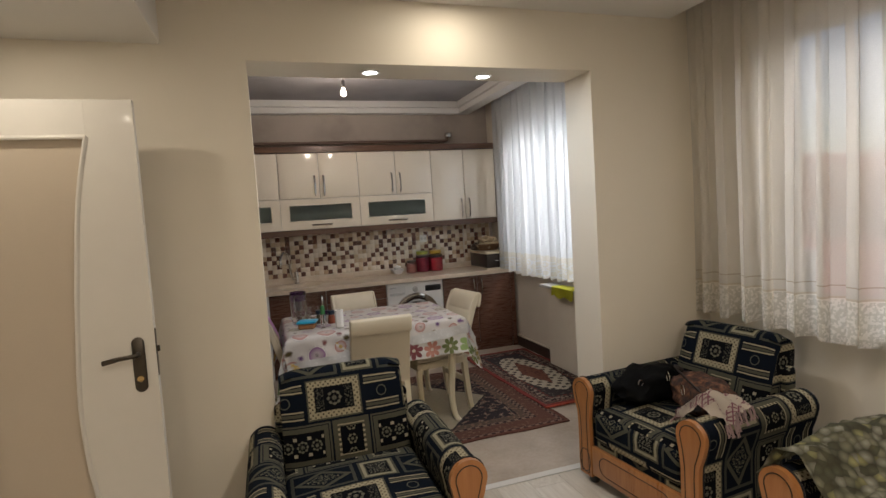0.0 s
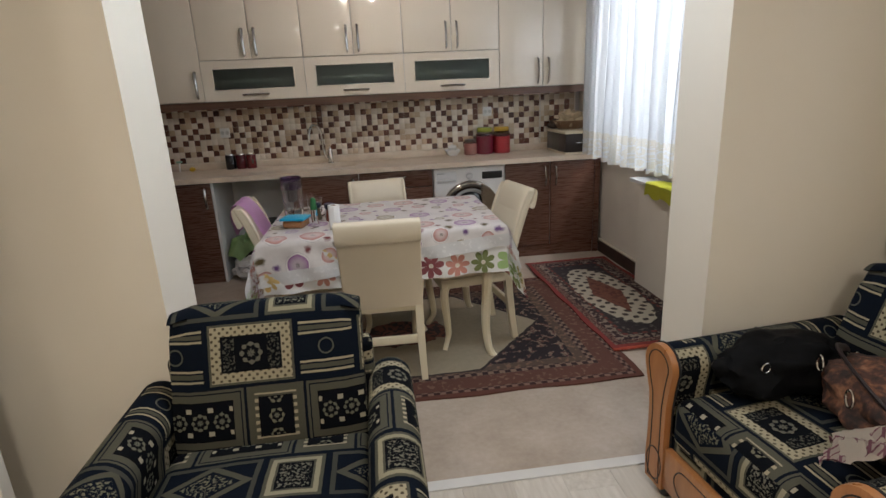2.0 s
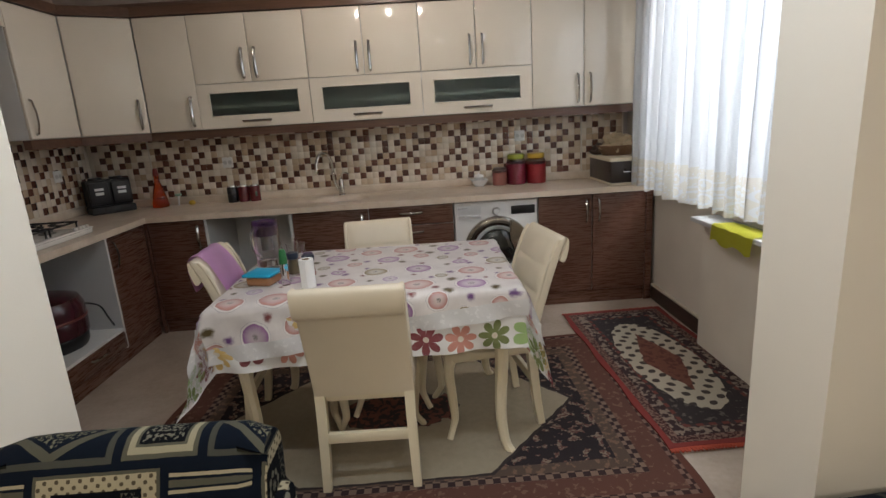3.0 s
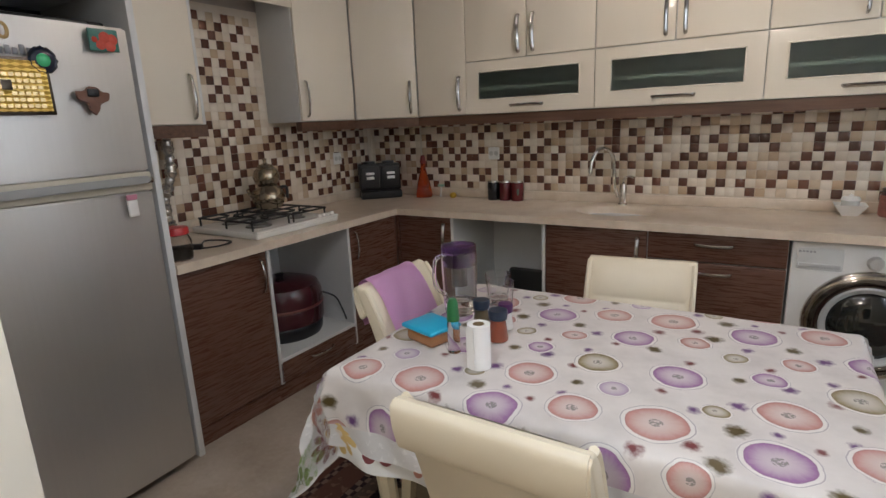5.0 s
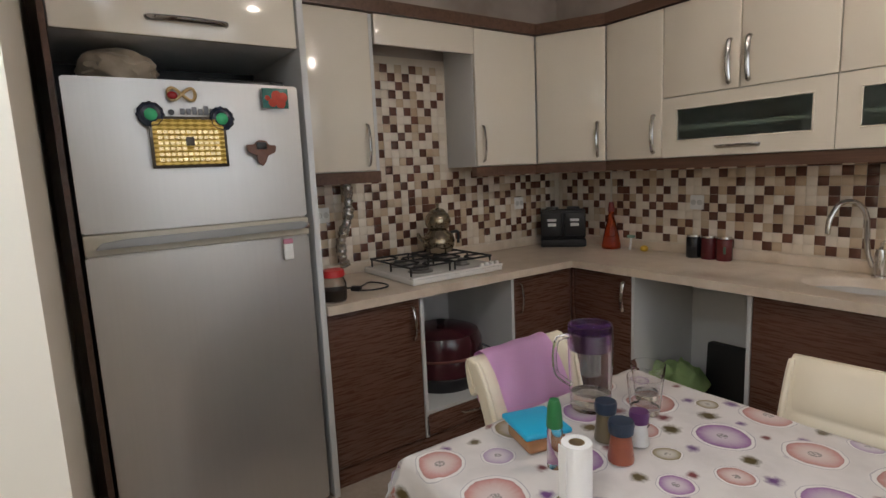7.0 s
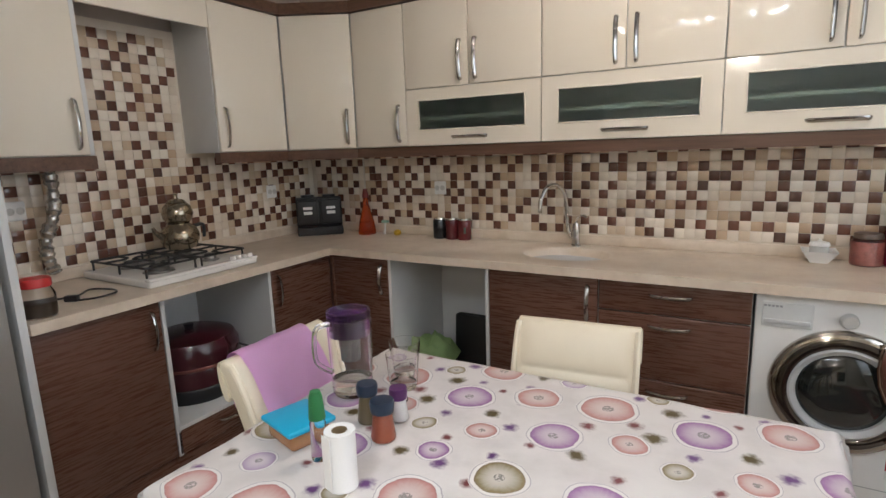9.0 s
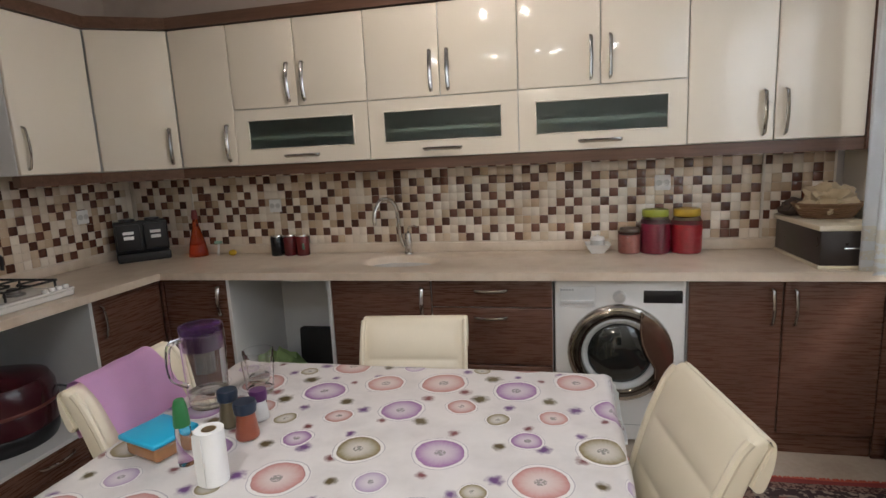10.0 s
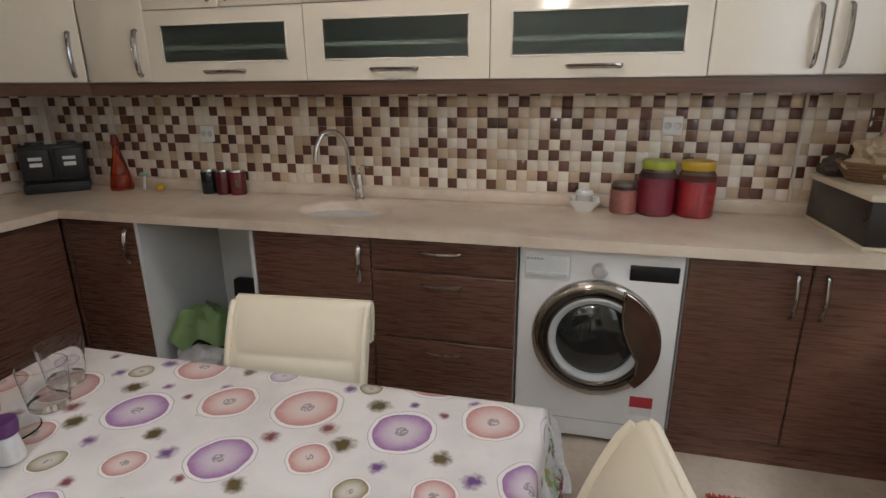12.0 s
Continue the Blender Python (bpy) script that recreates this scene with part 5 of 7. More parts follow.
for y0, y1 in ((0.03, 0.275), (0.30, 0.545)):
    bm = bmesh.new()
    z, cy = 0.078, (y0 + y1) / 2
    tube([(0.03, y0, z), (0.46, y0, z), (0.46, y1, z), (0.03, y1, z), (0.03, y0, z)], 0.0055, 6, bm)
    for bx in (0.14, 0.36):
        tube([(bx - 0.10, cy, z), (bx - 0.02, cy, z)], 0.005, 6, bm)
        tube([(bx + 0.02, cy, z), (bx + 0.10, cy, z)], 0.005, 6, bm)
        tube([(bx, y0, z), (bx, cy - 0.02, z)], 0.005, 6, bm)
        tube([(bx, cy + 0.02, z), (bx, y1, z)], 0.005, 6, bm)
    tube([(0.25, y0, z), (0.25, y1, z)], 0.005, 6, bm)
    for x in (0.035, 0.25, 0.455):
        for y in (y0 + 0.004, y1 - 0.004):
            tube([(x, y, 0.034), (x, y, z)], 0.005, 6, bm)
    part("grate", bm, MATT_BLACK, hob, "black iron grate")
for i in range(4):
    part("control_knob", lathe([(0.0, 0.042), (0.014, 0.042), (0.012, 0.058), (0.0, 0.060)], 14, HX - 0.016, 0.44 + i * 0.034), white_enamel, hob)

STEEL = plain("dull_steel", (0.42, 0.36, 0.27), 0.16, 1.0, 0.25)
tp = thing("double_teapot", "dull steel stacked double teapot on the hob", "teapot", -1.025, 5.055, WZ1 + 0.084)
tp.scale = (1.12, 1.12, 1.2)
part("kettle", lathe([(0.0, 0.0), (0.062, 0.0), (0.082, 0.03), (0.086, 0.055), (0.074, 0.085), (0.052, 0.100), (0.050, 0.106), (0.0, 0.106)], 28), STEEL, tp)
part("upper_pot", lathe([(0.045, 0.107), (0.062, 0.125), (0.068, 0.150), (0.058, 0.180), (0.040, 0.195), (0.0, 0.198)], 28), STEEL, tp)
part("lid", lathe([(0.041, 0.195), (0.034, 0.206), (0.010, 0.212), (0.008, 0.222), (0.012, 0.232), (0.0, 0.238)], 20), STEEL, tp)
part("spout", tube(smooth_line([(0.0, -0.07, 0.05), (0.0, -0.11, 0.075), (0.0, -0.125, 0.10)], 5), [0.014, 0.013, 0.012, 0.012, 0.011, 0.010, 0.010, 0.009, 0.009, 0.008, 0.008], 10), STEEL, tp)
part("handle", tube(smooth_line([(0.0, 0.075, 0.085), (0.0, 0.125, 0.085), (0.0, 0.125, 0.03)], 5), 0.008, 8), BLACK, tp, "black handle")

jar = thing("food_jar", "clear jar of dark grains with a red screw lid", "jar", -0.645, 4.232, WZ1)
part("glass_body", lathe([(0.0, 0.0), (0.052, 0.002), (0.056, 0.02), (0.056, 0.085), (0.046, 0.105), (0.044, 0.115)], 24), GLASS, jar)
part("contents", lathe([(0.0, 0.006), (0.050, 0.008), (0.050, 0.055), (0.0, 0.060)], 20), plain("dark_grain", (0.05, 0.035, 0.025), 0.9, bump=0.5, scale=60), jar)
part("lid", lathe([(0.048, 0.112), (0.050, 0.114), (0.050, 0.138), (0.046, 0.143), (0.0, 0.143)], 28), plain("red_plastic", (0.48, 0.025, 0.025), 0.35), jar, "red lid")
cb = thing("power_cable", "black power cable with its plug lying on the worktop", "cable", 0, 0, WZ1)
pts = [(-1.0, 4.40, 0.006), (-0.93, 4.33, 0.008), (-0.85, 4.36, 0.006), (-0.82, 4.44, 0.006), (-0.88, 4.52, 0.006), (-0.80, 4.56, 0.006), (-0.70, 4.53, 0.012), (-0.68, 4.45, 0.012), (-0.74, 4.40, 0.006)]
part("flex", tube(smooth_line(pts, 8), 0.0042, 7), BLACK, cb)
pl = part("plug", rbox(-0.025, 0.025, -0.014, 0.014, 0.0, 0.026, 0.006), BLACK, cb)
pl.matrix_local = pose(-0.76, 4.392, 0.001, 0, 0, 35)
bm = bmesh.new()
hose = smooth_line([(-1.16, 4.52, 0.92), (-1.15, 4.50, 1.05), (-1.13, 4.545, 1.20), (-1.15, 4.56, 1.37), (-1.15, 4.56, 1.43)], 14)
tube(hose, [0.026 + 0.004 * math.sin(i * 2.1) + 0.004 * math.sin(i * 0.7) for i in range(len(hose))], 14, bm)
solid("foil_hose", bm, plain("crumpled_foil", (0.62, 0.60, 0.57), 0.25, 0.9, 0.3, bump=0.6, fine=70), "crumpled silver foil hose under the wall cabinet", "hose")

rk = thing("spice_caddy", "black plastic caddy with two white-labelled drawers on the worktop corner", "caddy", -1.005, 6.075, WZ1, 45)
part("case", rbox(-0.15, 0.15, -0.075, 0.075, 0.0005, 0.055, 0.010), MATT_BLACK, rk)
part("upper_case", rbox(-0.15, 0.15, -0.03, 0.075, 0.0555, 0.25, 0.012), MATT_BLACK, rk)
for x in (-0.075, 0.075):
    dr = part("drawer", rbox(x - 0.066, x + 0.066, -0.060, -0.031, 0.075, 0.235, 0.010), MATT_BLACK, rk)
    part("label", rbox(x - 0.030, x + 0.030, -0.063, -0.0595, 0.175, 0.193, 0.002), WHITE_PL, dr, "white label")
    part("label", rbox(x - 0.028, x + 0.028, -0.063, -0.0595, 0.142, 0.163, 0.002), WHITE_PL, dr, "white label")
part("jar_lid", lathe([(0.0, 0.2505), (0.045, 0.2505), (0.043, 0.266), (0.0, 0.268)], 20, -0.07, 0.025), BLACK, rk)
part("jar_lid", lathe([(0.0, 0.2505), (0.045, 0.2505), (0.043, 0.266), (0.0, 0.268)], 20, 0.07, 0.025), BLACK, rk)

bo = thing("glass_bottle", "tapered orange-red glass bottle on the worktop", "bottle", -0.690, 6.185, WZ1)
orange = glass("orange_red_glass", (0.95, 0.16, 0.03), 0.12)
part("body", lathe([(0.0, 0.0005), (0.058, 0.001), (0.060, 0.02), (0.048, 0.09), (0.030, 0.165), (0.019, 0.205), (0.017, 0.24)], 24), orange, bo)
part("neck", lathe([(0.0175, 0.24), (0.022, 0.245), (0.021, 0.262), (0.014, 0.30), (0.0, 0.302)], 18), plain("dark_red_stopper", (0.20, 0.02, 0.015), 0.4), bo)
br = thing("dish_brush", "small dish brush standing with a pale green head", "brush", -0.560, 6.20, WZ1)
part("stem", tube([(0, 0, 0.0005), (0.004, 0.01, 0.075)], 0.007, 8), WHITE_PL, br)
part("head", rbox(-0.020, 0.028, -0.005, 0.02, 0.076, 0.094, 0.006), plain("pale_green_plastic", (0.30, 0.50, 0.38), 0.4), br)
solid("lemon", blob(0.026, 0.022, 0.040, 0.05, 2.0, sub=3), plain("lemon_peel", (0.62, 0.40, 0.03), 0.45, bump=0.3), "small yellow lemon on the worktop", "lemon", m=pose(-0.455, 6.20, WZ1))
for x, col, lab in ((-0.127, (0.012, 0.012, 0.014), "black canister with a silver lid"), (-0.041, (0.10, 0.012, 0.016), "dark red canister with a silver lid"), (0.045, (0.13, 0.016, 0.018), "dark red canister with a picture and silver lid")):
    cn = thing("canister", lab, "canister", x, 6.19, WZ1, group="three canisters in a row")
    part("tin", lathe([(0.0, 0.0005), (0.038, 0.001), (0.041, 0.006), (0.041, 0.112), (0.038, 0.118)], 24), plain("canister_enamel", col, 0.22, vary=0.3), cn)
    part("lid", lathe([(0.0365, 0.1185), (0.038, 0.120), (0.037, 0.130), (0.0, 0.131)], 24), CHROME, cn)
    if x > 0:
        part("picture", rbox(0.010, 0.026, -0.0385, -0.030, 0.04, 0.08, 0.004), plain("green_print", (0.06, 0.11, 0.07), 0.4, vary=0.5, scale=80), cn)

bw = thing("bowl", "small white square-rimmed bowl", "bowl", 1.805, 6.175, WZ1, 45)
bw.scale = (1.12, 1.12, 1.0)
part("dish", lathe([(0.0, 0.0005), (0.040, 0.001), (0.080, 0.050), (0.084, 0.055), (0.076, 0.053), (0.036, 0.010), (0.0, 0.008)], 4), WHITE_PL, bw, smooth=20)
gj = thing("sugar_pot", "small clear pot with a white lid standing in the bowl", "pot", 1.805, 6.175, WZ1 + 0.012)
part("pot", lathe([(0.0, 0.0), (0.030, 0.001), (0.036, 0.03), (0.036, 0.060)], 20), plain("milky_plastic", (0.62, 0.62, 0.60), 0.2, vary=0.1), gj)
part("lid", lathe([(0.037, 0.061), (0.040, 0.064), (0.036, 0.078), (0.012, 0.082), (0.0, 0.094)], 20), WHITE_PL, gj)


def preserve(x, r, h, fill, lid, label, filled=0.8):
    j = thing("preserve_jar", label, "jar", x, 6.18, WZ1, group="pickle jars on the worktop")
    part("contents", lathe([(0.0, 0.004), (r * 0.9, 0.004), (r * 0.93, 0.012), (r * 0.93, h * filled), (0.0, h * filled)], 24), plain("pickle", fill, 0.35, vary=0.75, scale=55, coat=0.6), j)
    part("glass_body", lathe([(0.0, 0.0005), (r * 0.92, 0.001), (r, 0.010), (r, h * 0.35), (r * 0.985, h * 0.37), (r, h * 0.40), (r, h * 0.82), (r * 0.82, h * 0.95), (r * 0.8, h)], 28), GLASS, j)
    part("lid", lathe([(r * 0.86, h * 0.96), (r * 0.87, h * 0.965), (r * 0.87, h * 1.11), (r * 0.82, h * 1.14), (0.0, h * 1.145)], 28), plain("lid_plastic", lid, 0.35), j)


preserve(1.972, 0.059, 0.120, (0.66, 0.24, 0.20), (0.10, 0.07, 0.05), "jar of pale pink pickles with a dark lid", 0.86)
preserve(2.103, 0.077, 0.205, (0.38, 0.012, 0.06), (0.30, 0.34, 0.04), "tall jar of beetroot-red pickles with a yellow-green lid", 0.78)
preserve(2.260, 0.077, 0.205, (0.66, 0.028, 0.05), (0.50, 0.32, 0.03), "tall jar of bright red pickles with a yellow lid", 0.74)

bb = thing("bread_box", "dark brown bread box with cream edges and a metal handle", "bread box", 2.695, 5.725, WZ1)
espresso = plain("espresso_laminate", (0.030, 0.022, 0.020), 0.3, vary=0.25)
cream_edge = plain("cream_laminate", (0.66, 0.58, 0.44), 0.35)
part("base_board", rbox(0, 0.255, 0.0, 0.50, 0.0005, 0.016, 0.003), cream_edge, bb)
part("body", rbox(0.008, 0.250, 0.008, 0.495, 0.0165, 0.168, 0.002), espresso, bb)
part("lid", rbox(-0.004, 0.255, -0.004, 0.50, 0.1685, 0.192, 0.004), cream_edge, bb)
part("handle", tube([(0.09, 0.006, 0.095), (0.09, -0.012, 0.095), (0.24, -0.012, 0.095), (0.24, 0.006, 0.095)], 0.004, 8), CHROME, bb)
bk = thing("wicker_basket", "small woven basket on the bread box", "basket", 2.845, 6.02, WZ1 + 0.193)
bm = bmesh.new()
for k in range(6):
    r = 0.105 + 0.008 * k
    tube([(r * math.cos(math.tau * i / 24), 0.8 * r * math.sin(math.tau * i / 24), 0.007 + 0.012 * k + 0.002 * (i % 2)) for i in range(25)], 0.0065, 6, bm)
wicker = plain("wicker", (0.20, 0.11, 0.055), 0.6, vary=0.4, scale=60)
part("weave", bm, wicker, bk)
part("bottom", lathe([(0.0, 0.001), (0.105, 0.001), (0.105, 0.008), (0.0, 0.008)], 24, squash=0.8), wicker, bk)
solid("crumpled_paper", blob(0.11, 0.085, 0.15, 0.55, 6.0, sub=4), plain("tan_paper", (0.48, 0.38, 0.25), 0.8, vary=0.3), "crumpled tan paper in the basket", "paper", m=pose(2.85, 6.02, WZ1 + 0.205))
solid("garlic_braid", blob(0.07, 0.06, 0.09, 0.35, 9.0, sub=3), plain("dark_raffia", (0.075, 0.050, 0.038), 0.8, vary=0.4, bump=0.4), "dark dried bundle behind the basket", "bundle", m=pose(2.75, 6.12, WZ1 + 0.193))

pot = thing("portable_oven", "dark red round electric cooking pot in the oven housing", "cooker", -0.895, 4.955, 0.236)
pot.scale = (1.02, 1.02, 1.12)
maroon = plain("maroon_enamel", (0.055, 0.010, 0.016), 0.20, vary=0.25, coat=0.4)
part("base", lathe([(0.0, 0.0005), (0.205, 0.001), (0.215, 0.02), (0.218, 0.06), (0.214, 0.066)], 40), BLACK, pot)
part("pan", lathe([(0.214, 0.0665), (0.226, 0.075), (0.228, 0.150), (0.222, 0.158)], 40), maroon, pot)
part("dome_lid", lathe([(0.222, 0.160), (0.228, 0.166), (0.224, 0.225), (0.205, 0.262), (0.14, 0.282), (0.0, 0.290)], 40), maroon, pot, "dark red domed lid")
part("band", lathe([(0.2285, 0.153), (0.231, 0.156), (0.231, 0.164), (0.2285, 0.167)], 40), plain("copper_band", (0.20, 0.06, 0.05), 0.3, 0.5), pot)
part("knob", lathe([(0.0, 0.2905), (0.02, 0.291), (0.026, 0.312), (0.0, 0.318)], 16), BLACK, pot)
part("cord", tube(smooth_line([(0.18, 0.14, 0.20), (0.22, 0.20, 0.16), (0.23, 0.24, 0.08), (0.26, 0.235, 0.03)], 6), 0.005, 7), BLACK, pot)

# bay beside the sink: bag, box and bin
solid("black_case", rbox(-0.13, 0.13, -0.03, 0.03, 0.001, 0.44, 0.012), plain("black_board", (0.010, 0.010, 0.011), 0.5, vary=0.3), "black flat case leaning in the bay", "case", m=pose(0.17, 6.05, 0.0, -4, 0, 0))
bn = thing("waste_bin", "small dark bin lined with a bag in the open bay", "bin", -0.02, 5.87, 0)
bn.scale = (1.0, 1.0, 1.14)
part("bucket", lathe([(0.0, 0.001), (0.085, 0.002), (0.11, 0.26), (0.115, 0.262), (0.105, 0.255), (0.08, 0.01), (0.0, 0.008)], 24), plain("dark_brown_plastic", (0.035, 0.02, 0.018), 0.4), bn)
bm = bmesh.new()
grid = []
for j in range(23):
    line = []
    for i in range(23):
        u, v = 0.40 * (i / 22 - 0.5), 0.40 * (j / 22 - 0.5)
        r0, ang = math.hypot(u, v), math.atan2(v, u)
        over = max(0.0, r0 - 0.112)
        reach = min(r0, 0.112) + over * (0.34 + 0.30 * math.sin(ang * 4 + 0.6))
        line.append(bm.verts.new((reach * math.cos(ang + 0.5), reach * math.sin(ang + 0.5), 0.060 * (1 - min(r0, 0.112) / 0.112) * (0.5 + 0.5 * math.sin(u * 46 + v * 20)) + 0.012 * math.sin(ang * 7) + 0.016 - over * 0.85)))
    grid.append(line)
for a, b in zip(grid, grid[1:]):
    for i in range(22):
        bm.faces.new((a[i], a[i + 1], b[i + 1], b[i]))
bmesh.ops.solidify(bm, geom=bm.faces[:], thickness=0.003)
drape = part("green_cloth", bm, plain("light_green_cloth", (0.42, 0.60, 0.26), 0.75, vary=0.2, bump=0.3), bn, "light green cloth draped over the rim")
drape.matrix_local = pose(0, 0, 0.262)
solid("plastic_bag", blob(0.14, 0.10, 0.20, 0.4, 5.0), plain("white_plastic_bag", (0.52, 0.50, 0.49), 0.3, vary=0.3, bump=0.3, fine=50), "white plastic shopping bag on the floor in the bay", "bag", m=pose(0.02, 5.76, 0.001))

solid("gas_pipe", tube([(XK + 0.02, YK - 0.05, 2.335), (2.46, YK - 0.05, 2.335), (2.50, YK - 0.05, 2.345), (2.52, YK - 0.03, 2.39), (2.52, YK - 0.001, 2.40)], 0.019, 10), plain("brown_pipe", (0.15, 0.095, 0.07), 0.4), "brown painted pipe along the wall above the cabinets", "pipe")
solid("pipe_elbow", rbox(2.49, 2.56, YK - 0.075, YK - 0.001, 2.375, 2.43, 0.012), CHROME, "bright metal elbow of the wall pipe", "pipe fitting")
for x, y, m in ((2.645, TB - 0.002, 0), (-0.748, TB - 0.002, 0)):
    solid("tile_trim", rbox(x - 0.006, x + 0.006, y - 0.004, y + 0.001, 0.925, 1.371, 0.001), plain("white_trim", (0.66, 0.60, 0.52), 0.3), "thin pale vertical trim on the mosaic", "trim")

# ---- dining table ----
TX0, TX1, TY0, TY1, TZ = 0.535, 1.715, 3.912, 4.715, 0.766


def cabriole(px, py, sx, sy, top, w=0.030):
    """A curved tapering leg; sx, sy say which way the foot kicks."""
    line = smooth_line([(px, py, top), (px + sx * 0.014, py + sy * 0.014, top * 0.86), (px + sx * 0.004, py + sy * 0.004, top * 0.55), (px - sx * 0.006, py - sy * 0.006, top * 0.25), (px + sx * 0.006, py + sy * 0.006, 0.05), (px + sx * 0.030, py + sy * 0.030, 0.0)], 5)
    n = len(line)
    return tube(line, [w * (1.0 - 0.45 * min(1.0, i / (n - 5))) for i in range(n)], 8)


table = thing("dining_table", "cream painted dining table with curved legs", "table")
part("tabletop", rbox(TX0, TX1, TY0, TY1, TZ - 0.026, TZ, 0.006), CREAM_PAINT, table)
bm = bmesh.new()
for a, b, c, d in ((TX0 + 0.06, TX1 - 0.06, TY0 + 0.035, TY0 + 0.055), (TX0 + 0.06, TX1 - 0.06, TY1 - 0.055, TY1 - 0.035), (TX0 + 0.035, TX0 + 0.055, TY0 + 0.06, TY1 - 0.06), (TX1 - 0.055, TX1 - 0.035, TY0 + 0.06, TY1 - 0.06)):
    box(bm, a, b, c, d, TZ - 0.12, TZ - 0.027, 0.003)
part("apron", bm, CREAM_PAINT, table)
for px, sx in ((TX0 + 0.065, -1), (TX1 - 0.070, 1)):
    for py, sy in ((TY0 + 0.095, -1), (TY1 - 0.045, 1)):
        part("leg", cabriole(px, py, sx, sy, TZ - 0.027, 0.036), CREAM_PAINT, table)


def tablecloth(name, z, over, corner, material, label, out, seed, turn=0.0, tab=0.0, flare=0.08):
    """A cloth laid over the table top and turned on it; it hangs over the sides by about over, and its corners fall lower."""
    bm = bmesh.new()
    lay = bm.loops.layers.uv.verify()
    w, d = TX1 - TX0, TY1 - TY0
    hw, hd = w / 2 + over[0], d / 2 + over[1]
    step = 0.022
    nx, ny = int(2 * hw / step), int(2 * hd / step)
    r = random.Random(seed)
    ph = [r.uniform(0, 6.28) for _ in range(4)]
    ca, sa = math.cos(radians(turn)), math.sin(radians(turn))
    grid, flat, edge = [], {}, {}
    for j in range(ny + 1):
        line = []
        for i in range(nx + 1):
            p, q = -hw + 2 * hw * i / nx, -hd + 2 * hd * j / ny
            u, v = w / 2 + p * ca - q * sa, d / 2 + p * sa + q * ca
            ex, ey = max(0.0, -u, u - w), max(0.0, -v, v - d)
            sx, sy = (-1 if u < 0 else 1), (-1 if v < 0 else 1)
            cx, cy = min(max(u, 0.0), w), min(max(v, 0.0), d)
            e, both = max(ex, ey), min(ex, ey)
            fall = e + corner * both
            bend = min(1.0, e / 0.03)
            ripple = 0.011 * math.sin(u * 17 + ph[0]) * math.sin(v * 15 + ph[1]) * min(1.0, e / 0.12) + 0.007 * math.sin((u + v) * 31 + ph[2]) * min(1.0, e / 0.15)
            kick = out + flare * e + ripple
            px = TX0 + cx + (sx * (kick * bend + both * 0.36) if ex > 0 else 0.0)
            py = TY0 + cy + (sy * (kick * bend + both * 0.36) if ey > 0 else 0.0)
            pz = z - (fall * fall / 0.06 if fall < 0.03 else fall - 0.015) + 0.0012 * math.sin(u * 9 + ph[3]) * math.sin(v * 11) * (1 - bend)
            vert = bm.verts.new((px, py, pz))
            flat[vert] = (u, v + TY0 - 4.04)
            edge[vert] = max(abs(p) - hw, abs(q) - hd)
            line.append(vert)
        grid.append(line)
    t = thing(name, label, "tablecloth")
    hem = bmesh.new()
    hl = hem.loops.layers.uv.verify()
    twin = {}
    for a, b in zip(grid, grid[1:]):
        for i in range(nx):
            quad = (a[i], a[i + 1], b[i + 1], b[i])
            if tab and sum(edge[q] for q in quad) / 4 > -tab:
                for q in quad:
                    if q not in twin:
                        twin[q] = hem.verts.new(q.co)
                f = hem.faces.new([twin[q] for q in quad])
                for loop, q in zip(f.loops, quad):
                    loop[hl].uv = flat[q]
            else:
                f = bm.faces.new(quad)
                for loop in f.loops:
                    loop[lay].uv = flat[loop.vert]
    bmesh.ops.delete(bm, geom=[v for v in bm.verts if not v.link_faces], context="VERTS")
    part("cloth", bm, material, t, smooth=60)
    if tab:
        part("hem", hem, hem_material, t, "translucent grey embossed hem", smooth=60)
    else:
        hem.free()
    return t


s = Shader("embossed_grey_hem", 0.35)
uv = s.coords("UV")
spots = s.noise(uv, 45, 3)
s.colour(s.mix(spots > 0.60, (0.72, 0.715, 0.71), (0.82, 0.815, 0.81))).bump(spots, 0.4, 0.004)
s.b.inputs["Alpha"].default_value = 0.82
hem_material = s.mat
tablecloth("tablecloth", TZ + 0.0025, (0.28, 0.27), 0.48, CLOTH_UNDER, "white cotton tablecloth printed with large bright daisies", 0.008, 2, 1.0, flare=0.05)
tablecloth("table_cover", TZ + 0.0065, (0.155, 0.185), 0.30, CLOTH_TOP, "shiny white table cover printed with mauve and salmon discs", 0.018, 5, 5.5, 0.062)
TT = TZ + 0.0085


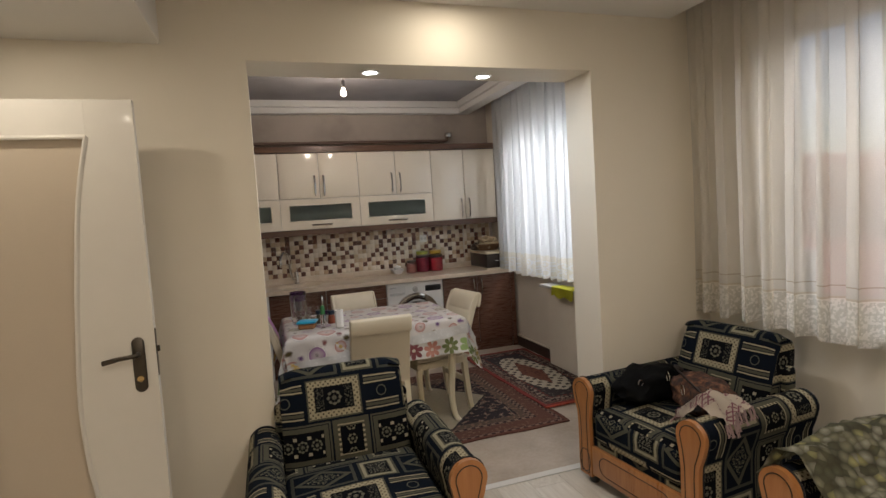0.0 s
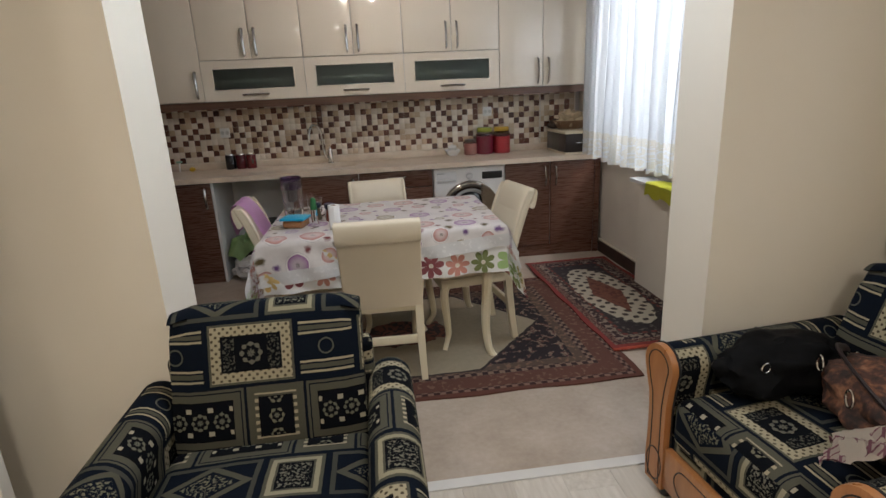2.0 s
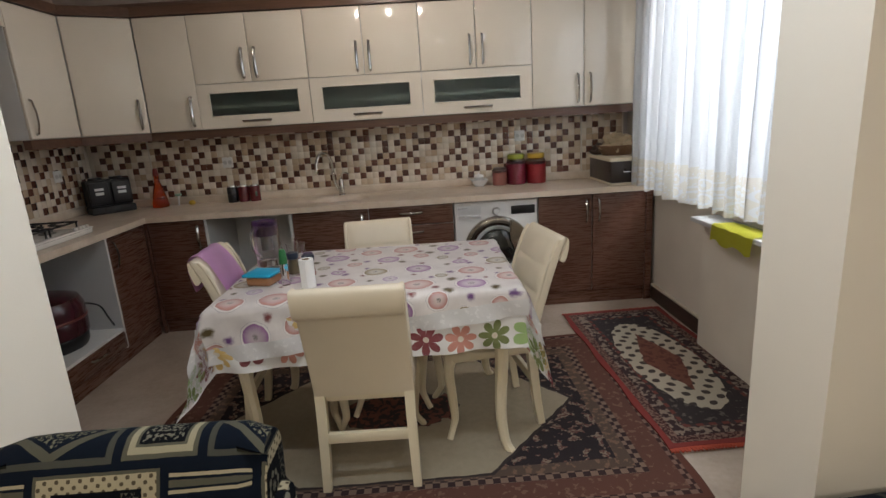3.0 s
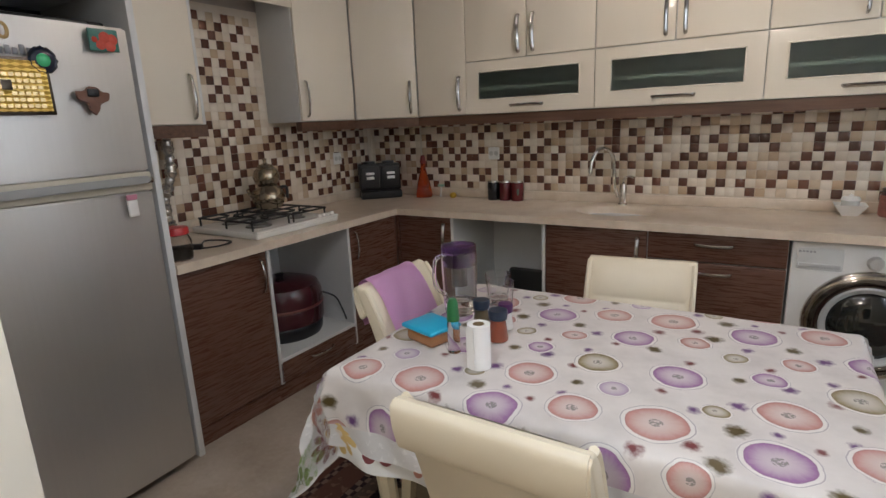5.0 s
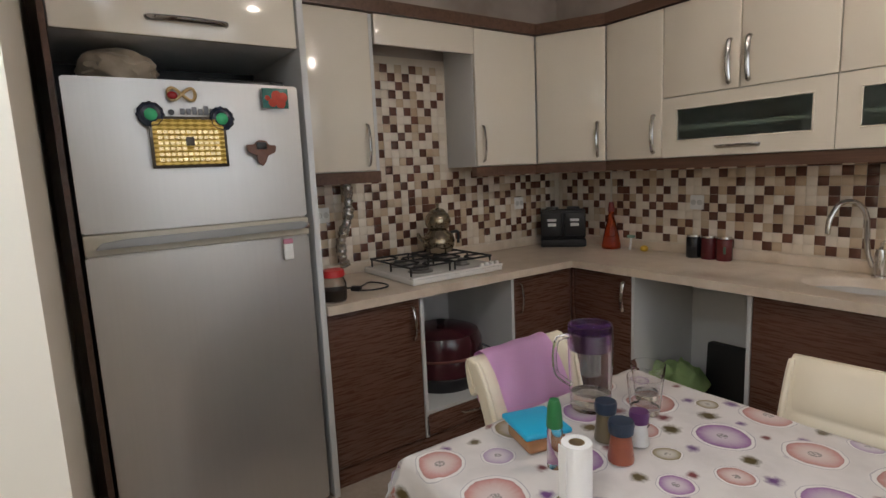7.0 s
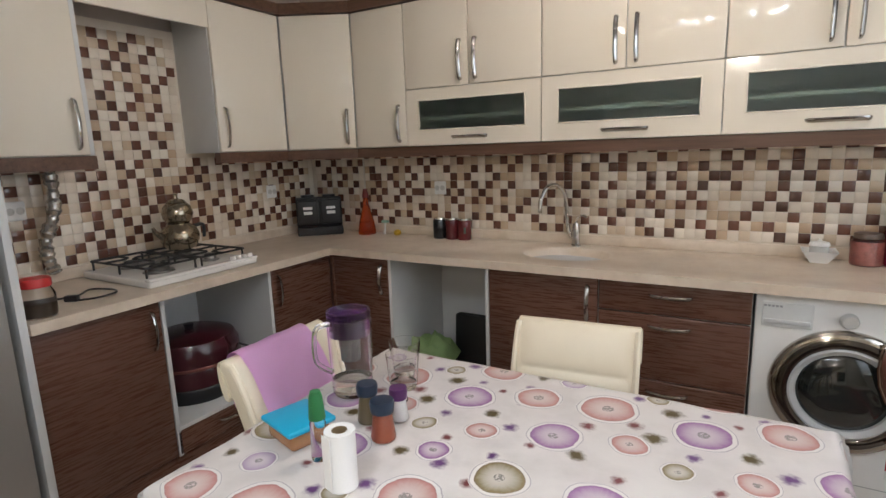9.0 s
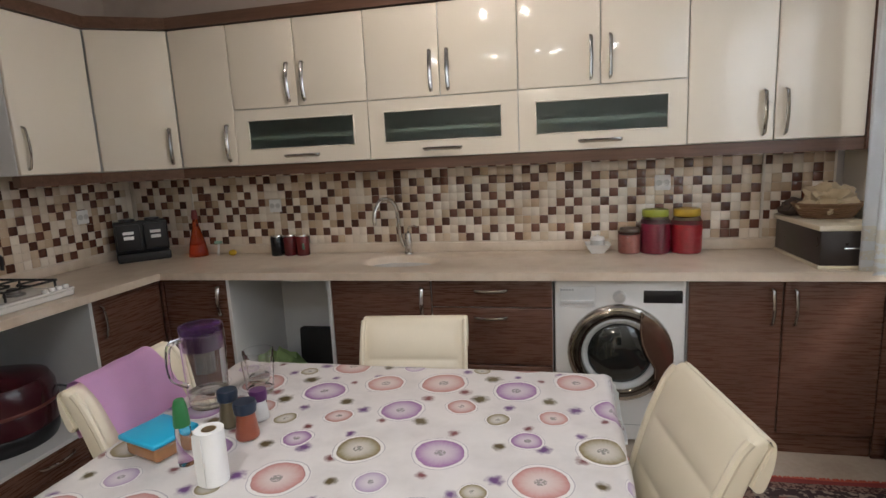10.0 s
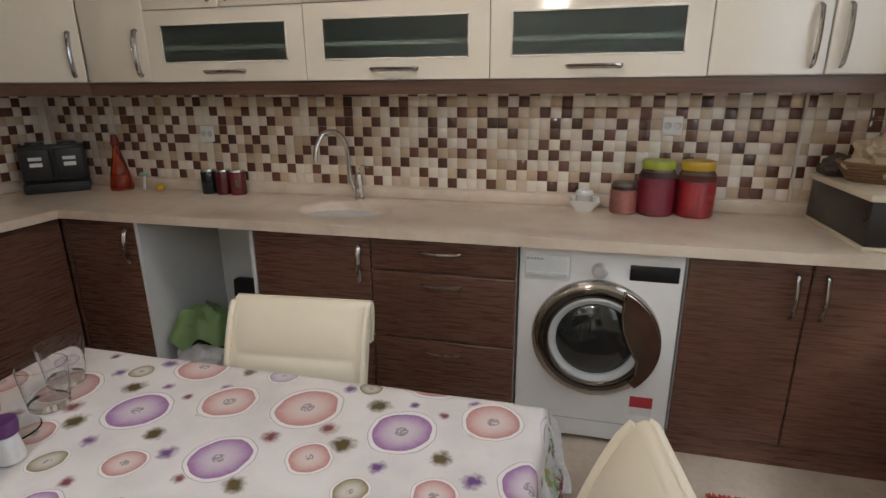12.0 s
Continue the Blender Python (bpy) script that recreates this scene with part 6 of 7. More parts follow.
# ---- dining chairs ----
def dining_chair():
    c = thing("dining_chair", "cream leatherette dining chair with a rolled-over backrest", "chair", group="chairs round the table")
    part("seat", rbox(-0.198, 0.198, 0.03, 0.43, 0.415, 0.478, 0.022, 4), LEATHER, c)
    part("seat_frame", rbox(-0.190, 0.190, 0.035, 0.425, 0.360, 0.414, 0.006), CREAM_PAINT, c)
    frontline = smooth_line([(0.045, 0.0, 0.395), (0.020, 0.0, 0.50), (-0.010, 0.0, 0.62), (-0.046, 0.0, 0.74), (-0.084, 0.0, 0.83), (-0.108, 0.0, 0.864)], 5)
    pts = [(p.x, p.z) for p in frontline] + [(-0.122, 0.872), (-0.134, 0.870), (-0.140, 0.858)]
    backline = smooth_line([(-0.112, 0.0, 0.80), (-0.076, 0.0, 0.70), (-0.044, 0.0, 0.60), (-0.014, 0.0, 0.50), (0.010, 0.0, 0.395)], 5)
    pts += [(p.x, p.z) for p in backline]
    HW = 0.193
    bm = bmesh.new()
    prism(bm, pts, -HW, HW, "yz")
    caps = [e for e in bm.edges if abs(e.verts[0].co.x - e.verts[1].co.x) < 1e-6]
    bmesh.ops.bevel(bm, geom=caps, offset=0.008, segments=3, affect="EDGES", profile=0.5)
    for f in [f for f in bm.faces if len(f.verts) > 20]:
        bmesh.ops.triangulate(bm, faces=[f])
    part("backrest", bm, LEATHER, c, smooth=50)
    roll = smooth_line([(-0.118, 0.0, 0.762), (-0.132, 0.0, 0.765), (-0.145, 0.0, 0.80), (-0.151, 0.0, 0.835), (-0.149, 0.0, 0.862), (-0.134, 0.0, 0.8735)], 4)
    bm = bmesh.new()
    prism(bm, [(p.x, p.z) for p in roll] + [(-0.130, 0.8725), (-0.138, 0.855), (-0.118, 0.808), (-0.104, 0.776)], -HW - 0.001, HW + 0.001, "yz")
    bmesh.ops.bevel(bm, geom=[e for e in bm.edges if abs(e.verts[0].co.x - e.verts[1].co.x) < 1e-6], offset=0.005, segments=2, affect="EDGES")
    part("headroll", bm, LEATHER, c)
    # padded front with stitched valleys across it
    bm = bmesh.new()
    fine = smooth_line([(p.x, 0.0, p.z) for p in frontline if p.z > 0.48], 4)
    grid = []
    for k, p in enumerate(fine):
        q = fine[min(k + 1, len(fine) - 1)] - fine[max(k - 1, 0)]
        nrm = Vector((q.z, 0.0, -q.x)).normalized()
        f = (p.z - 0.50) / 0.122
        puff = 0.010 * abs(math.sin(math.pi * f)) ** 0.45
        line = []
        for i in range(19):
            a = -1 + 2 * i / 18
            o = -0.003 + (puff + 0.002) * (1 - abs(a) ** 9)
            line.append(bm.verts.new((a * 0.176, p.x + nrm.x * o, p.z + nrm.z * o)))
        grid.append(line)
    for a, b in zip(grid, grid[1:]):
        for i in range(18):
            bm.faces.new((a[i], a[i + 1], b[i + 1], b[i]))
    part("padding", bm, LEATHER, c, smooth=80)
    for sx in (-1, 1):
        part("piping", tube([(sx * 0.186, p.x + 0.002, p.z) for p in frontline[4:]], 0.0095, 8), LEATHER, c)
        bm = bmesh.new()
        line = [(sx * 0.172, 0.030, 0.42), (sx * 0.172, 0.022, 0.30), (sx * 0.175, 0.006, 0.12), (sx * 0.178, -0.012, 0.0)]
        tube(line, [0.028, 0.027, 0.025, 0.022], 4, bm)
        part("leg", bm, CREAM_PAINT, c, smooth=30)
        part("leg", cabriole(sx * 0.165, 0.395, sx, 1, 0.37, 0.027), CREAM_PAINT, c)
    part("stretcher", rbox(-0.160, 0.160, 0.004, 0.026, 0.195, 0.238, 0.004), CREAM_PAINT, c)
    return c


ch = dining_chair()
ch.matrix_world = pose(1.095, 3.815, 0.010, 0, 0, -1)
copy_thing(ch, pose(1.112, 4.775, 0.010, 0, 0, 185) @ Matrix.Diagonal((0.95, 1, 1, 1)))
left_chair = copy_thing(ch, pose(0.485, 4.405, 0.010, 0, 0, -88))
tagged(left_chair, "cream leatherette dining chair with a mauve towel over its back")
copy_thing(ch, pose(1.804, 4.347, 0.010, 0, 0, 99))
# towel over the left chair's back
bm = bmesh.new()
line = smooth_line([(0.022, 0.0, 0.54), (-0.006, 0.0, 0.66), (-0.028, 0.0, 0.73), (-0.068, 0.0, 0.822), (-0.104, 0.0, 0.868), (-0.124, 0.0, 0.882), (-0.146, 0.0, 0.882), (-0.166, 0.0, 0.866), (-0.172, 0.0, 0.81), (-0.155, 0.0, 0.72)], 4)
rows = []
for p in line:
    rows.append([bm.verts.new((-0.115 + 0.262 * i / 16 + 0.025 * (p.z - 0.75), p.x + 0.006 + 0.003 * math.sin(i * 0.9 + p.z * 20), p.z)) for i in range(17)])
for a, b in zip(rows, rows[1:]):
    for i in range(16):
        bm.faces.new((a[i], a[i + 1], b[i + 1], b[i]))
bmesh.ops.solidify(bm, geom=bm.faces[:], thickness=-0.005)
solid("hand_towel", bm, plain("mauve_terry", (0.84, 0.52, 0.80), 0.95, vary=0.10, bump=0.5, fine=500), "mauve hand towel folded over the chair back", "towel", m=pose(0.485, 4.405, 0.010, 0, 0, -88))

# ---- on the table ----
fb = thing("food_box", "square plastic food box with a bright blue lid", "food box", 0.672, 4.165, TT, -16)
fb.scale = (0.78, 0.80, 0.95)
part("box", rbox(-0.072, 0.072, -0.062, 0.062, 0.0005, 0.042, 0.014, 3), plain("amber_plastic", (0.36, 0.17, 0.075), 0.25, vary=0.2), fb)
part("lid", rbox(-0.084, 0.084, -0.074, 0.074, 0.0425, 0.056, 0.006, 3), plain("sky_blue_plastic", (0.02, 0.36, 0.58), 0.35, vary=0.06), fb, "bright blue lid")
sh = thing("shaker_bottle", "slim clear bottle with a green pointed cap", "bottle", 0.775, 4.120, TT)
sh.scale = (0.85, 0.85, 0.97)
part("bottle", lathe([(0.0, 0.0005), (0.020, 0.001), (0.021, 0.01), (0.020, 0.085), (0.018, 0.095)], 20), GLASS, sh)
part("cap", lathe([(0.0205, 0.0955), (0.021, 0.098), (0.017, 0.145), (0.012, 0.158), (0.0, 0.160)], 20), plain("green_plastic", (0.025, 0.16, 0.05), 0.35), sh, "green cap")
rl = thing("paper_roll", "standing roll of white paper towel with a loose sheet", "paper roll", 0.880, 4.070, TT)
rl.scale = (0.82, 0.82, 0.92)
part("paper", lathe([(0.019, 0.0005), (0.036, 0.001), (0.036, 0.128), (0.019, 0.128), (0.019, 0.0005)], 32), plain("white_paper", (0.80, 0.79, 0.77), 0.9, vary=0.03, bump=0.2), rl)
part("core", lathe([(0.0185, 0.001), (0.0185, 0.1275), (0.0165, 0.1275), (0.0165, 0.001)], 24), plain("brown_card", (0.22, 0.15, 0.08), 0.8), rl, "brown card core")
bm = bmesh.new()
prism(bm, [(0.0365, 0.003), (0.0375, 0.003), (0.039, 0.10), (0.038, 0.124), (0.0365, 0.124)], -0.018, 0.014, "xz")
bmesh.ops.rotate(bm, cent=(0, 0, 0), matrix=Matrix.Rotation(radians(-105), 3, "Z"), verts=bm.verts)
part("loose_sheet", bm, plain("white_paper_sheet", (0.80, 0.79, 0.77), 0.9, vary=0.03), rl)
for x, y, r, h, body, cap, lab in ((0.847, 4.248, 0.026, 0.062, (0.27, 0.065, 0.030), (0.014, 0.026, 0.050), "spice jar of red pepper with a dark blue cap"), (0.768, 4.296, 0.024, 0.066, (0.11, 0.085, 0.045), (0.014, 0.026, 0.050), "spice jar of dried herbs with a dark blue cap"), (0.828, 4.338, 0.021, 0.050, (0.66, 0.65, 0.63), (0.085, 0.022, 0.10), "white salt jar with a purple cap")):
    sj = thing("spice_jar", lab, "spice jar", x, y, TT, group="spice jars on the table")
    part("jar", lathe([(0.0, 0.0005), (r * 1.06, 0.001), (r * 1.1, 0.008), (r * 0.98, h * 0.5), (r * 0.82, h), (0.0, h)], 24), plain("spice_fill", body, 0.3, vary=0.2, scale=50, coat=0.5), sj)
    part("cap", lathe([(r * 0.8, h + 0.0005), (r * 1.0, h + 0.003), (r * 1.08, h + 0.022), (r * 1.0, h + 0.030), (0.0, h + 0.031)], 24), plain("cap_plastic", cap, 0.35), sj)
jg = thing("water_jug", "clear plastic water jug with a purple lid", "jug", 0.632, 4.405, TT)
jg.scale = (0.92, 0.92, 1.05)
part("body", lathe([(0.0, 0.0005), (0.054, 0.001), (0.058, 0.01), (0.064, 0.18), (0.062, 0.205), (0.059, 0.205), (0.061, 0.18), (0.055, 0.012), (0.0, 0.008)], 32), GLASS, jg)
part("water", lathe([(0.0, 0.009), (0.054, 0.0125), (0.055, 0.045), (0.0, 0.045)], 32), GLASS, jg)
purple = glass("purple_clear_plastic", (0.30, 0.13, 0.46), 0.12)
part("lid", lathe([(0.0, 0.196), (0.052, 0.196), (0.0585, 0.200), (0.0615, 0.2055), (0.063, 0.208), (0.062, 0.218), (0.055, 0.217), (0.051, 0.202), (0.0, 0.201)], 32), purple, jg, "purple lid")
part("infuser", lathe([(0.0, 0.085), (0.028, 0.09), (0.030, 0.1955), (0.0, 0.1958)], 20), plain("grey_infuser", (0.20, 0.18, 0.16), 0.4), jg)
part("lid_skirt", lathe([(0.0560, 0.155), (0.0575, 0.155), (0.0588, 0.199), (0.0572, 0.199)], 32), purple, jg)
part("handle", tube(smooth_line([(-0.020, -0.060, 0.195), (-0.035, -0.100, 0.185), (-0.034, -0.105, 0.11), (-0.020, -0.060, 0.07)], 6), 0.007, 8), GLASS, jg)
for x, y in ((0.740, 4.488), (0.690, 4.572)):
    gl = thing("drinking_glass", "clear ribbed drinking glass", "glass", x, y, TT, group="drinking glasses")
    part("tumbler", lathe([(0.0, 0.0005), (0.036, 0.001), (0.038, 0.012), (0.046, 0.095), (0.0445, 0.095), (0.036, 0.016), (0.0, 0.012)], 24), GLASS, gl)
sc = thing("saucer", "small clear glass saucer by the paper roll", "saucer", 0.760, 4.39, TT)
part("dish", lathe([(0.0, 0.0005), (0.030, 0.001), (0.050, 0.010), (0.048, 0.012), (0.028, 0.004), (0.0, 0.003)], 24), GLASS, sc)

# ---- rugs ----
RX, RY = 1.18, 0.77


def rug(name, hx, hy, material, label, m, thick=0.009):
    bm = bmesh.new()
    nx, ny = int(hx * 2 / 0.06), int(hy * 2 / 0.06)
    top = []
    for j in range(ny + 1):
        top.append([bm.verts.new((-hx + 2 * hx * i / nx + 0.006 * math.sin(j * 0.8) * (i in (0, nx)), -hy + 2 * hy * j / ny + 0.006 * math.sin(i * 0.7) * (j in (0, ny)), thick + 0.0012 * math.sin(i * 0.9) * math.sin(j * 1.1))) for i in range(nx + 1)])
    for a, b in zip(top, top[1:]):
        for i in range(nx):
            bm.faces.new((a[i], a[i + 1], b[i + 1], b[i]))
    edge = [e for e in bm.edges if e.is_boundary]
    ext = bmesh.ops.extrude_edge_only(bm, edges=edge)
    for v in [g for g in ext["geom"] if isinstance(g, bmesh.types.BMVert)]:
        v.co.z = 0.001
    bmesh.ops.recalc_face_normals(bm, faces=bm.faces)
    t = thing(name, label, "rug")
    t.matrix_world = m
    part("woven_field", bm, material, t)
    return t


rug("large_rug", RX, RY, rug_material("woven_wool_rug", RX, RY, False), "worn patterned rug with a cream lozenge and brown-red borders", pose(1.18, 4.37, 0.0))
sr = rug("small_rug", 0.345, 0.79, rug_material("prayer_rug", 0.345, 0.79, True), "small dark rug with a cream oval and red edging", pose(2.645, 4.69, 0.010, 0, 0, 1.5), 0.008)
fringe_red = plain("red_fringe", (0.36, 0.06, 0.03), 0.95)
for sy in (-1, 1):
    bm = bmesh.new()
    for i in range(150):
        x = -0.34 + 0.68 * i / 149
        tube([(x, sy * 0.785, 0.004), (x + 0.006 * math.sin(i * 1.7), sy * (0.808 + 0.006 * math.sin(i * 2.3)), 0.0015)], 0.004, 4, bm)
    part("fringe", bm, fringe_red, sr, "short orange-red fringe")


# ---- armchairs and sofa ----
POST = [(0.000, 0.045), (0.002, 0.20), (0.004, 0.36), (-0.004, 0.43)] + arc(0.058, 0.500, 0.075, 200, -20, 14) + [(0.118, 0.435), (0.100, 0.385), (0.095, 0.330), (0.094, 0.22), (0.098, 0.12), (0.092, 0.045)]
# x grows outwards from the inner side of the arm


def mirrored(pts, x0, sign):
    out = [(x0 + sign * x, z) for x, z in pts]
    return out if sign > 0 else out[::-1]


def inset(pts, d):
    """The outline drawn in by d."""
    out, n = [], len(pts)
    area = sum(pts[i][0] * pts[(i + 1) % n][1] - pts[(i + 1) % n][0] * pts[i][1] for i in range(n))
    s = 1 if area > 0 else -1
    for i in range(n):
        a, b, c = Vector(pts[i - 1]), Vector(pts[i]), Vector(pts[(i + 1) % n])
        t = ((b - a).normalized() + (c - b).normalized()).normalized()
        out.append((b.x - s * t.y * d, b.y + s * t.x * d))
    return out


def ribbon(pts, y, width=0.005, depth=0.002, closed=True):
    line = [(p[0], y, p[1]) for p in pts]
    if closed:
        line.append(line[0])
    return tube(line, width / 2, 6, flat=1.0)


def fabric_prism(pts, y0, y1, du=0.0, dv=0.0):
    """An outline in x, z drawn along y, with cloth coordinates round it."""
    bm = bmesh.new()
    lay = bm.loops.layers.uv.verify()
    n, m = len(pts), 8
    lens = [0.0]
    for a, b in zip(pts, pts[1:] + pts[:1]):
        lens.append(lens[-1] + math.hypot(b[0] - a[0], b[1] - a[1]))
    rings = []
    for k in range(m + 1):
        t = k / m
        puff = 1.0 + 0.025 * math.sin(math.pi * t)
        cx = sum(p[0] for p in pts) / n
        rings.append([bm.verts.new((cx + (p[0] - cx) * puff, y0 + (y1 - y0) * t, p[1])) for p in pts])
    for k in range(m):
        for i in range(n):
            j = (i + 1) % n
            f = bm.faces.new((rings[k][i], rings[k][j], rings[k + 1][j], rings[k + 1][i]))
            for loop in f.loops:
                ring = k if loop.vert in rings[k] else k + 1
                at = lens[i] if loop.vert in (rings[k][i], rings[k + 1][i]) else lens[i + 1]
                loop[lay].uv = (at + du, (y1 - y0) * ring / m + dv)
    for ring in (rings[0], rings[-1]):
        f = bm.faces.new(ring)
        for loop in f.loops:
            loop[lay].uv = (loop.vert.co.x, loop.vert.co.z)
    bmesh.ops.recalc_face_normals(bm, faces=bm.faces)
    return bm


def cushion(x0, x1, y0, y1, z0, z1, r, du=0.0, dv=0.0, crown=0.02):
    bm = rbox(x0, x1, y0, y1, z0, z1, r, 4)
    bmesh.ops.subdivide_edges(bm, edges=[e for e in bm.edges if e.calc_length() > 0.15], cuts=5, use_grid_fill=True)
    for v in bm.verts:
        a, b = (v.co.x - x0) / (x1 - x0), (v.co.y - y0) / (y1 - y0)
        if v.co.z > (z0 + z1) / 2:
            v.co.z += crown * math.sin(math.pi * a) * math.sin(math.pi * b) + 0.004 * noise.noise(v.co * 9)
    bm.normal_update()
    uv_box(bm, du, dv)
    return bm


def upholstered(name, width, label, category, m, seats=1):
    """A low seat with rolled arms; front at y = 0 looking to -y, width along x, centred."""
    t = thing(name, label, category, group="matching upholstered seats")
    t.matrix_world = m
    h = width / 2
    D = 0.80
    inner = h - 0.128
    part("base", uv_ready(rbox(-inner - 0.02, inner + 0.02, 0.03, D - 0.04, 0.055, 0.26, 0.008)), FABRIC, t)
    for sgn in (-1, 1):
        outline = mirrored(POST, sgn * inner, sgn)
        part("arm", fabric_prism(inset(outline, 0.004), 0.026, D - 0.05, 0.13 * sgn, 0.07), FABRIC, t, smooth=50)
        bm = bmesh.new()
        prism(bm, outline, 0.0, 0.026, "xz")
        post = part("arm_front", bm, ORANGE_WOOD, t, "orange varnished wooden arm front", smooth=30)
        part("inlay_line", ribbon(inset(outline, 0.022), 0.0), INLAY, post, "dark inlaid line")
        part("oval_inlay", ribbon([(sgn * (inner + 0.048) + 0.040 * math.cos(math.tau * i / 28), 0.125 + 0.062 * math.sin(math.tau * i / 28)) for i in range(28)], 0.0), INLAY, post)
        part("edge_piping", ribbon(outline, 0.027, 0.009), plain("dark_piping", (0.012, 0.012, 0.014), 0.9), t)
    rail = part("front_rail", rbox(-inner + 0.002, inner - 0.002, 0.004, 0.030, 0.06, 0.215, 0.004), ORANGE_WOOD, t, "orange varnished front rail")
    rr = 0.05
    track = [(inner - 0.06 - rr + rr * math.cos(radians(a)), 0.137 + rr * math.sin(radians(a))) for a in range(-90, 91, 15)]
    track += [(-x, 2 * 0.137 - z) for x, z in track]
    part("rail_inlay", ribbon(track, 0.004), INLAY, rail)
    w = 2 * inner / seats
    for k in range(seats):
        x0 = -inner + k * w
        part("seat_cushion", cushion(x0 + 0.004, x0 + w - 0.004, 0.010, 0.60, 0.235, 0.418, 0.045, 0.30, 0.485), FABRIC, t)
        # back cushion: leaning slab with a rounded overhanging top
        prof = [(p.x, p.z) for p in smooth_line([(0.565, 0, 0.30), (0.575, 0, 0.44), (0.625, 0, 0.60), (0.672, 0, 0.73), (0.700, 0, 0.785), (0.735, 0, 0.812), (0.785, 0, 0.806), (0.820, 0, 0.770), (0.825, 0, 0.70), (0.800, 0, 0.55), (0.770, 0, 0.30)], 4)]
        bm = bmesh.new()
        lay = bm.loops.layers.uv.verify()
        n, mm = len(prof), 10
        arclen = [0.0]
        for a, b in zip(prof, prof[1:]):
            arclen.append(arclen[-1] + math.hypot(b[0] - a[0], b[1] - a[1]))
        pz = [0.016 * abs(2 * i / mm - 1) ** 8 for i in range(mm + 1)]
        cols = []
        for i in range(mm + 1):
            x = x0 + 0.020 + (w - 0.040) * i / mm
            cols.append([bm.verts.new((x, y + pz[i] * (1 if y < 0.7 else -1), z - pz[i] * (z > 0.74))) for y, z in prof])
        for i in range(mm):
            for j in range(n - 1):
                f = bm.faces.new((cols[i][j], cols[i + 1][j], cols[i + 1][j + 1], cols[i][j + 1]))
                for loop in f.loops:
                    ci = i if loop.vert in cols[i] else i + 1
                    jj = cols[ci].index(loop.vert)
                    loop[lay].uv = (x0 + (w - 0.024) * ci / mm + 0.322, arclen[jj] + 0.285)
        for col in (cols[0], cols[-1]):
            f = bm.faces.new(col)
            for loop in f.loops:
                loop[lay].uv = (loop.vert.co.y, loop.vert.co.z)
        bmesh.ops.recalc_face_normals(bm, faces=bm.faces)
        part("back_cushion", bm, FABRIC, t, smooth=60)
    part("back_frame", uv_ready(rbox(-inner - 0.01, inner + 0.01, 0.70, D - 0.02, 0.055, 0.66, 0.02, 3)), FABRIC, t)
    for x in (-inner - 0.03, inner + 0.03):
        for y in (0.045, D - 0.10):
            part("foot", lathe([(0.0, 0.0), (0.022, 0.0), (0.030, 0.015), (0.028, 0.040), (0.018, 0.0545), (0.0, 0.0545)], 16, x, y), BLACK, t)
    return t


def uv_ready(bm):
    bm.normal_update()
    uv_box(bm)
    return bm


upholstered("armchair", 0.87, "navy tapestry armchair with orange wooden arm fronts beside the opening", "armchair", pose(0.735, 2.235, 0.0))
upholstered("armchair", 0.85, "navy tapestry armchair with orange wooden arm fronts below the curtain", "armchair", pose(2.030, 2.510, 0.0, 0, 0, -84.5))
upholstered("sofa", 1.86, "navy tapestry sofa with orange wooden arm fronts", "sofa", pose(2.025, 0.860, 0.0, 0, 0, -90), 3)

# ---- lying on the seats ----
hb = thing("handbag", "soft black handbag lying on the armchair", "handbag", 2.36, 2.77, 0.425, 8)
s = Shader("dull_black_leather", 0.7, spec=0.08)
p = s.coords()
s.colour(s.mix(s.noise(p, 20, 3), (0.002, 0.002, 0.002), (0.006, 0.006, 0.007))).bump(s.noise(p, 80, 2), 0.2, 0.004)
part("body", blob(0.22, 0.13, 0.205, 0.22, 7.0), s.mat, hb)
part("strap", tube(smooth_line([(-0.14, 0.02, 0.135), (-0.06, -0.01, 0.158), (0.06, 0.0, 0.160), (0.15, 0.04, 0.125)], 6), 0.012, 8, flat=0.5), BLACK, hb)
part("buckle", tube([(-0.135 + 0.016 * math.cos(math.tau * i / 16), -0.075, 0.135 + 0.016 * math.sin(math.tau * i / 16)) for i in range(17)], 0.003, 6), CHROME, hb, "silver buckle")
s = Shader("leopard_cloth", 0.8)
p = s.coords()
sp, big = s.noise(p, 38, 3), s.noise(p, 14, 2)
s.colour(s.ramp(sp * 0.75 + big * 0.25, [(0.38, (0.014, 0.007, 0.006)), (0.50, (0.055, 0.020, 0.011)), (0.60, (0.15, 0.060, 0.028)), (0.70, (0.24, 0.12, 0.060))])).bump(big, 0.4, 0.02)
lb = thing("shoulder_bag", "soft brown leopard-print bag with metal rings", "bag", 2.47, 2.50, 0.43, 70)
part("body", blob(0.25, 0.13, 0.19, 0.22, 15.0), s.mat, lb)
for x, z in ((-0.08, 0.14), (0.10, 0.15)):
    part("ring", tube([(x + 0.020 * math.cos(math.tau * i / 18), 0.128 + 0.004, z + 0.024 * math.sin(math.tau * i / 18)) for i in range(19)], 0.0035, 6), CHROME, lb, "metal ring")
part("strap", tube(smooth_line([(-0.17, 0.06, 0.13), (-0.05, 0.10, 0.185), (0.10, 0.09, 0.20), (0.20, 0.02, 0.16)], 6), 0.014, 8, flat=0.4), plain("dark_strap", (0.020, 0.012, 0.012), 0.5), lb)
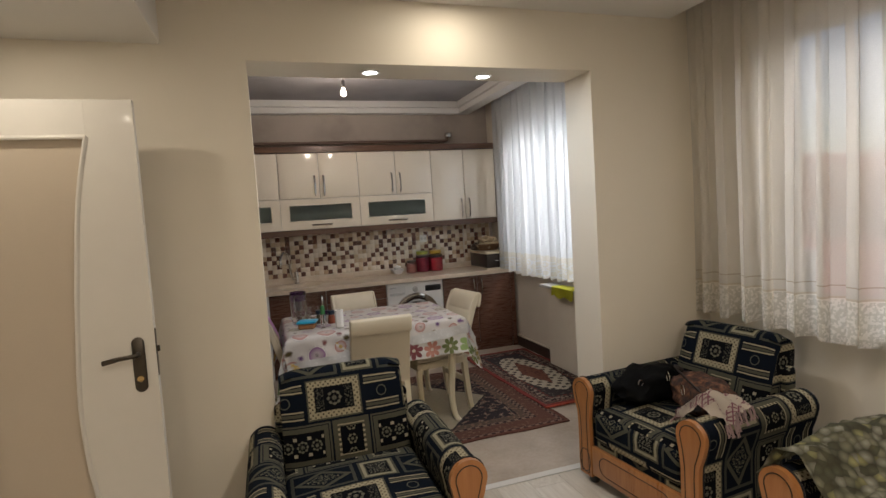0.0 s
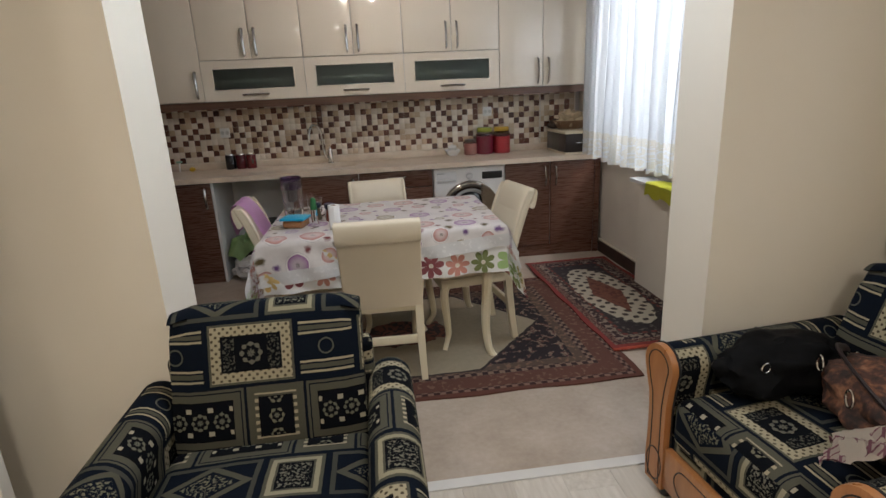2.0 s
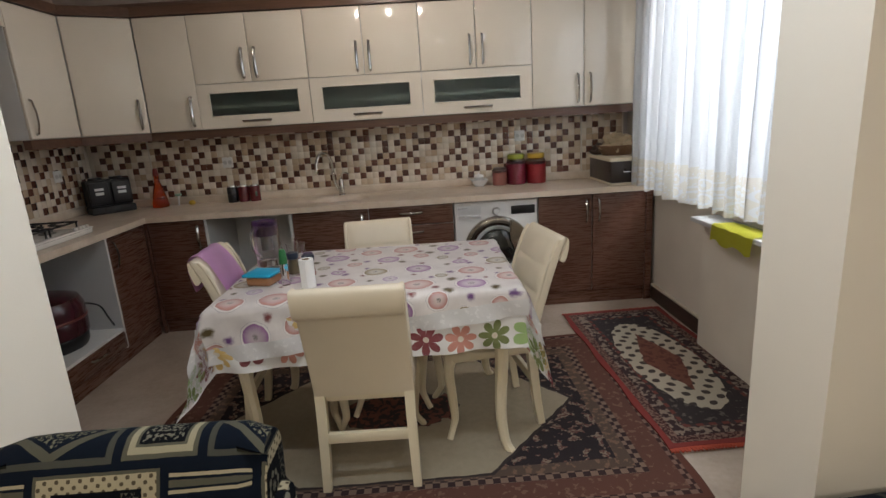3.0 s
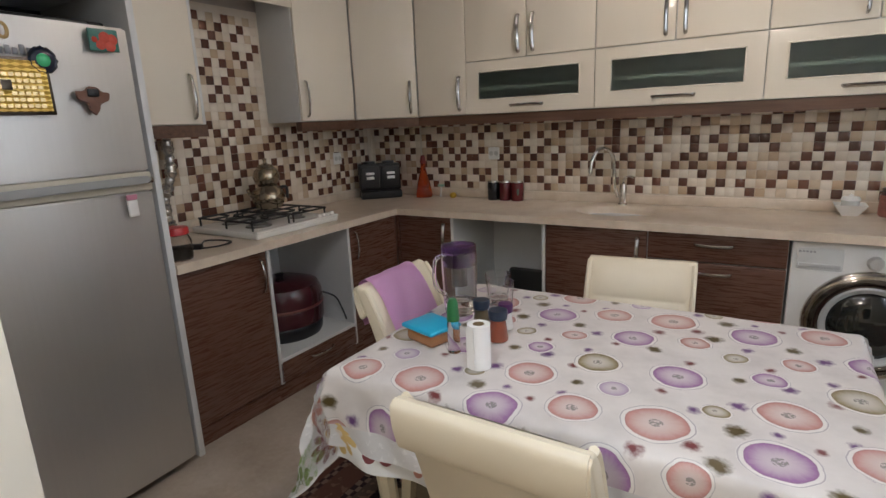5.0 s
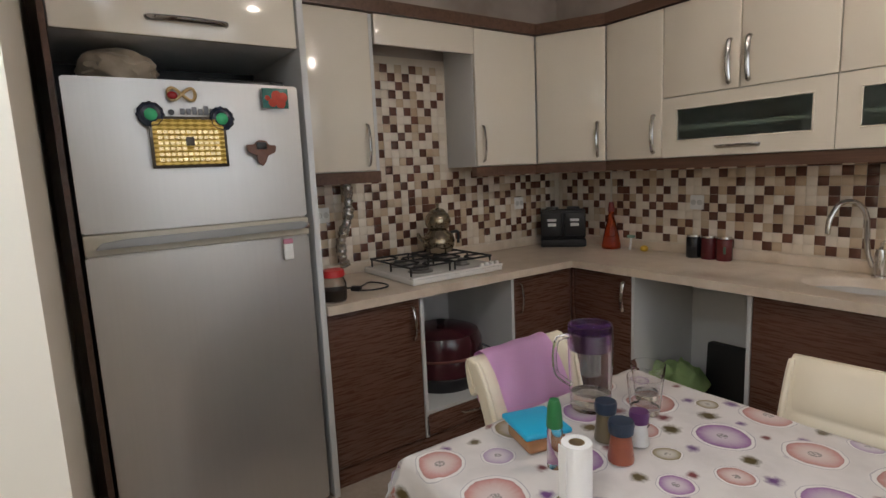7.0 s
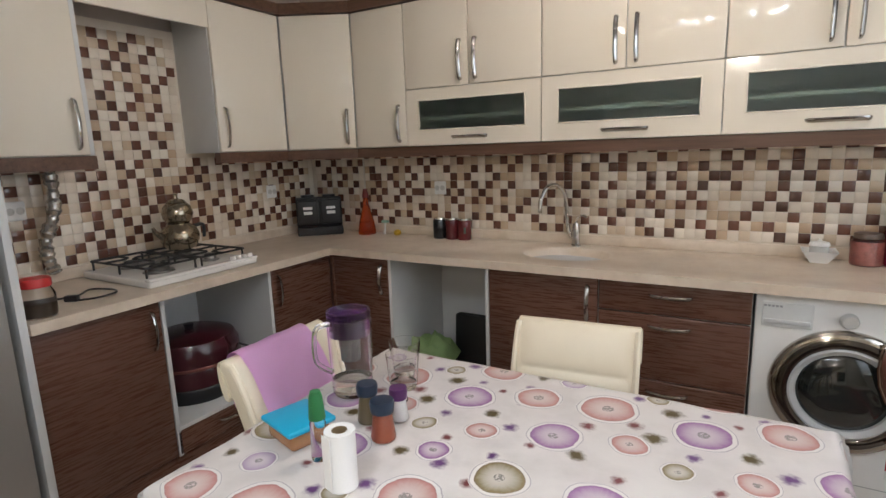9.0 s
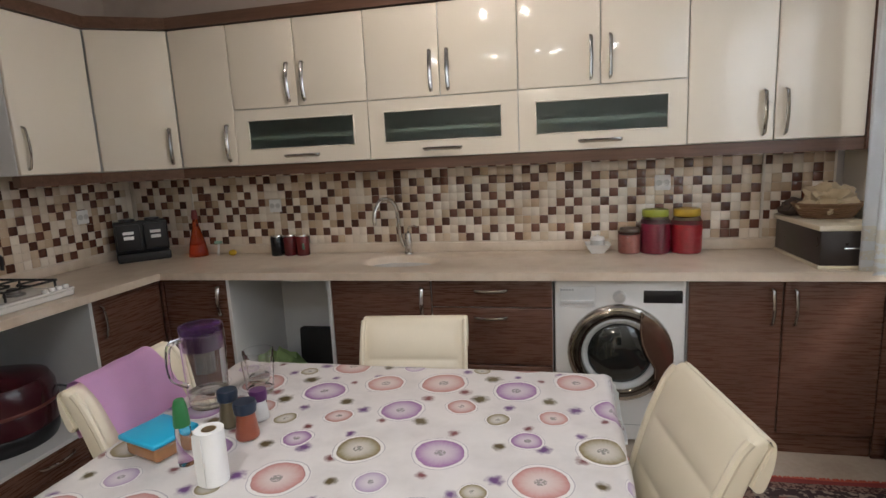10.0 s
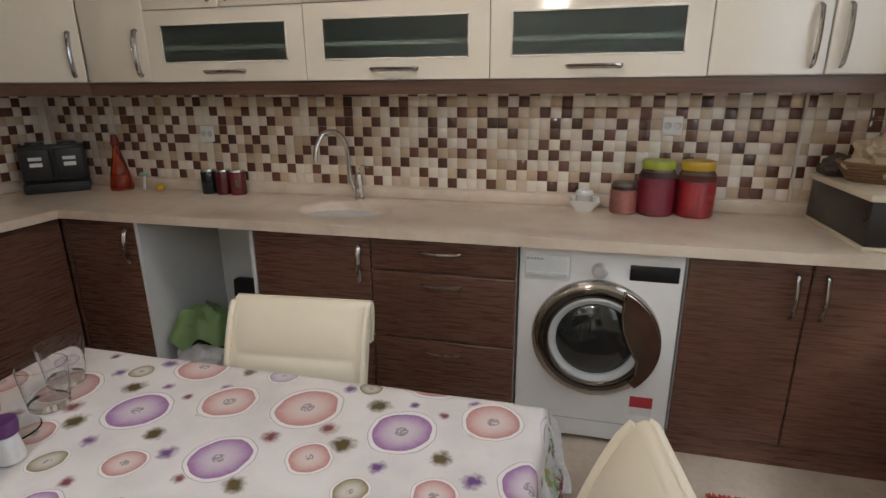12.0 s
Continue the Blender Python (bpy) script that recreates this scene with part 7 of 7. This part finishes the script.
# scarf over seat and arm
s = Shader("knitted_scarf", 0.95)
p = s.coords()
x, y, z = s.xyz(p)
lat = s.m("MAXIMUM", s.m("SINE", (x + y) * 190.0), s.m("SINE", (x - y) * 190.0))
c = s.mix(lat > 0.72, (0.56, 0.45, 0.38), (0.26, 0.10, 0.13))
c = s.mix(s.noise(p, 9, 2) > 0.48, c, (0.66, 0.57, 0.47))
s.colour(c).bump(s.noise(p, 240, 2), 0.5, 0.004)
bm = bmesh.new()
rows = []
n, k = 26, 14
r = random.Random(3)
for i in range(n + 1):
    a = i / n
    cx, cy = 2.21 + 0.12 * a, 2.40 - 0.27 * a
    zc = 0.500 + (0.122 * min(1.0, a / 0.45) if a < 0.62 else 0.122 - 0.10 * (a - 0.62))
    row = []
    for j in range(k + 1):
        b = j / k - 0.5
        wid = 0.23 * (0.60 + 0.60 * a)
        row.append(bm.verts.new((cx + b * wid, cy + b * 0.10 + 0.012 * math.sin(j * 1.7 + i), zc + 0.014 * math.sin(j * 1.1 + i * 0.6) - 0.05 * abs(b) + 0.006 * noise.noise(Vector((i, j, 0)) * 0.7))))
    rows.append(row)
for a, b in zip(rows, rows[1:]):
    for j in range(k):
        bm.faces.new((a[j], a[j + 1], b[j + 1], b[j]))
bmesh.ops.solidify(bm, geom=bm.faces[:], thickness=0.010)
sc = thing("scarf", "cream and mauve knitted scarf thrown over the armchair arm", "scarf")
ends = [Vector(v.co) for v in rows[-1]]
part("knit", bm, s.mat, sc, smooth=80)
bm = bmesh.new()
for e in ends:
    for q in range(4):
        o = Vector((r.uniform(-0.008, 0.008), r.uniform(-0.004, 0.004), 0))
        tube([e + o, e + o + Vector((r.uniform(-0.01, 0.01), -0.012, -0.035)), e + o + Vector((r.uniform(-0.02, 0.02), -0.016, -0.05))], 0.0022, 4, bm)
part("fringe", bm, plain("mauve_wool", (0.36, 0.25, 0.25), 0.95), sc)
# leafy throw on the sofa arm
s = Shader("leafy_print_throw", 0.8)
p = s.coords()
vo = s.node("ShaderNodeTexVoronoi")
vo.inputs["Scale"].default_value = 34
s.link(p, vo.inputs["Vector"])
cell, tone = S(s, vo.outputs["Distance"]), s.xyz(S(s, vo.outputs["Color"]))[0]
c = s.ramp(tone, [(0.0, (0.15, 0.15, 0.09)), (0.25, (0.42, 0.41, 0.28)), (0.5, (0.62, 0.60, 0.48)), (0.78, (0.66, 0.62, 0.28)), (0.92, (0.20, 0.18, 0.10))], True)
c = s.mix(cell * 1.1, c, (0.05, 0.048, 0.03))
s.colour(s.mix(s.noise(p, 90, 2) * 0.5, c, (0.16, 0.15, 0.09))).bump(cell, 0.6, 0.01)
bm = bmesh.new()
rows = []
for i in range(41):
    a = i / 40
    y = 1.80 - 0.62 * a
    row = []
    for j in range(41):
        b = j / 40
        x = 2.02 + 0.62 * b + 0.04 * math.sin(a * 5)
        armz = 0.585 if a < 0.22 else 0.585 - min(0.11, (a - 0.22) * 0.55)
        edge = -0.10 * max(0.0, 0.10 - a) / 0.10
        z = armz + 0.035 + edge + 0.09 * math.exp(-((b - 0.55) / 0.35) ** 2) * (0.5 + a) + 0.030 * noise.noise(Vector((a * 6, b * 6, 1.7))) + 0.014 * noise.noise(Vector((a * 16, b * 16, 4.0)))
        row.append(bm.verts.new((x + 0.02 * noise.noise(Vector((a * 8, b * 3, 9.0))), y + 0.02 * noise.noise(Vector((a * 3, b * 8, 2.0))), z)))
    rows.append(row)
for a, b in zip(rows, rows[1:]):
    for j in range(40):
        bm.faces.new((a[j], a[j + 1], b[j + 1], b[j]))
bmesh.ops.solidify(bm, geom=bm.faces[:], thickness=0.03)
solid("throw", bm, s.mat, "crumpled olive leaf-print throw heaped on the sofa arm", "throw", smooth=80)

# ---- mosaic ----
PITCH, SIZE = 0.0478, 0.0463


def tile_mesh():
    bm = bmesh.new()
    a, b = SIZE / 2, SIZE / 2 - 0.0035
    lo = [bm.verts.new((x, 0, z)) for x, z in ((-a, -a), (a, -a), (a, a), (-a, a))]
    mid = [bm.verts.new((x, -0.0020, z)) for x, z in ((-a, -a), (a, -a), (a, a), (-a, a))]
    hi = [bm.verts.new((x, -0.0040, z)) for x, z in ((-b, -b), (b, -b), (b, b), (-b, b))]
    for p, q in ((lo, mid), (mid, hi)):
        for i in range(4):
            bm.faces.new((p[i], p[(i + 1) % 4], q[(i + 1) % 4], q[i]))
    bm.faces.new(hi)
    bmesh.ops.recalc_face_normals(bm, faces=bm.faces)
    return bm


bs = structure("backsplash", rbox(XK + 0.03, 2.985, YK - 0.030, YK - 0.001, WZ1, 1.428), GROUT, "brown and cream glazed mosaic behind the worktop", "backsplash")
bl = structure("backsplash_side", rbox(XK + 0.001, XK + 0.030, 4.165, YK - 0.031, WZ1, 2.07), GROUT, "brown and cream glazed mosaic behind the hob", "backsplash")
ONE = {k: mesh_of("tile", tile_mesh(), m, 60) for k, m in TILE_ONE.items()}
src = tile_mesh()
src.verts.ensure_lookup_table()
tv, tf = [tuple(v.co) for v in src.verts], [tuple(v.index for v in f.verts) for f in src.faces]
src.free()
rest = {(w, k): ([], []) for w in ("back", "side") for k in GLAZES}


def add_rest(key, m):
    vs, fs = rest[key]
    k = len(vs)
    vs.extend(tuple(m @ Vector(v)) for v in tv)
    fs.extend(tuple(i + k for i in f) for f in tf)


rr = random.Random(11)
ROWS_T = 10


# places of the dark tiles in a repeat of twelve columns and six rows
DARK = [{0, 2, 6}, {1, 4, 8, 10}, {5, 7, 11}, {1, 5, 8, 10}, {0, 4, 6, 9}, {3, 5, 8, 10}]


def glaze(i, k):
    """Dark tiles follow the mosaic sheet's repeat, with a few swapped ones."""
    v, w = rr.random(), rr.random()
    dark = (i % 12) in DARK[(8 - k) % 6]
    if v < 0.03:
        dark = not dark
    return "dark" if dark else ("tan" if w < 0.36 else "cream")


def tilt():
    return pose(0, 0, 0, rr.uniform(-0.8, 0.8), 0, rr.uniform(-0.8, 0.8))


TZ0 = WZ1 + 0.087                       # middle of the lowest row
first = math.ceil((XK + 0.062 - 1.993) / PITCH)
for i in range(first, int((2.96 - 1.993) / PITCH) + 1):
    for k in range(ROWS_T):
        x, z = 1.993 + i * PITCH, TZ0 + k * PITCH
        m, g = Matrix.Translation((x, YK - 0.031, z)) @ tilt(), glaze(i, k)
        if 0.60 <= x <= 2.03:
            ob = new("tile", ONE[g])
            ob.parent, ob.matrix_local = bs, m
        else:
            add_rest(("back", g), m)
for i in range(int((YK - 0.05 - 4.17) / PITCH)):
    for k in range(23):
        y, z = 4.192 + i * PITCH, TZ0 + k * PITCH
        if k < ROWS_T or 4.655 < y < 5.285:
            add_rest(("side", glaze(i + 5, k + 2)), Matrix.Translation((XK + 0.031, y, z)) @ SIDE @ tilt())
for (where, g), (vs, fs) in rest.items():
    data = bpy.data.meshes.new("tiles")
    data.from_pydata(vs, [], fs)
    data.materials.append(TILE_REST[g])
    data.polygons.foreach_set("use_smooth", [True] * len(data.polygons))
    data.set_sharp_from_angle(angle=radians(60))
    ob = tagged(new("tiles", data), "glazed mosaic tiles", "", "", "stuff")
    ob.parent = bs if where == "back" else bl

# ---- laminate planks ----
fl = bpy.data.objects["floor"]
PW, PLN = 0.19, 1.28
pm = mesh_of("plank", rbox(-PW / 2 + 0.0006, PW / 2 - 0.0006, -PLN / 2 + 0.0006, PLN / 2 - 0.0006, -0.0078, 0.0, 0.0005, 1), PLANK, 30)
rr = random.Random(5)
for i in range(int((XR - XL) / PW) + 1):
    off = (i * 0.43) % 1.0 * PLN
    for k in range(-1, 5):
        y0 = Y0 + off + (k - 0.5) * PLN
        y1 = y0 + PLN
        if y1 <= Y0 + 0.02 or y0 >= 3.0:
            continue
        c0, c1 = max(y0, Y0), min(y1, 2.994)
        ob = new("plank", pm)
        ob.parent = fl
        ob.matrix_local = Matrix.Translation((XL + PW / 2 + i * PW, (c0 + c1) / 2, 0)) @ Matrix.Diagonal((1, (c1 - c0) / PLN, 1, 1))
